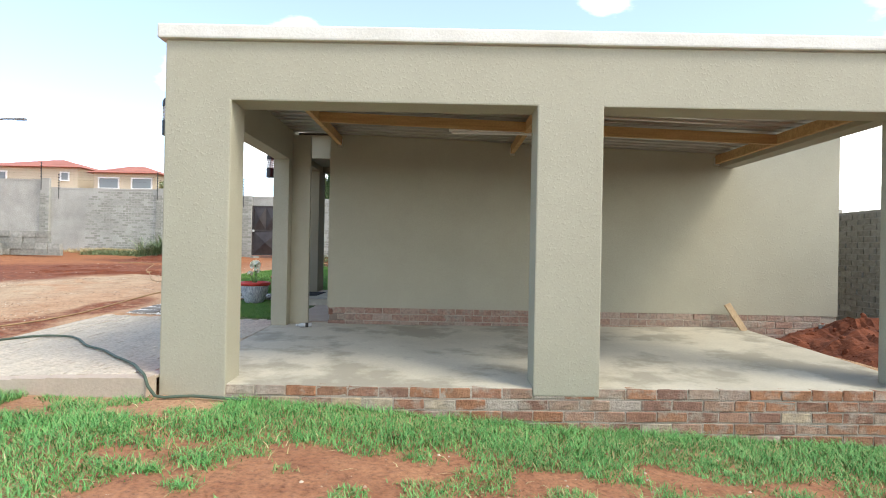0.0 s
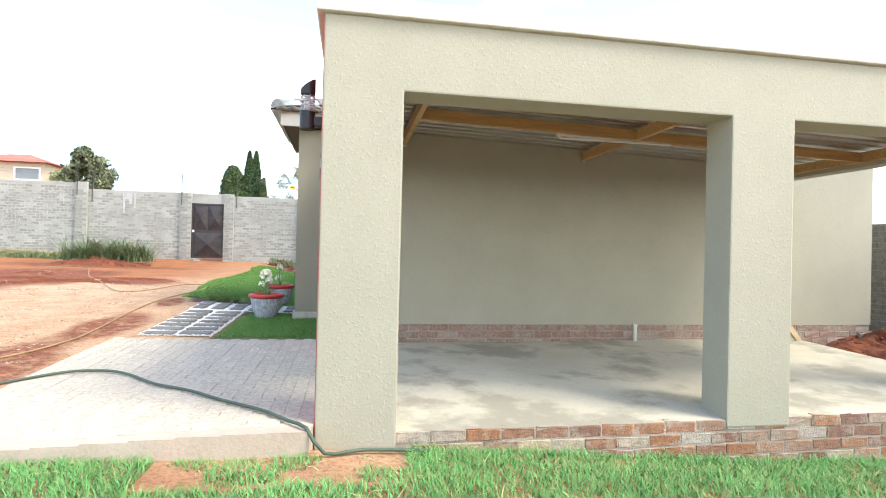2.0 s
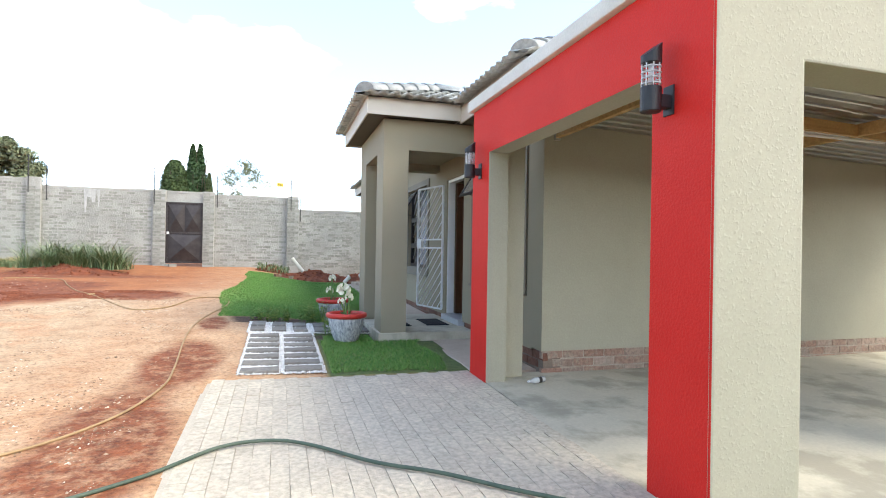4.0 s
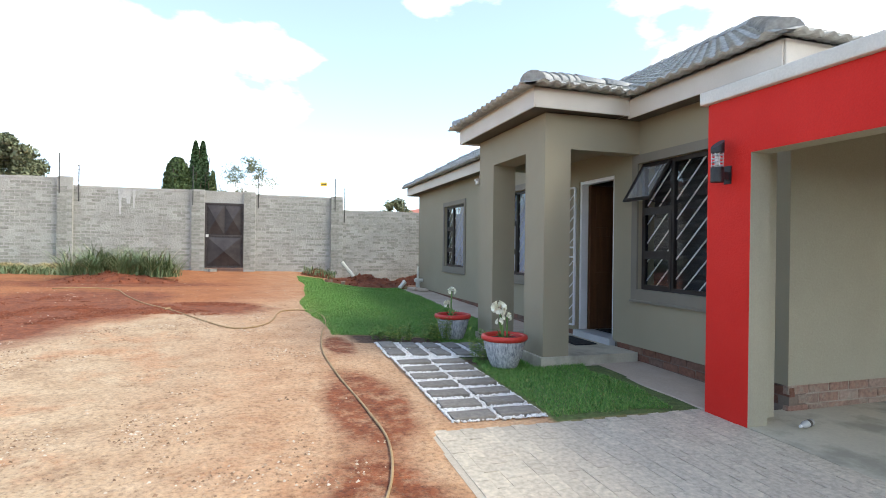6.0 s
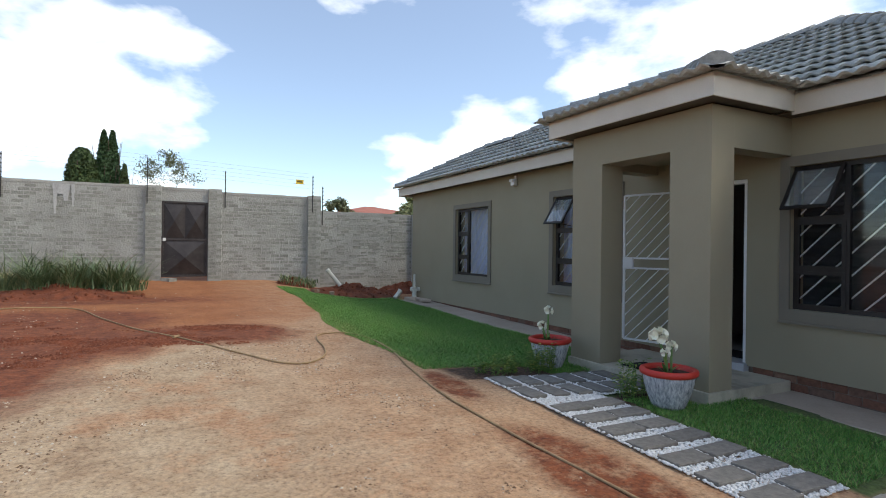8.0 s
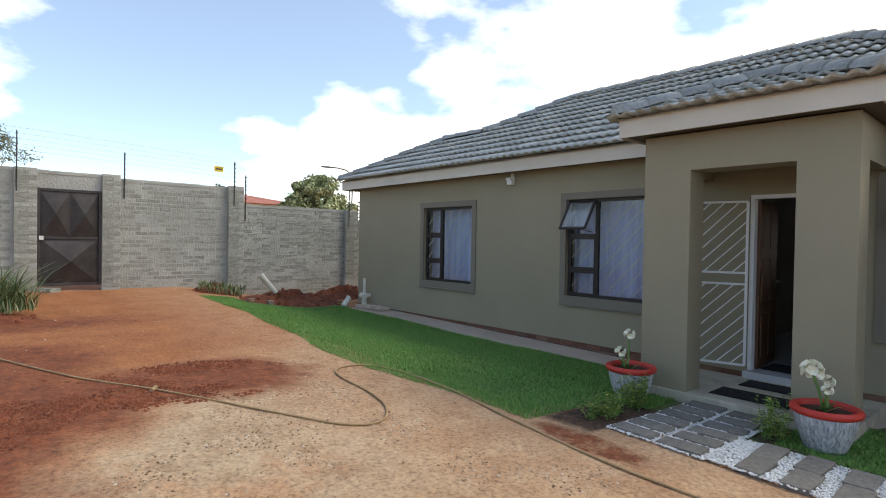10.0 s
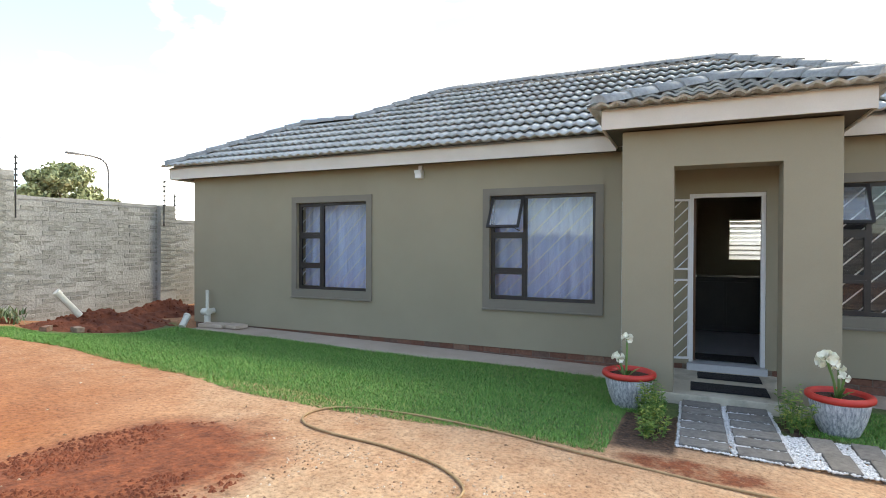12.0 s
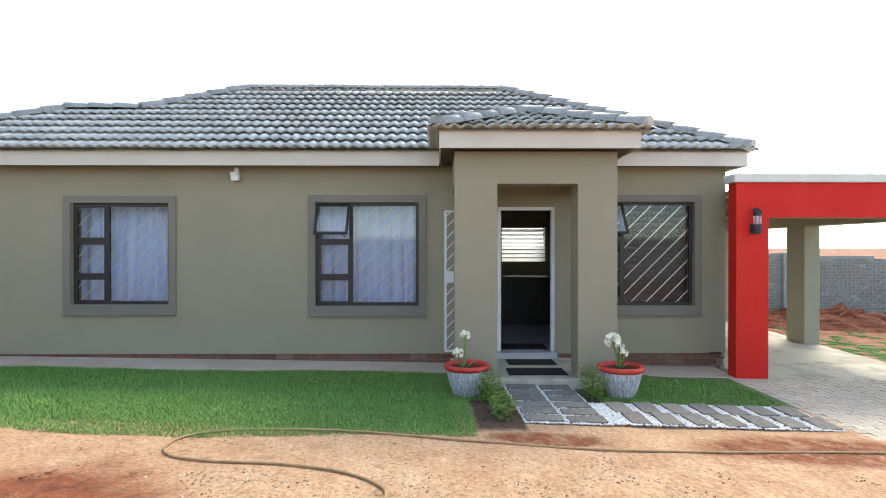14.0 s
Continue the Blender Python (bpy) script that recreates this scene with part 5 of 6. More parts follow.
verts, faces = [], []
bm = bmesh.new()
for k in range(14):
    y0 = k * 2.5
    add_box(bm, 0.012, 0.22, y0, y0 + 2.5, -0.6, east_top(y0 - 14 + 1.25))
bm2 = bm
part("core", bm2, M_SLUSH, ew)
for c in range(26):
    z = -0.1 + 0.086 * c
    y = 9.0 + (0.116 if c % 2 else 0)
    while y < 24.5:
        if z + 0.08 < east_top(y - 14) - 0.02:
            b = len(verts)
            q = rnd.uniform(-0.006, 0.004)
            l, h = 0.110, 0.072
            for dy, dz in ((-l, 0), (l, 0), (l, h), (-l, h)):
                verts.append((q, y + dy * 0.96, z + dz))
            for dy, dz in ((-l, 0), (l, 0), (l, h), (-l, h)):
                verts.append((q + 0.016, y + dy, z + dz))
            faces += [(b + 3, b + 2, b + 1, b)] + [(b + k, b + (k + 1) % 4, b + 4 + (k + 1) % 4, b + 4 + k) for k in range(4)]
        y += 0.234
tagged(from_arrays("bricks", verts, faces, M_BLOCKS, ew), kind="stuff")
for y in (0.95, 4.6):
    bm = box(-0.10, 0.012, y + 14 - 0.17, y + 14 + 0.17, -0.4, east_top(y) + 0.06, 0.01)
    part("pier", bm, M_SLUSH, ew)
# plain walls that close the plot
for nm, a in (("wall_west_plot", (-26.2, -26.0, -14.0, 20.6)), ("wall_south_plot", (-26.0, 6.2, -14.2, -14.0))):
    tagged(part(nm, box(*a, -0.5, 2.6), M_SLUSH), "plain grey cement wall closing the plot", "wall", kind="structure")


# ---- stepping-stone path ----
STONES = []
for k in range(3):
    r = random.Random(70 + k)
    bm = box(-0.168, 0.168, -0.087, 0.087, -0.03, 0.030, 0.006)
    for v in bm.verts:
        v.co += Vector([r.uniform(-0.003, 0.003) for _ in range(3)])
    me = mesh_of("stepping_stone", bm)
    me.materials.append(M_STONE)
    STONES.append(me)


def stepping_stone(x, y, rz):
    ob = new("stepping_stone", rnd.choice(STONES))
    ob.matrix_world = pose(x, y, float(yard(x, y)) + 0.004, rnd.uniform(-1, 1), rnd.uniform(-1, 1), rz + rnd.uniform(-2, 2))
    return tagged(ob, "grey rectangular concrete stepping stone set in white pebbles", "stepping stone", "stepping stones of the path")


STONE_AT = []
for k in range(7):
    y = 7.23 + k * 0.285
    for x in (-3.99, -3.60):
        STONE_AT.append((x, y + (0.0 if x < -3.8 else 0.03), 0))
for k in range(6):
    x = -4.09 + k * 0.268
    for y in (9.42, 9.81):
        STONE_AT.append((x, y, 90))
for s in STONE_AT:
    stepping_stone(*s)


def pebbles():
    """White pebbles in the gaps between the stones."""
    r = np.random.RandomState(4)
    base = [(0, 0, 1), (0.9, 0, 0.3), (0.28, 0.85, 0.3), (-0.73, 0.53, 0.3), (-0.73, -0.53, 0.3), (0.28, -0.85, 0.3), (0, 0, -0.6)]
    bf = [(0, 1, 2), (0, 2, 3), (0, 3, 4), (0, 4, 5), (0, 5, 1), (6, 2, 1), (6, 3, 2), (6, 4, 3), (6, 5, 4), (6, 1, 5)]
    verts, faces = [], []
    made = 0
    while made < 7400:
        if r.rand() < 0.6:
            x, y = r.uniform(-4.18, -3.40), r.uniform(7.12, 9.3)
        else:
            x, y = r.uniform(-4.21, -2.66), r.uniform(9.22, 10.0)
        hit = False
        for sx, sy, rz in STONE_AT:
            hx, hy = (0.168, 0.087) if rz == 0 else (0.087, 0.168)
            if abs(x - sx) < hx + 0.004 and abs(y - sy) < hy + 0.004:
                hit = True
                break
        if hit:
            continue
        z = float(yard(x, y)) + 0.006 + r.rand() * 0.008
        s = r.uniform(0.009, 0.017)
        a = r.uniform(0, 6.28)
        ca, sa = math.cos(a), math.sin(a)
        sq = r.uniform(0.7, 1.3)
        b = len(verts)
        for px, py, pz in base:
            px *= sq
            verts.append((x + s * (px * ca - py * sa), y + s * (px * sa + py * ca), z + s * 0.8 * pz))
        faces += [tuple(b + i for i in f) for f in bf]
        made += 1
    ob = from_arrays("pebbles", verts, faces, M_PEBBLE, None, True)
    tagged(ob, "white decorative pebbles between the stepping stones", "pebbles", kind="stuff")


pebbles()


# ---- flower pots ----
def petal_ring(bm, at, axis, size, count, r):
    axis = Vector(axis).normalized()
    q = axis.to_track_quat("Z", "Y").to_matrix().to_4x4()
    for k in range(count):
        m = Matrix.Translation(at) @ q @ pose(0, 0, 0, 0, 0, 360 * k / count + r.uniform(-8, 8)) @ pose(0, 0, 0, 0, -r.uniform(38, 62), 0)
        w = size * 0.42
        pts = [(0, 0, 0), (size * 0.45, w, size * 0.06), (size * 0.45, -w, size * 0.06), (size * 0.85, w * 0.8, 0.0), (size * 0.85, -w * 0.8, 0.0), (size * 1.0, 0, -size * 0.12), (size * 0.5, 0, -size * 0.05)]
        vs = [bm.verts.new(m @ Vector(p)) for p in pts]
        for f in ((0, 6, 1), (0, 2, 6), (1, 6, 3), (2, 4, 6), (3, 6, 5), (4, 5, 6)):
            bm.faces.new([vs[i] for i in f])


def flower_pot(at, rz, stems, seed, label):
    r = random.Random(seed)
    pot = thing("flower_pot", label, "flower pot", "flower pots beside the porch", at=at, rz=rz)
    part("bowl", lathe([(0.10, 0.0), (0.135, 0.004), (0.15, 0.03), (0.185, 0.12), (0.212, 0.22), (0.225, 0.30), (0.215, 0.31), (0.19, 0.27)], 36), M_POT, pot, "grey-white brushed cement bowl", True)
    part("rim", lathe([(0.205, 0.295), (0.232, 0.292), (0.248, 0.305), (0.252, 0.325), (0.245, 0.345), (0.225, 0.352), (0.205, 0.345), (0.198, 0.32), (0.200, 0.30)], 36), M_POTRED, pot, "thick red painted rim", True)
    bm = bmesh.new()
    bmesh.ops.create_circle(bm, cap_ends=True, segments=24, radius=0.204, matrix=Matrix.Translation((0, 0, 0.305)))
    bmesh.ops.subdivide_edges(bm, edges=bm.edges[:], cuts=1)
    part("soil", bm, M_SOIL, pot)
    for sx, sy, h, lx, ly, size in stems:
        pts = [(sx, sy, 0.30), (sx + lx * 0.3, sy + ly * 0.3, 0.30 + h * 0.45), (sx + lx * 0.75, sy + ly * 0.75, 0.30 + h * 0.8), (sx + lx, sy + ly, 0.30 + h)]
        tube("stalk", pts, 0.011, M_STALK, pot, 7)
        top = Vector(pts[-1])
        heads = 9 if size > 0.09 else 6
        for k in range(heads):
            bm = bmesh.new()
            c = 0.95 - 1.45 * (k + 0.5) / heads
            a = 2.4 * k + r.uniform(-0.3, 0.3)
            d = Vector((math.cos(a) * math.sqrt(1 - c * c), math.sin(a) * math.sqrt(1 - c * c), c))
            petal_ring(bm, top + d * size * 0.42, d, size * 0.62, 6, r)
            petal_ring(bm, top + d * size * 0.50, d, size * 0.42, 5, r)
            part("flower", bm, M_PETAL, pot, "white ruffled flower")
    bm = bmesh.new()
    for k in range(7):
        a = r.uniform(0, 6.28)
        p = Vector((stems[0][0] + 0.02 * math.cos(a), stems[0][1] + 0.02 * math.sin(a), 0.3))
        d = Vector((math.cos(a), math.sin(a), r.uniform(0.5, 1.6))).normalized()
        side = d.cross(Vector((0, 0, 1))).normalized() * 0.014
        L = r.uniform(0.10, 0.17)
        q = [p - side * 0.6, p + side * 0.6, p + d * L * 0.6 + side, p + d * L * 0.6 - side, p + d * L - Vector((0, 0, 0.02))]
        vs = [bm.verts.new(v) for v in q]
        bm.faces.new((vs[0], vs[1], vs[2], vs[3]))
        bm.faces.new((vs[3], vs[2], vs[4]))
    part("leaves", bm, M_LEAF, pot)


flower_pot((-3.03, 8.76, gz(-3.03, 8.76) - 0.005), 0, [(0.0, 0.02, 0.32, -0.03, 0.075, 0.098), (0.03, 0.0, 0.24, 0.0, 0.0, 0.06), (-0.02, 0.0, 0.19, -0.05, -0.02, 0.05)], 1,
            "grey cement flower pot with red rim and tall white blooms")
flower_pot((-3.04, 10.45, gz(-3.04, 10.45) - 0.005), 40, [(0.0, 0.03, 0.36, 0.0, -0.01, 0.066), (0.02, 0.05, 0.17, 0.01, 0.05, 0.069)], 2,
            "grey cement flower pot with red rim and two white blooms")


# ---- door mats, bottle, board, pipes ----
def door_mat(at, w, d):
    m = thing("door_mat", "black rubber-backed door mat", "door mat", "door mats at the entrance", at=at)
    part("rubber_top", box(-d / 2, d / 2, -w / 2, w / 2, 0.0, 0.014, 0.003), M_MAT, m)
    for s in (-1, 1):
        part("edge", box(-d / 2 - 0.012, d / 2 + 0.012, s * w / 2 - 0.006, s * w / 2 + 0.006, 0.0, 0.008), M_MAT, m)


door_mat((-1.72, 9.52, 0.557), 0.62, 0.30)
door_mat((-2.28, 9.55, 0.557), 0.70, 0.34)
door_mat((-0.95, 9.52, 0.627), 0.66, 0.40)

bottle = thing("plastic_bottle", "clear plastic bottle with dark label lying on the slab", "bottle", at=(-1.52, 6.44, slab_top(-1.4, 6.44) + 0.045), rz=176)
bm = lathe([(0.035, 0), (0.045, 0.01), (0.045, 0.20), (0.02, 0.27), (0.015, 0.30)], 16)
bm.transform(pose(0, 0, 0, 0, 90, 20))
part("body", bm, M_BOTTLE, bottle, smooth=True)
bm = lathe([(0.0462, 0.07), (0.0462, 0.13)], 16)
bm.transform(pose(0, 0, 0, 0, 90, 20))
part("label_band", bm, M_DARKWOOD, bottle)
bm = lathe([(0.018, 0.295), (0.018, 0.32)], 12)
bm.transform(pose(0, 0, 0, 0, 90, 20))
part("cap", bm, M_WHITE, bottle)
bottle.scale = (0.6, 0.6, 0.6)
bottle.location.z -= 0.018

stub = thing("pipe_stub", "short white waste pipe standing at the plinth", "pipe", at=(1.63, 6.68, slab_top(1.63, 6.68)))
bm = bmesh.new()
add_bar(bm, (0, 0, 0), (0, 0, 0.20), 0.021, 12)
part("pipe", bm, M_PVC, stub)
bm = bmesh.new()
add_bar(bm, (0, 0, 0.17), (0, 0, 0.205), 0.026, 12)
part("collar", bm, M_PVC, stub)

plank = thing("plank", "rough wooden plank leaning against the plinth", "plank", at=(3.80, 6.52, slab_top(3.80, 6.52) - 0.01))
bm = box(-0.04, 0.04, -0.012, 0.012, 0.0, 0.38, 0.003)
bm.transform(pose(0, 0, 0, -24, -22, 10))
part("board", bm, material("weathered_board", mottled((0.36, 0.25, 0.14), (0.50, 0.37, 0.23), 4, 50, 0.4, (6, 6, 0.5)), 0.9), plank)

vent = thing("drain_pipe", "pale plastic drain vent pipe with elbow at the house corner", "pipe", at=(-1.55, 17.71, gz(-1.55, 17.71)))
for a, b, r_ in (((0, 0, -0.05), (0, 0, 0.36), 0.055), ((0, 0, 0.33), (0, 0, 0.78), 0.028), ((-0.02, 0.0, 0.40), (0.14, 0.0, 0.40), 0.05)):
    bm = bmesh.new()
    add_bar(bm, a, b, r_, 14)
    part("pipe", bm, M_PVC, vent)
bm = bmesh.new()
add_bar(bm, (-0.03, -0.07, 0.40), (-0.03, 0.07, 0.40), 0.062, 16)
part("junction", bm, M_PVC, vent)
for at, d, r_ in (((-3.15, 18.7, 0.95), (-0.32, 0.05, 0.34), 0.05), ((-2.05, 17.75, 0.68), (0.16, 0.05, 0.12), 0.055)):
    pp = thing("waste_pipe", "pale plastic drain pipe end sticking out of the soil", "pipe", "drain pipe ends", at=at)
    bm = bmesh.new()
    add_bar(bm, (0, 0, -0.05), d, r_, 14)
    part("pipe", bm, M_PVC, pp)
    bm = bmesh.new()
    add_bar(bm, Vector(d) * 0.86, Vector(d) * 1.02, r_ * 1.12, 14)
    part("collar", bm, M_PVC, pp)
for (x, y, rz, sx) in ((-1.72, 17.35, 10, 0.24), (-1.62, 17.0, -6, 0.2), (5.45, 7.0, 80, 0.24)):
    sl = thing("concrete_slab", "broken flat concrete piece by the wall", "slab", "broken slabs", at=(x, y, float(yard(x, y)) + 0.02), rz=rz)
    part("block", box(-0.12, 0.12, -sx, sx, 0.0, 0.06, 0.008), M_SCREED, sl)


# ---- soil heaps ----
def heap(name, cx, cy, rx, ry, h, z0, seed, label, mat=None):
    r = random.Random(seed)
    noise.seed_set(seed)
    bm = bmesh.new()
    n, m = 46, 30
    grid = []
    for i in range(n + 1):
        row = []
        for j in range(m + 1):
            u, v = 2 * i / n - 1, 2 * j / m - 1
            d = math.sqrt(u * u + v * v)
            x, y = cx + rx * u, cy + ry * v
            lump = noise.noise(Vector((x * 2.1, y * 2.1, seed))) * 0.55 + noise.noise(Vector((x * 6.5, y * 6.5, seed))) * 0.28 + noise.noise(Vector((x * 17, y * 17, seed))) * 0.12
            base = max(0.0, 1 - d) ** 0.85
            base = base * (1.1 + lump)
            z = (gz(x, y) if z0 is None else z0) - 0.05 + h * max(0.0, base)
            row.append(bm.verts.new((x, y, z)))
        grid.append(row)
    for i in range(n):
        for j in range(m):
            bm.faces.new((grid[i][j], grid[i + 1][j], grid[i + 1][j + 1], grid[i][j + 1]))
    for i in range(170):
        a, d = r.uniform(0, 6.28), r.uniform(0.1, 0.95)
        x, y = cx + rx * d * math.cos(a), cy + ry * d * math.sin(a)
        k = grid[min(n, int((d * math.cos(a) + 1) / 2 * n))][min(m, int((d * math.sin(a) + 1) / 2 * m))]
        s = 0.012 + 0.045 * r.random() ** 2
        mm = Matrix.Translation((k.co.x, k.co.y, k.co.z)) @ Euler((r.random() * 3, r.random() * 3, r.random() * 3)).to_matrix().to_4x4() @ Matrix.Diagonal((s, s * 0.7, s * 0.6, 1))
        bmesh.ops.create_icosphere(bm, subdivisions=1, radius=1, matrix=mm)
    ob = part(name, bm, mat or M_REDSOIL)
    tagged(ob, label, "soil heap", kind="")
    return ob


heap("earth_mound", 5.0, 6.0, 1.12, 1.75, 0.44, 0.24, 3, "loose heap of dark red soil beside the slab")
heap("earth_mound", 5.1, 0.8, 1.1, 4.0, 0.55, 0.0, 5, "long heap of dark red soil along the wall")
heap("earth_mound", -2.75, 18.75, 1.30, 0.80, 0.30, None, 4, "heap of red soil and straw at the house corner")
heap("earth_mound", -1.0, 19.45, 1.1, 0.65, 0.32, None, 8, "heap of red soil behind the house corner")
heap("planting_bed", -8.7, 17.15, 1.5, 0.8, 0.24, None, 6, "raised bed of dark red soil by the wall")
heap("planting_bed", -4.05, 19.7, 0.6, 0.45, 0.25, None, 9, "small weedy mound by the wall")


# ---- plants ----
def blades(name, spots, mat, label, category, h0, h1, width, lean, seg=2, kind="stuff", parent=None):
    """Many bent blades: spots is an array of x, y, z, height scale."""
    r = np.random.RandomState(len(spots) % 9973)
    n = len(spots)
    a = r.uniform(0, 2 * np.pi, n)
    h = (h0 + (h1 - h0) * r.rand(n)) * spots[:, 3]
    l = lean * h * (0.4 + r.rand(n))
    w = width * (0.7 + 0.6 * r.rand(n))
    dx, dy = np.cos(a), np.sin(a)
    sx, sy = -dy * w, dx * w
    lv = []
    for k in range(seg):
        t = k / seg
        cx = spots[:, 0] + dx * l * t * t
        cy = spots[:, 1] + dy * l * t * t
        cz = spots[:, 2] + h * (t - 0.18 * t * t * lean)
        f = 1 - 0.45 * t
        lv.append(np.stack([cx - sx * f, cy - sy * f, cz], -1))
        lv.append(np.stack([cx + sx * f, cy + sy * f, cz], -1))
    lv.append(np.stack([spots[:, 0] + dx * l, spots[:, 1] + dy * l, spots[:, 2] + h * (1 - 0.18 * lean)], -1))
    V = np.stack(lv, 1).reshape(-1, 3)
    per = 2 * seg + 1
    tri = []
    for k in range(seg - 1):
        tri += [(2 * k, 2 * k + 1, 2 * k + 3), (2 * k, 2 * k + 3, 2 * k + 2)]
    tri.append((2 * seg - 2, 2 * seg - 1, 2 * seg))
    F = (np.arange(n)[:, None, None] * per + np.array(tri)[None]).reshape(-1, 3)
    me = bpy.data.meshes.new(name)
    me.vertices.add(len(V))
    me.vertices.foreach_set("co", V.astype(np.float32).ravel())
    me.loops.add(F.size)
    me.loops.foreach_set("vertex_index", F.astype(np.int32).ravel())
    me.polygons.add(len(F))
    me.polygons.foreach_set("loop_start", np.arange(0, F.size, 3, dtype=np.int32))
    me.update()
    me.validate()
    ob = link(name, me, mat, parent)
    return tagged(ob, label, category, kind=kind)


def value_noise(x, y, s, seed):
    """Smooth random field in 0..1."""
    rs = np.random.RandomState(seed)
    g = rs.rand(64, 64)
    u, v = (x * s) % 63, (y * s) % 63
    i, j = u.astype(int), v.astype(int)
    fu, fv = u - i, v - j
    fu, fv = fu * fu * (3 - 2 * fu), fv * fv * (3 - 2 * fv)
    return (g[i, j] * (1 - fu) + g[i + 1, j] * fu) * (1 - fv) + (g[i, j + 1] * (1 - fu) + g[i + 1, j + 1] * fu) * fv


rs = np.random.RandomState(11)
# tufty lawn before the carport: thick along the wall, patchy towards the walker, full on the west
n = 430000
x = rs.uniform(-7.6, 5.4, n)
y = rs.uniform(-1.2, 3.87, n)
f = 0.42 * value_noise(x + 20, y + 20, 1.7, 1) + 0.58 * value_noise(x + 20, y + 20, 5.2, 2)
need = 0.635 - 0.55 * smooth01(y, 2.95, 3.4) - 0.42 * smooth01(-x, 1.4, 2.3) + 0.05 * smooth01(x, 0.5, 2.5)
need = np.where((x > -2.9) & (x < -1.5) & (y > 3.3), 0.56, need)
need = np.where((x < -1.55) & (y > 3.72), 9.0, need)
need = need + 0.9 * smooth01(-x, 5.4, 7.2) + 0.9 * smooth01(-y, -0.3, 1.1)
keep = f > need + rs.uniform(-0.035, 0.035, n)
x, y = x[keep], y[keep]
tall = np.clip(0.6 + 1.6 * (f[keep] - need[keep]), 0.5, 1.35)
cx, cy = rs.uniform(-3.2, 5.2, 150), rs.uniform(0.4, 3.3, 150)
wide = rs.uniform(0.035, 0.10, 150)
many = (wide * 3600).astype(int)
tx = np.concatenate([rs.normal(a, w, m) for a, w, m in zip(cx, wide, many)])
ty = np.concatenate([rs.normal(b, w * 0.8, m) for b, w, m in zip(cy, wide, many)])
ok = ty < 3.6
x, y, tall = np.concatenate([x, tx[ok]]), np.concatenate([y, ty[ok]]), np.concatenate([tall, rs.uniform(0.6, 1.1, ok.sum())])
lawn = np.stack([x, y, ground_level(x, y) - 0.005, tall], -1)
blades("lawn_grass", lawn, M_GRASS, "patchy tufts of bright green lawn grass on red soil", "grass", 0.026, 0.066, 0.0026, 1.0, 2)
k = rs.randint(0, len(lawn), 1800)
dry = lawn[k] + np.c_[rs.normal(0, 0.12, (1800, 2)), np.zeros((1800, 2))]
dry = dry[dry[:, 1] < 3.7]
dry[:, 2] = ground_level(dry[:, 0], dry[:, 1])
blades("dry_grass", dry, M_STRAW, "dry straw stalks among the lawn tufts", "grass", 0.03, 0.07, 0.003, 2.2, 2)
# mown turf by the house
n = 330000
x = rs.uniform(-4.95, -2.0, n)
y = rs.uniform(7.06, 18.9, n)
west = -4.66 - 0.22 * np.exp(-((y - 13.3) / 1.3) ** 2) + 0.12 * (value_noise(x + 9, y + 9, 2.0, 5) - 0.5)
patch = (y < 8.72) & (x > -3.34) & (y > 7.04 + 0.16 * value_noise(x + 4, y, 5.0, 15)) & (x < -2.06 - 0.25 * value_noise(x, y + 4, 3.0, 16))
field = (y > 10.45) & (x > west)
side = (y >= 8.6) & (y <= 10.6) & (x > -3.3) & (x < -2.66) & ((y < 9.05) | (y > 10.12))
west = west + rs.normal(0, 0.03, n)
edge = (value_noise(x + 3, y + 3, 13.0, 8) > 0.2) | (np.abs(x - west) > 0.07)
bed = (x < -3.45) & (y < 10.40 + 0.12 * (value_noise(x, y + 7, 5.0, 14) - 0.5)) & (y > 10.1)
keep = (patch | field | side) & edge & ~bed & ~((y > 17.9) & (x > -4.0))
x, y = x[keep], y[keep]
turf = np.stack([x, y, ground_level(x, y) - 0.003, 0.8 + 0.5 * value_noise(x + 5, y + 5, 2.2, 9)], -1)
blades("turf", turf, M_TURF, "short mown green lawn along the house", "grass", 0.020, 0.042, 0.0034, 0.9, 1)


def leafy_plant(cx, cy, rx, ry, h, count, seed, mat, label, name="shrub"):
    r = np.random.RandomState(seed)
    a = r.uniform(0, 6.28, count)
    d = np.sqrt(r.rand(count))
    x, y = cx + rx * d * np.cos(a), cy + ry * d * np.sin(a)
    sp = np.stack([x, y, ground_level(x, y) + r.rand(count) * h * 0.5, 1 - 0.4 * d], -1)
    ob = blades(name, sp, mat, label, "plant", h * 0.35, h * 0.75, 0.012, 0.8, 2, kind="")
    return ob


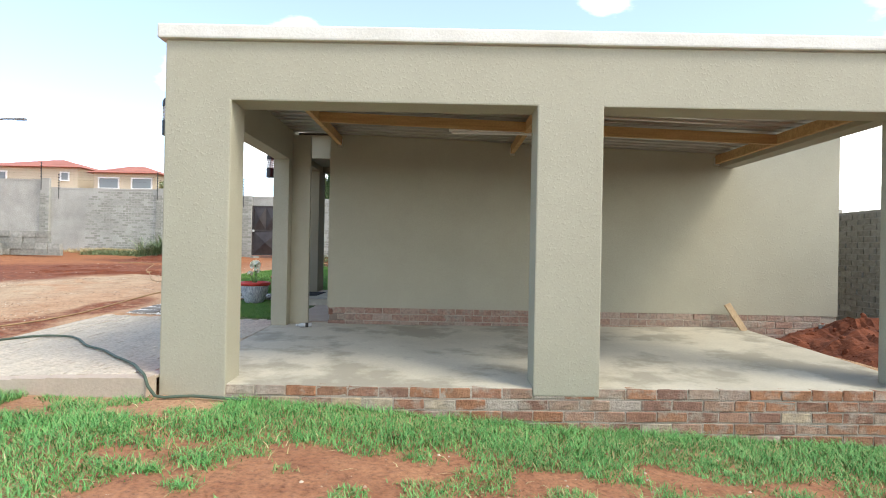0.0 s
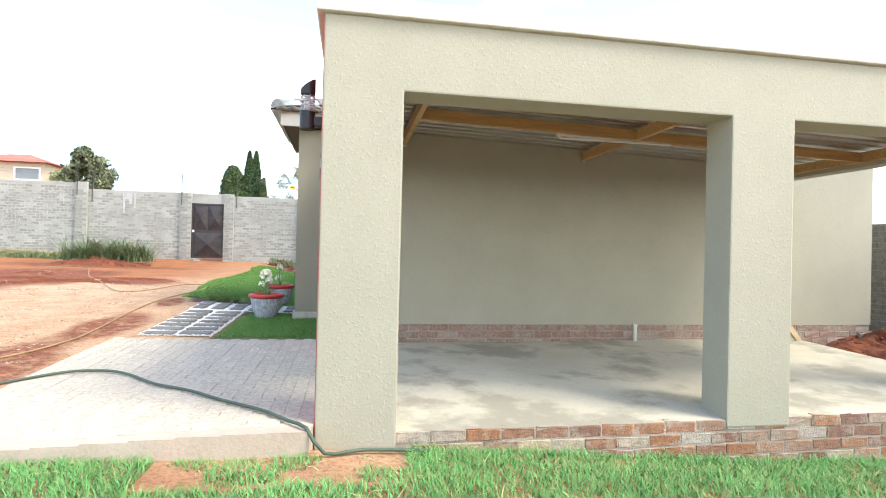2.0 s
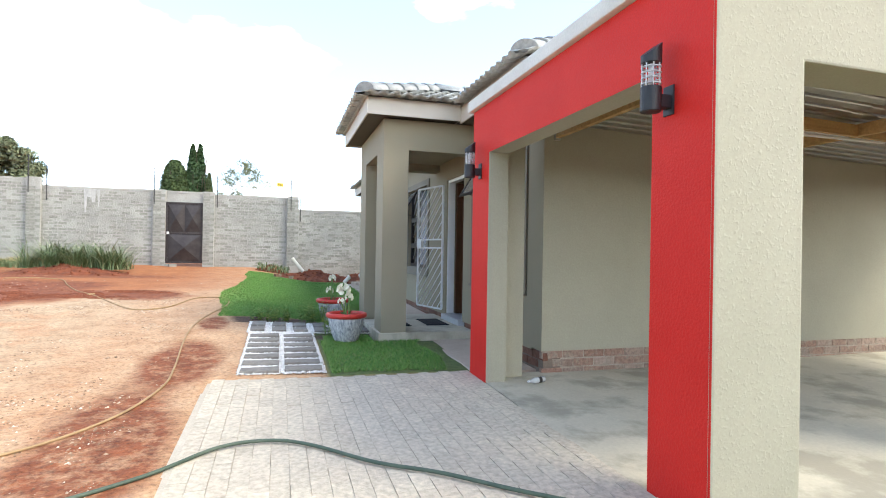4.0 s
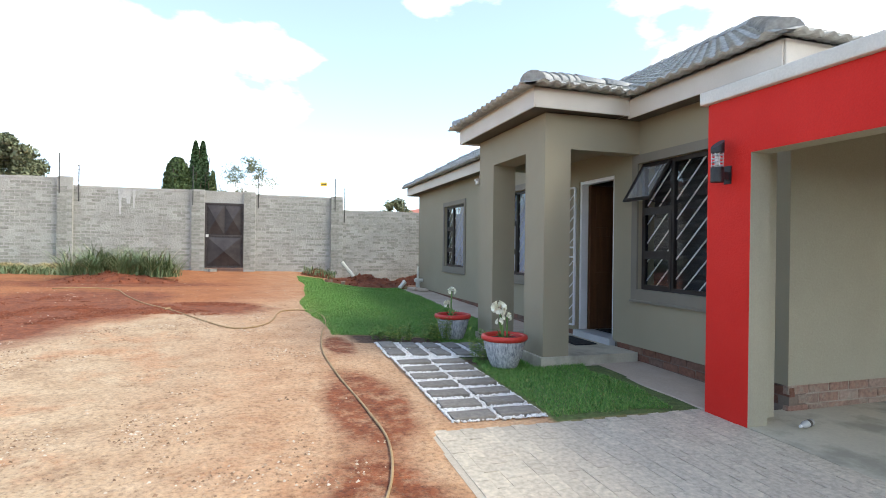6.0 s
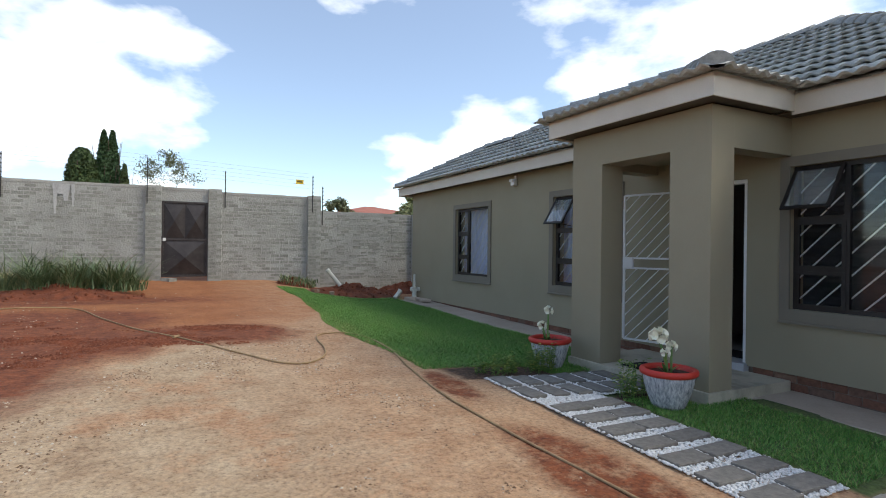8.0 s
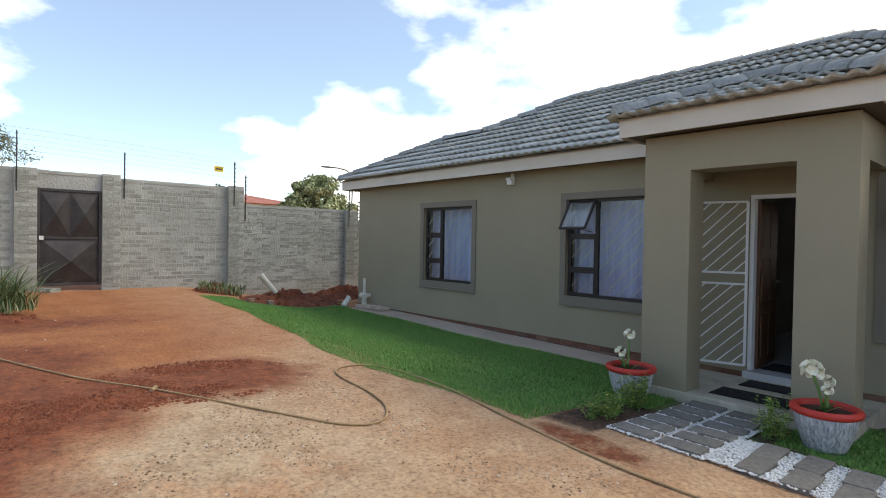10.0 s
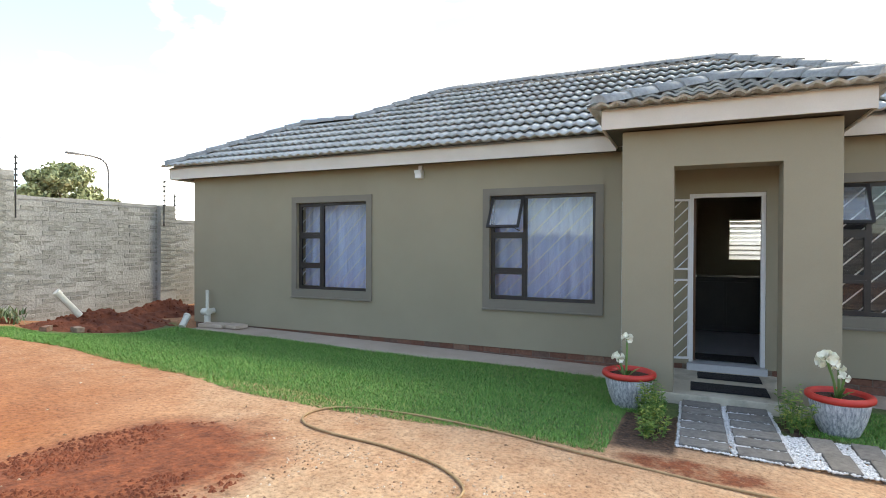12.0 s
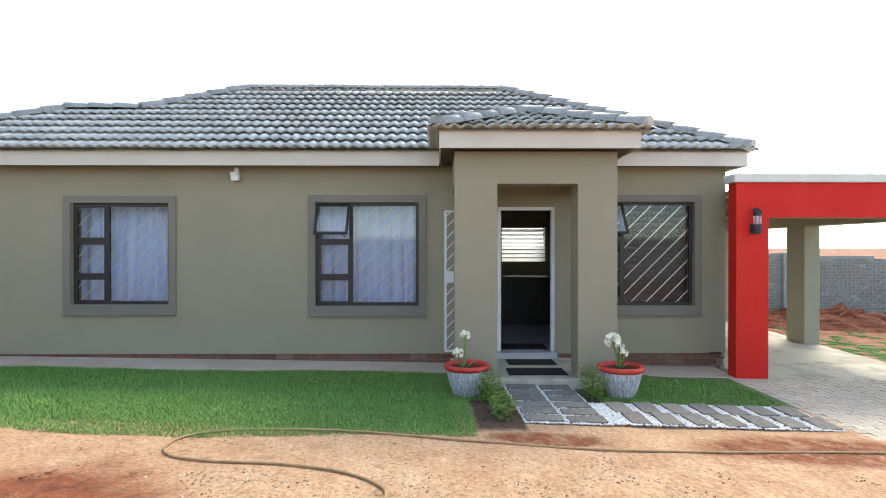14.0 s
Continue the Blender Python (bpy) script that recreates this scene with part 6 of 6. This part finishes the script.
def bush(cx, cy, rx, ry, h, stems, seed, label):
    """Loose bush: upright leaning stems that carry small pointed leaves."""
    r = random.Random(seed)
    plant = thing("shrub", label, "plant", "low bushes by the porch", at=(cx, cy, gz(cx, cy)))
    V, F = [], []
    for k in range(stems):
        a, d = r.uniform(0, 6.28), math.sqrt(r.random())
        x, y = rx * d * math.cos(a) * 0.8, ry * d * math.sin(a) * 0.8
        hh = h * r.uniform(0.5, 1.1)
        top = Vector((x + r.uniform(-0.08, 0.08), y + r.uniform(-0.06, 0.06), hh))
        base = Vector((x, y, -0.02 + gz(cx + x, cy + y) - gz(cx, cy)))
        bm = bmesh.new()
        add_bar(bm, base, top, 0.003, 5, 0.0012)
        part("stem", bm, M_STALK, plant)
        for q in range(16):
            p = base.lerp(top, 0.2 + 0.8 * q / 15)
            b = r.uniform(0, 6.28)
            out = Vector((math.cos(b), math.sin(b), r.uniform(0.0, 0.9))).normalized()
            side = out.cross(Vector((0, 0, 1))).normalized()
            L = r.uniform(0.03, 0.062)
            n0 = len(V)
            V += [tuple(p), tuple(p + out * L * 0.5 + side * L * 0.24), tuple(p + out * L - Vector((0, 0, L * 0.25))), tuple(p + out * L * 0.5 - side * L * 0.24)]
            F += [(n0, n0 + 1, n0 + 2), (n0, n0 + 2, n0 + 3)]
    tagged(from_arrays("leaves", V, F, M_BUSH, plant), kind="stuff")


bush(-3.36, 10.22, 0.24, 0.13, 0.30, 34, 1, "low leafy green bush beside the path")
bush(-3.95, 10.2, 0.34, 0.13, 0.19, 34, 2, "low yellow-green ground cover at the path edge")
bush(-3.12, 9.10, 0.19, 0.11, 0.33, 22, 3, "small leafy green bush between path and pot")
leafy_plant(-4.0, 19.55, 0.5, 0.35, 0.35, 300, 4, M_BEDLEAF, "weedy tuft at the foot of the wall", "weeds")
for k in range(20):
    r = random.Random(200 + k)
    cx, cy = -9.45 + 1.75 * (k / 19) + r.uniform(-0.2, 0.2), 17.6 + r.uniform(-0.45, 0.5)
    m = r.randint(90, 220)
    q = np.random.RandomState(300 + k)
    wide = r.uniform(0.07, 0.15)
    x, y = cx + q.normal(0, wide, m), cy + q.normal(0, wide, m)
    sp = np.stack([x, y, ground_level(x, y) + 0.10, np.full(m, r.uniform(0.6, 1.15)) * q.uniform(0.55, 1.3, m)], -1)
    tagged(blades("strap_leaf_plant", sp, M_BEDLEAF, "clump of long strap-like green leaves in the bed", "plant", 0.32, 0.78, 0.0075, 1.0, 3, kind=""), group="clumps in the planting bed")


# dry weeds along the foot of the boundary wall
q = np.random.RandomState(77)
m = 9000
x, y = q.uniform(-17.0, -10.0, m), 19.2 + 1.05 * np.sqrt(q.rand(m))
ok = value_noise(x + 60, y, 1.3, 17) > 0.42
x, y = x[ok], y[ok]
blades("dry_weeds", np.stack([x, y, ground_level(x, y), np.ones(len(x))], -1), M_STRAW, "dry yellow weeds along the foot of the wall", "weeds", 0.08, 0.28, 0.008, 1.2, 2)
m = 2500
x, y = q.uniform(-12.5, -9.6, m), 18.4 + 1.6 * q.rand(m)
blades("weeds", np.stack([x, y, ground_level(x, y), np.ones(m)], -1), M_BEDLEAF, "green weeds between the bed and the wall", "weeds", 0.08, 0.25, 0.009, 1.2, 2)


# loose stones and straw on the earth
def scatter(name, count, region, smin, smax, mat, label, seed, where=None):
    r = np.random.RandomState(seed)
    base = [(0, 0, 0.7), (1, 0, 0), (0, 0.8, 0), (-1, 0.1, 0), (0.1, -0.8, 0)]
    bf = [(0, 1, 2), (0, 2, 3), (0, 3, 4), (0, 4, 1)]
    verts, faces = [], []
    x0, x1, y0, y1 = region
    xs, ys_ = r.uniform(x0, x1, count), r.uniform(y0, y1, count)
    ok = 0.35 * value_noise(xs + 40, ys_ + 40, 0.7, seed) + 0.6 * value_noise(xs + 40, ys_ + 40, 2.3, seed + 1) + 0.45 * value_noise(xs + 40, ys_ + 40, 6.1, seed + 2) + r.uniform(-0.08, 0.08, count) > 0.80
    xs, ys_ = xs[ok], ys_[ok]
    zs = ground_level(xs, ys_)
    for x, y, z in zip(xs, ys_, zs):
        if where and not where(x, y):
            continue
        s = smin + (smax - smin) * r.rand() ** 3
        a = r.uniform(0, 6.28)
        ca, sa = math.cos(a), math.sin(a)
        b = len(verts)
        for px, py, pz in base:
            verts.append((x + s * (px * ca - py * sa), y + s * (px * sa + py * ca), z + s * pz - 0.002))
        faces += [tuple(b + i for i in f) for f in bf]
    tagged(from_arrays(name, verts, faces, mat), label, "stones", kind="stuff")


scatter("gravel", 100000, (-11.0, -4.65, 4.2, 12.8), 0.004, 0.017, M_ROCK, "fine gravel scattered over the sandy drive", 21, lambda a, b: b < a + 18.7)
scatter("loose_stones", 5000, (-10.5, -4.75, 4.2, 19.5), 0.005, 0.02, M_ROCK, "loose small stones on the earth", 31)
scatter("soil_clods", 60000, (-9.8, -5.4, 10.8, 14.4), 0.005, 0.028, M_REDSOIL, "crumbly clods of dark red soil", 51,
        lambda a, b: ((a + 6.6) / 1.1) ** 2 + ((b - 12.95) / 0.72) ** 2 < 1 or ((a + 8.2) / 1.2) ** 2 + ((b - 12.7) / 1.25) ** 2 < 1 or ((a + 8.9) / 0.9) ** 2 + ((b - 13.6) / 0.8) ** 2 < 1)
scatter("clods", 2600, (-2.5, 4.5, 0.2, 3.7), 0.005, 0.022, M_ROCK, "small clods and stones in the bare lawn", 41)

# ---- hoses ----
g1 = [(-1.35, 3.80), (-1.75, 3.78), (-1.98, 3.70), (-2.09, 3.76), (-2.20, 3.90), (-2.40, 4.15), (-2.72, 4.45), (-3.0, 4.74), (-3.31, 4.98), (-3.62, 5.32), (-3.85, 5.46), (-4.15, 5.42), (-4.5, 5.12), (-5.0, 4.8), (-5.8, 4.5), (-6.6, 4.9)]


def hose_z(x, y):
    if -4.42 < x < -2.05 and y > 3.74:
        return float(yard(x, y)) + 0.020
    return gz(x, y) + 0.013


tagged(tube("garden_hose", [(a, b, hose_z(a, b) + (0.015 if k < 3 else 0)) for k, (a, b) in enumerate(g1)], 0.0115, M_HOSEG), "green garden hose lying across the paved apron", "hose")
g2 = [(-6.9, 5.4), (-6.0, 5.2), (-5.3, 5.55), (-4.9, 6.1), (-4.72, 6.8), (-4.74, 7.5), (-4.84, 8.6), (-4.88, 9.6), (-4.80, 10.5), (-4.66, 11.4), (-4.66, 12.1), (-4.80, 12.6), (-5.05, 12.72),
      (-5.24, 12.6), (-5.33, 12.25), (-5.37, 11.8), (-5.48, 11.35), (-5.72, 11.08), (-6.0, 11.2), (-6.35, 11.75), (-6.9, 12.7), (-7.4, 13.5), (-7.9, 14.6), (-8.3, 15.5), (-8.9, 15.7), (-9.4, 15.65)]
tagged(tube("garden_hose", [(a, b, gz(a, b) + 0.011) for a, b in g2], 0.0092, M_HOSEB), "dusty brown garden hose looping over the earth", "hose")
# a hose joint and a second length of cable by the bed
jt = thing("hose_joint", "small brass-coloured hose connector on the hose", "hose joint", at=(-6.95, 12.78, gz(-6.95, 12.78) + 0.014))
bm = bmesh.new()
add_bar(bm, (-0.03, -0.05, 0), (0.03, 0.05, 0), 0.018, 8)
part("sleeve", bm, M_HOSEB, jt)


# ---- rubble and blocks in the yard ----
def block_stack(cx, cy, nx_, nz, seed):
    r = random.Random(seed)
    for k in range(nz):
        for i in range(nx_ - (k // 2)):
            ob = new("cement_block", BLK2)
            ob.matrix_world = pose(cx + i * 0.40 + r.uniform(-0.02, 0.02), cy + r.uniform(-0.03, 0.03), gz(cx, cy) + 0.095 + k * 0.19, 0, 0, r.uniform(-3, 3))
            tagged(ob, "grey cement building block in a stack", "block", "stacked building blocks")


bm = box(-0.195, 0.195, -0.07, 0.07, -0.095, 0.095, 0.006)
BLK2 = mesh_of("cement_block", bm)
BLK2.materials.append(M_BLOCK)
block_stack(-14.2, 17.0, 6, 4, 1)
block_stack(-15.0, 16.6, 4, 5, 2)
for k, (x, y) in enumerate(((-7.05, 20.1), (-6.9, 20.02), (-14.0, 18.0), (-13.6, 17.4), (4.9, 6.6), (5.3, 6.7), (-3.9, 18.35), (-3.55, 18.2))):
    ob = new("loose_brick", brick_mesh("loose_brick", 0.22, 0.10, 0.075, 90 + k, M_BLOCK if k < 6 else M_BRICK))
    ob.matrix_world = pose(x, y, gz(x, y) + (0.25 if x > 4 else 0.0), 0, 0, 37 * k)
    tagged(ob, "single rough brick lying on the earth", "brick", "loose bricks")


# ---- distance: neighbours, trees, street lamps ----
def far_house(at, w, d, h, rh, rz, label, wins):
    hs = thing("neighbour_house", label, "house", "neighbouring houses", at=at, rz=rz)
    part("wall", box(0, w, 0, d, -1.0, h), M_FARWALL, hs)
    bm = bmesh.new()
    o = 0.5
    b = [bm.verts.new(p) for p in ((-o, -o, h), (w + o, -o, h), (w + o, d + o, h), (-o, d + o, h))]
    m = min(w, d) / 2
    t = [bm.verts.new(p) for p in ((m, d / 2, h + rh), (w - m, d / 2, h + rh))]
    for f in ((b[0], b[1], t[1], t[0]), (b[1], b[2], t[1]), (b[2], b[3], t[0], t[1]), (b[3], b[0], t[0])):
        bm.faces.new(f)
    bm.faces.new(b[::-1])
    part("roof", bm, M_FARROOF, hs)
    for x0, x1, z0, z1 in wins:
        wd = part("window", wall_mesh("window", "y", -0.10, 0.02, x0, x1, z0, z1, [(x0 + 0.1, x1 - 0.1, z0 + 0.1, z1 - 0.1)]), M_WHITE, hs)
        part("pane", box(x0 + 0.05, x1 - 0.05, -0.02, -0.01, z0 + 0.05, z1 - 0.05), M_FARPANE, wd)


far_house((-39.7, 46, 1.5), 8.6, 8, 6.35, 1.25, 0, "cream neighbour house with pale red tiled hip roof", ((7.1, 7.9, 5.2, 6.0), (1.4, 2.6, 5.0, 6.0)))
far_house((-29.75, 46, 1.5), 5.25, 3.8, 5.95, 0.85, 0, "cream neighbour house with dark red hip roof", ((0.4, 2.2, 4.6, 5.6), (3.2, 5.0, 4.6, 5.6)))
far_house((7.5, 56, 1.2), 9, 8, 4.0, 1.0, 0, "cream neighbour house with red roof beyond the wall", ((1.4, 3.2, 2.9, 3.8), (5.6, 7.4, 2.9, 3.8)))
far_house((22, -38, 0.4), 14, 8, 2.6, 1.8, 90, "low neighbour house with red roof beyond the wall", ((2.2, 5.0, 1.6, 2.4), (9.0, 11.8, 1.6, 2.4)))


def tree(at, height, crown, trunk_r, seed, mat, count, leaf, label, shape="round", low=0.3):
    r = np.random.RandomState(seed)
    tr = thing("tree", label, "tree", "trees beyond the wall", at=at)
    bm = bmesh.new()
    add_bar(bm, (0, 0, -1.0), (0.1, 0, height * 0.55), trunk_r, 8, trunk_r * 0.5)
    ends = []
    for k in range(9):
        a = 2 * math.pi * k / 9 + r.uniform(-0.3, 0.3)
        b = Vector((math.cos(a) * crown * r.uniform(0.4, 0.75), math.sin(a) * crown * r.uniform(0.4, 0.75), height * r.uniform(0.55, 0.9)))
        add_bar(bm, (0.05, 0, height * r.uniform(0.25, 0.5)), b, trunk_r * 0.35, 6, trunk_r * 0.1)
        ends.append(b)
    part("trunk", bm, M_BARK, tr)
    V, F = [], []
    blobs = []
    if shape == "round":
        for k in range(60):
            a, c = r.uniform(0, 6.28), r.uniform(-1, 1)
            q = math.sqrt(1 - c * c) * r.uniform(0.3, 0.85)
            blobs.append((crown * q * math.cos(a), crown * q * math.sin(a), height * (low + (1 - low) * (0.5 + 0.45 * c)), crown * r.uniform(0.22, 0.42)))
    elif shape == "open":
        for k in range(70):
            a, c = r.uniform(0, 6.28), r.uniform(-1, 1)
            q = math.sqrt(1 - c * c) * r.uniform(0.3, 1.0)
            blobs.append((crown * q * math.cos(a), crown * q * math.sin(a), height * (low + (1 - low) * (0.5 + 0.48 * c)), crown * r.uniform(0.12, 0.28)))
    else:
        for k in range(170):
            t = (k + 0.5) / 170
            if shape == "cone":
                w = crown * (1 - t) ** 0.7 * min(1.0, 0.55 + 2 * t)
            else:
                w = crown * math.sqrt(max(0.02, 1 - max(0.0, (t - 0.35) / 0.65) ** 2.2))
            a = k * 2.399
            blobs.append((w * 0.72 * math.cos(a), w * 0.72 * math.sin(a), height * (0.04 + 0.93 * t), w * 0.28 + 0.05))
    for k in range(count):
        bx, by, bz, br = blobs[r.randint(len(blobs))]
        d = r.normal(0, 1, 3)
        d /= np.linalg.norm(d)
        p = np.array((bx, by, bz)) + d * br * r.uniform(0.55, 1.05) * np.array((1, 1, 0.85 if shape in ("round", "open") else 1.4))
        u = r.normal(0, 1, 3)
        u /= np.linalg.norm(u)
        v = np.cross(u, d + 0.3)
        v /= np.linalg.norm(v) + 1e-6
        s = leaf * r.uniform(0.6, 1.3)
        b = len(V)
        V += [tuple(p - u * s), tuple(p + v * s * 0.5), tuple(p + u * s), tuple(p - v * s * 0.5)]
        F.append((b, b + 1, b + 2, b + 3))
    from_arrays("crown", V, F, mat, tr)


tree((-20.5, 44, 1.5), 7.0, 1.9, 0.22, 1, M_TREE3, 13000, 0.14, "broad olive-green tree with a loose crown")
tree((-23.0, 46, 1.5), 5.4, 1.5, 0.16, 2, M_TREE2, 2200, 0.2, "thin grey-green tree beyond the wall", "open")
tree((-12.8, 55, 1.2), 8.2, 1.4, 0.2, 3, M_CLIPPED, 20000, 0.13, "dense clipped round green bush tree", "dome")
tree((-11.45, 55.5, 1.2), 9.9, 1.2, 0.16, 4, M_CYPRESS, 14000, 0.13, "tall dark cypress with pointed top", "cone")
tree((-10.9, 55.9, 1.2), 10.0, 1.25, 0.16, 12, M_CYPRESS, 14000, 0.13, "tall dark cypress with pointed top", "cone")
tree((-10.0, 55, 1.2), 7.2, 0.9, 0.1, 5, M_TREE, 5000, 0.12, "small dark conifer beyond the wall", "cone")
tree((-7.1, 55, 1.2), 8.3, 2.5, 0.10, 6, M_TREE3, 4800, 0.085, "thin open tree with sparse leaves", "open", 0.42)
tree((10.5, 42, 1.0), 5.4, 2.75, 0.2, 7, M_TREE2, 20000, 0.14, "wide grey-green willow-like tree beyond the wall", "open", 0.0)
tree((8.6, 42, 1.0), 4.4, 1.2, 0.12, 9, M_TREE2, 2400, 0.14, "low grey-green bush above the wall", "round", 0.0)
tree((3.6, 42, 1.0), 4.1, 1.6, 0.12, 14, M_TREE3, 5000, 0.11, "low olive bush showing over the wall", "open", 0.0)


def street_lamp(at, h, rz):
    sl = thing("street_lamp", "grey steel street lamp with curved arm", "street lamp", "street lamps", at=at, rz=rz)
    tube("pole", [(0, 0, -1), (0, 0, h * 0.5), (0, 0, h * 0.86), (-0.35, 0, h * 0.97), (-1.1, 0, h), (-2.0, 0, h + 0.02)], 0.06, M_POLE, sl)
    part("lamp_head", box(-2.7, -2.0, -0.12, 0.12, h - 0.06, h + 0.08, 0.03), M_POLE, sl)


street_lamp((15.0, 45, 1.0), 6.6, 0)
street_lamp((-30.6, 36, 1.0), 8.6, 180)


# ---- small pieces last: wall bricks, paving ----
lay_boundary()


def lay_pavers():
    """Running-bond pavers with their length along y; the nearest three hundred are single pieces."""
    ms = []
    for k in range(4):
        r = random.Random(500 + k)
        bm = box(-0.0495, 0.0495, -0.0994, 0.0994, -0.03, 0.0, 0.0018)
        for v in bm.verts:
            v.co += Vector([r.uniform(-0.0015, 0.0015) for _ in range(3)])
        me = mesh_of("paver", bm)
        me.materials.append(M_PAVER)
        ms.append(me)
    n = 0
    verts, faces = [], []
    cols_ = int((APX1 - APX0) / 0.1)
    for i in range(cols_):
        x = APX1 - 0.05 - i * 0.1005
        y = APY0 + (0.05 if i % 2 else 0.15) - 0.1
        while y < APY1 - 0.02:
            y0, y1 = max(y - 0.0988, APY0), min(y + 0.0988, APY1)
            z = float(yard(x, y)) + rnd.uniform(-0.0015, 0.002)
            if n < 300 and y1 - y0 > 0.19:
                ob = new("paver", rnd.choice(ms))
                ob.parent = apron
                ob.matrix_basis = Matrix.LocRotScale((x, y, z), Euler((radians(2.0) + rnd.uniform(-0.006, 0.006), rnd.uniform(-0.01, 0.01), rnd.uniform(-0.006, 0.006))), None)
                n += 1
            elif y1 - y0 > 0.03:
                b = len(verts)
                tl = rnd.uniform(-0.0015, 0.0015)
                for dx in (-0.0496, 0.0496):
                    for yy in (y0, y1):
                        zz = z + (yy - y) * 0.036
                        verts.append((x + dx * 0.98, yy + (0.002 if yy == y0 else -0.002), zz + tl * (1 if dx > 0 else -1)))
                        verts.append((x + dx, yy, zz - 0.02))
                faces += [(b, b + 4, b + 6, b + 2), (b, b + 2, b + 3, b + 1), (b + 4, b + 5, b + 7, b + 6), (b, b + 1, b + 5, b + 4), (b + 2, b + 6, b + 7, b + 3)]
            y += 0.2005
    if verts:
        tagged(from_arrays("pavers", verts, faces, M_PAVERS, apron), kind="stuff")


lay_pavers()
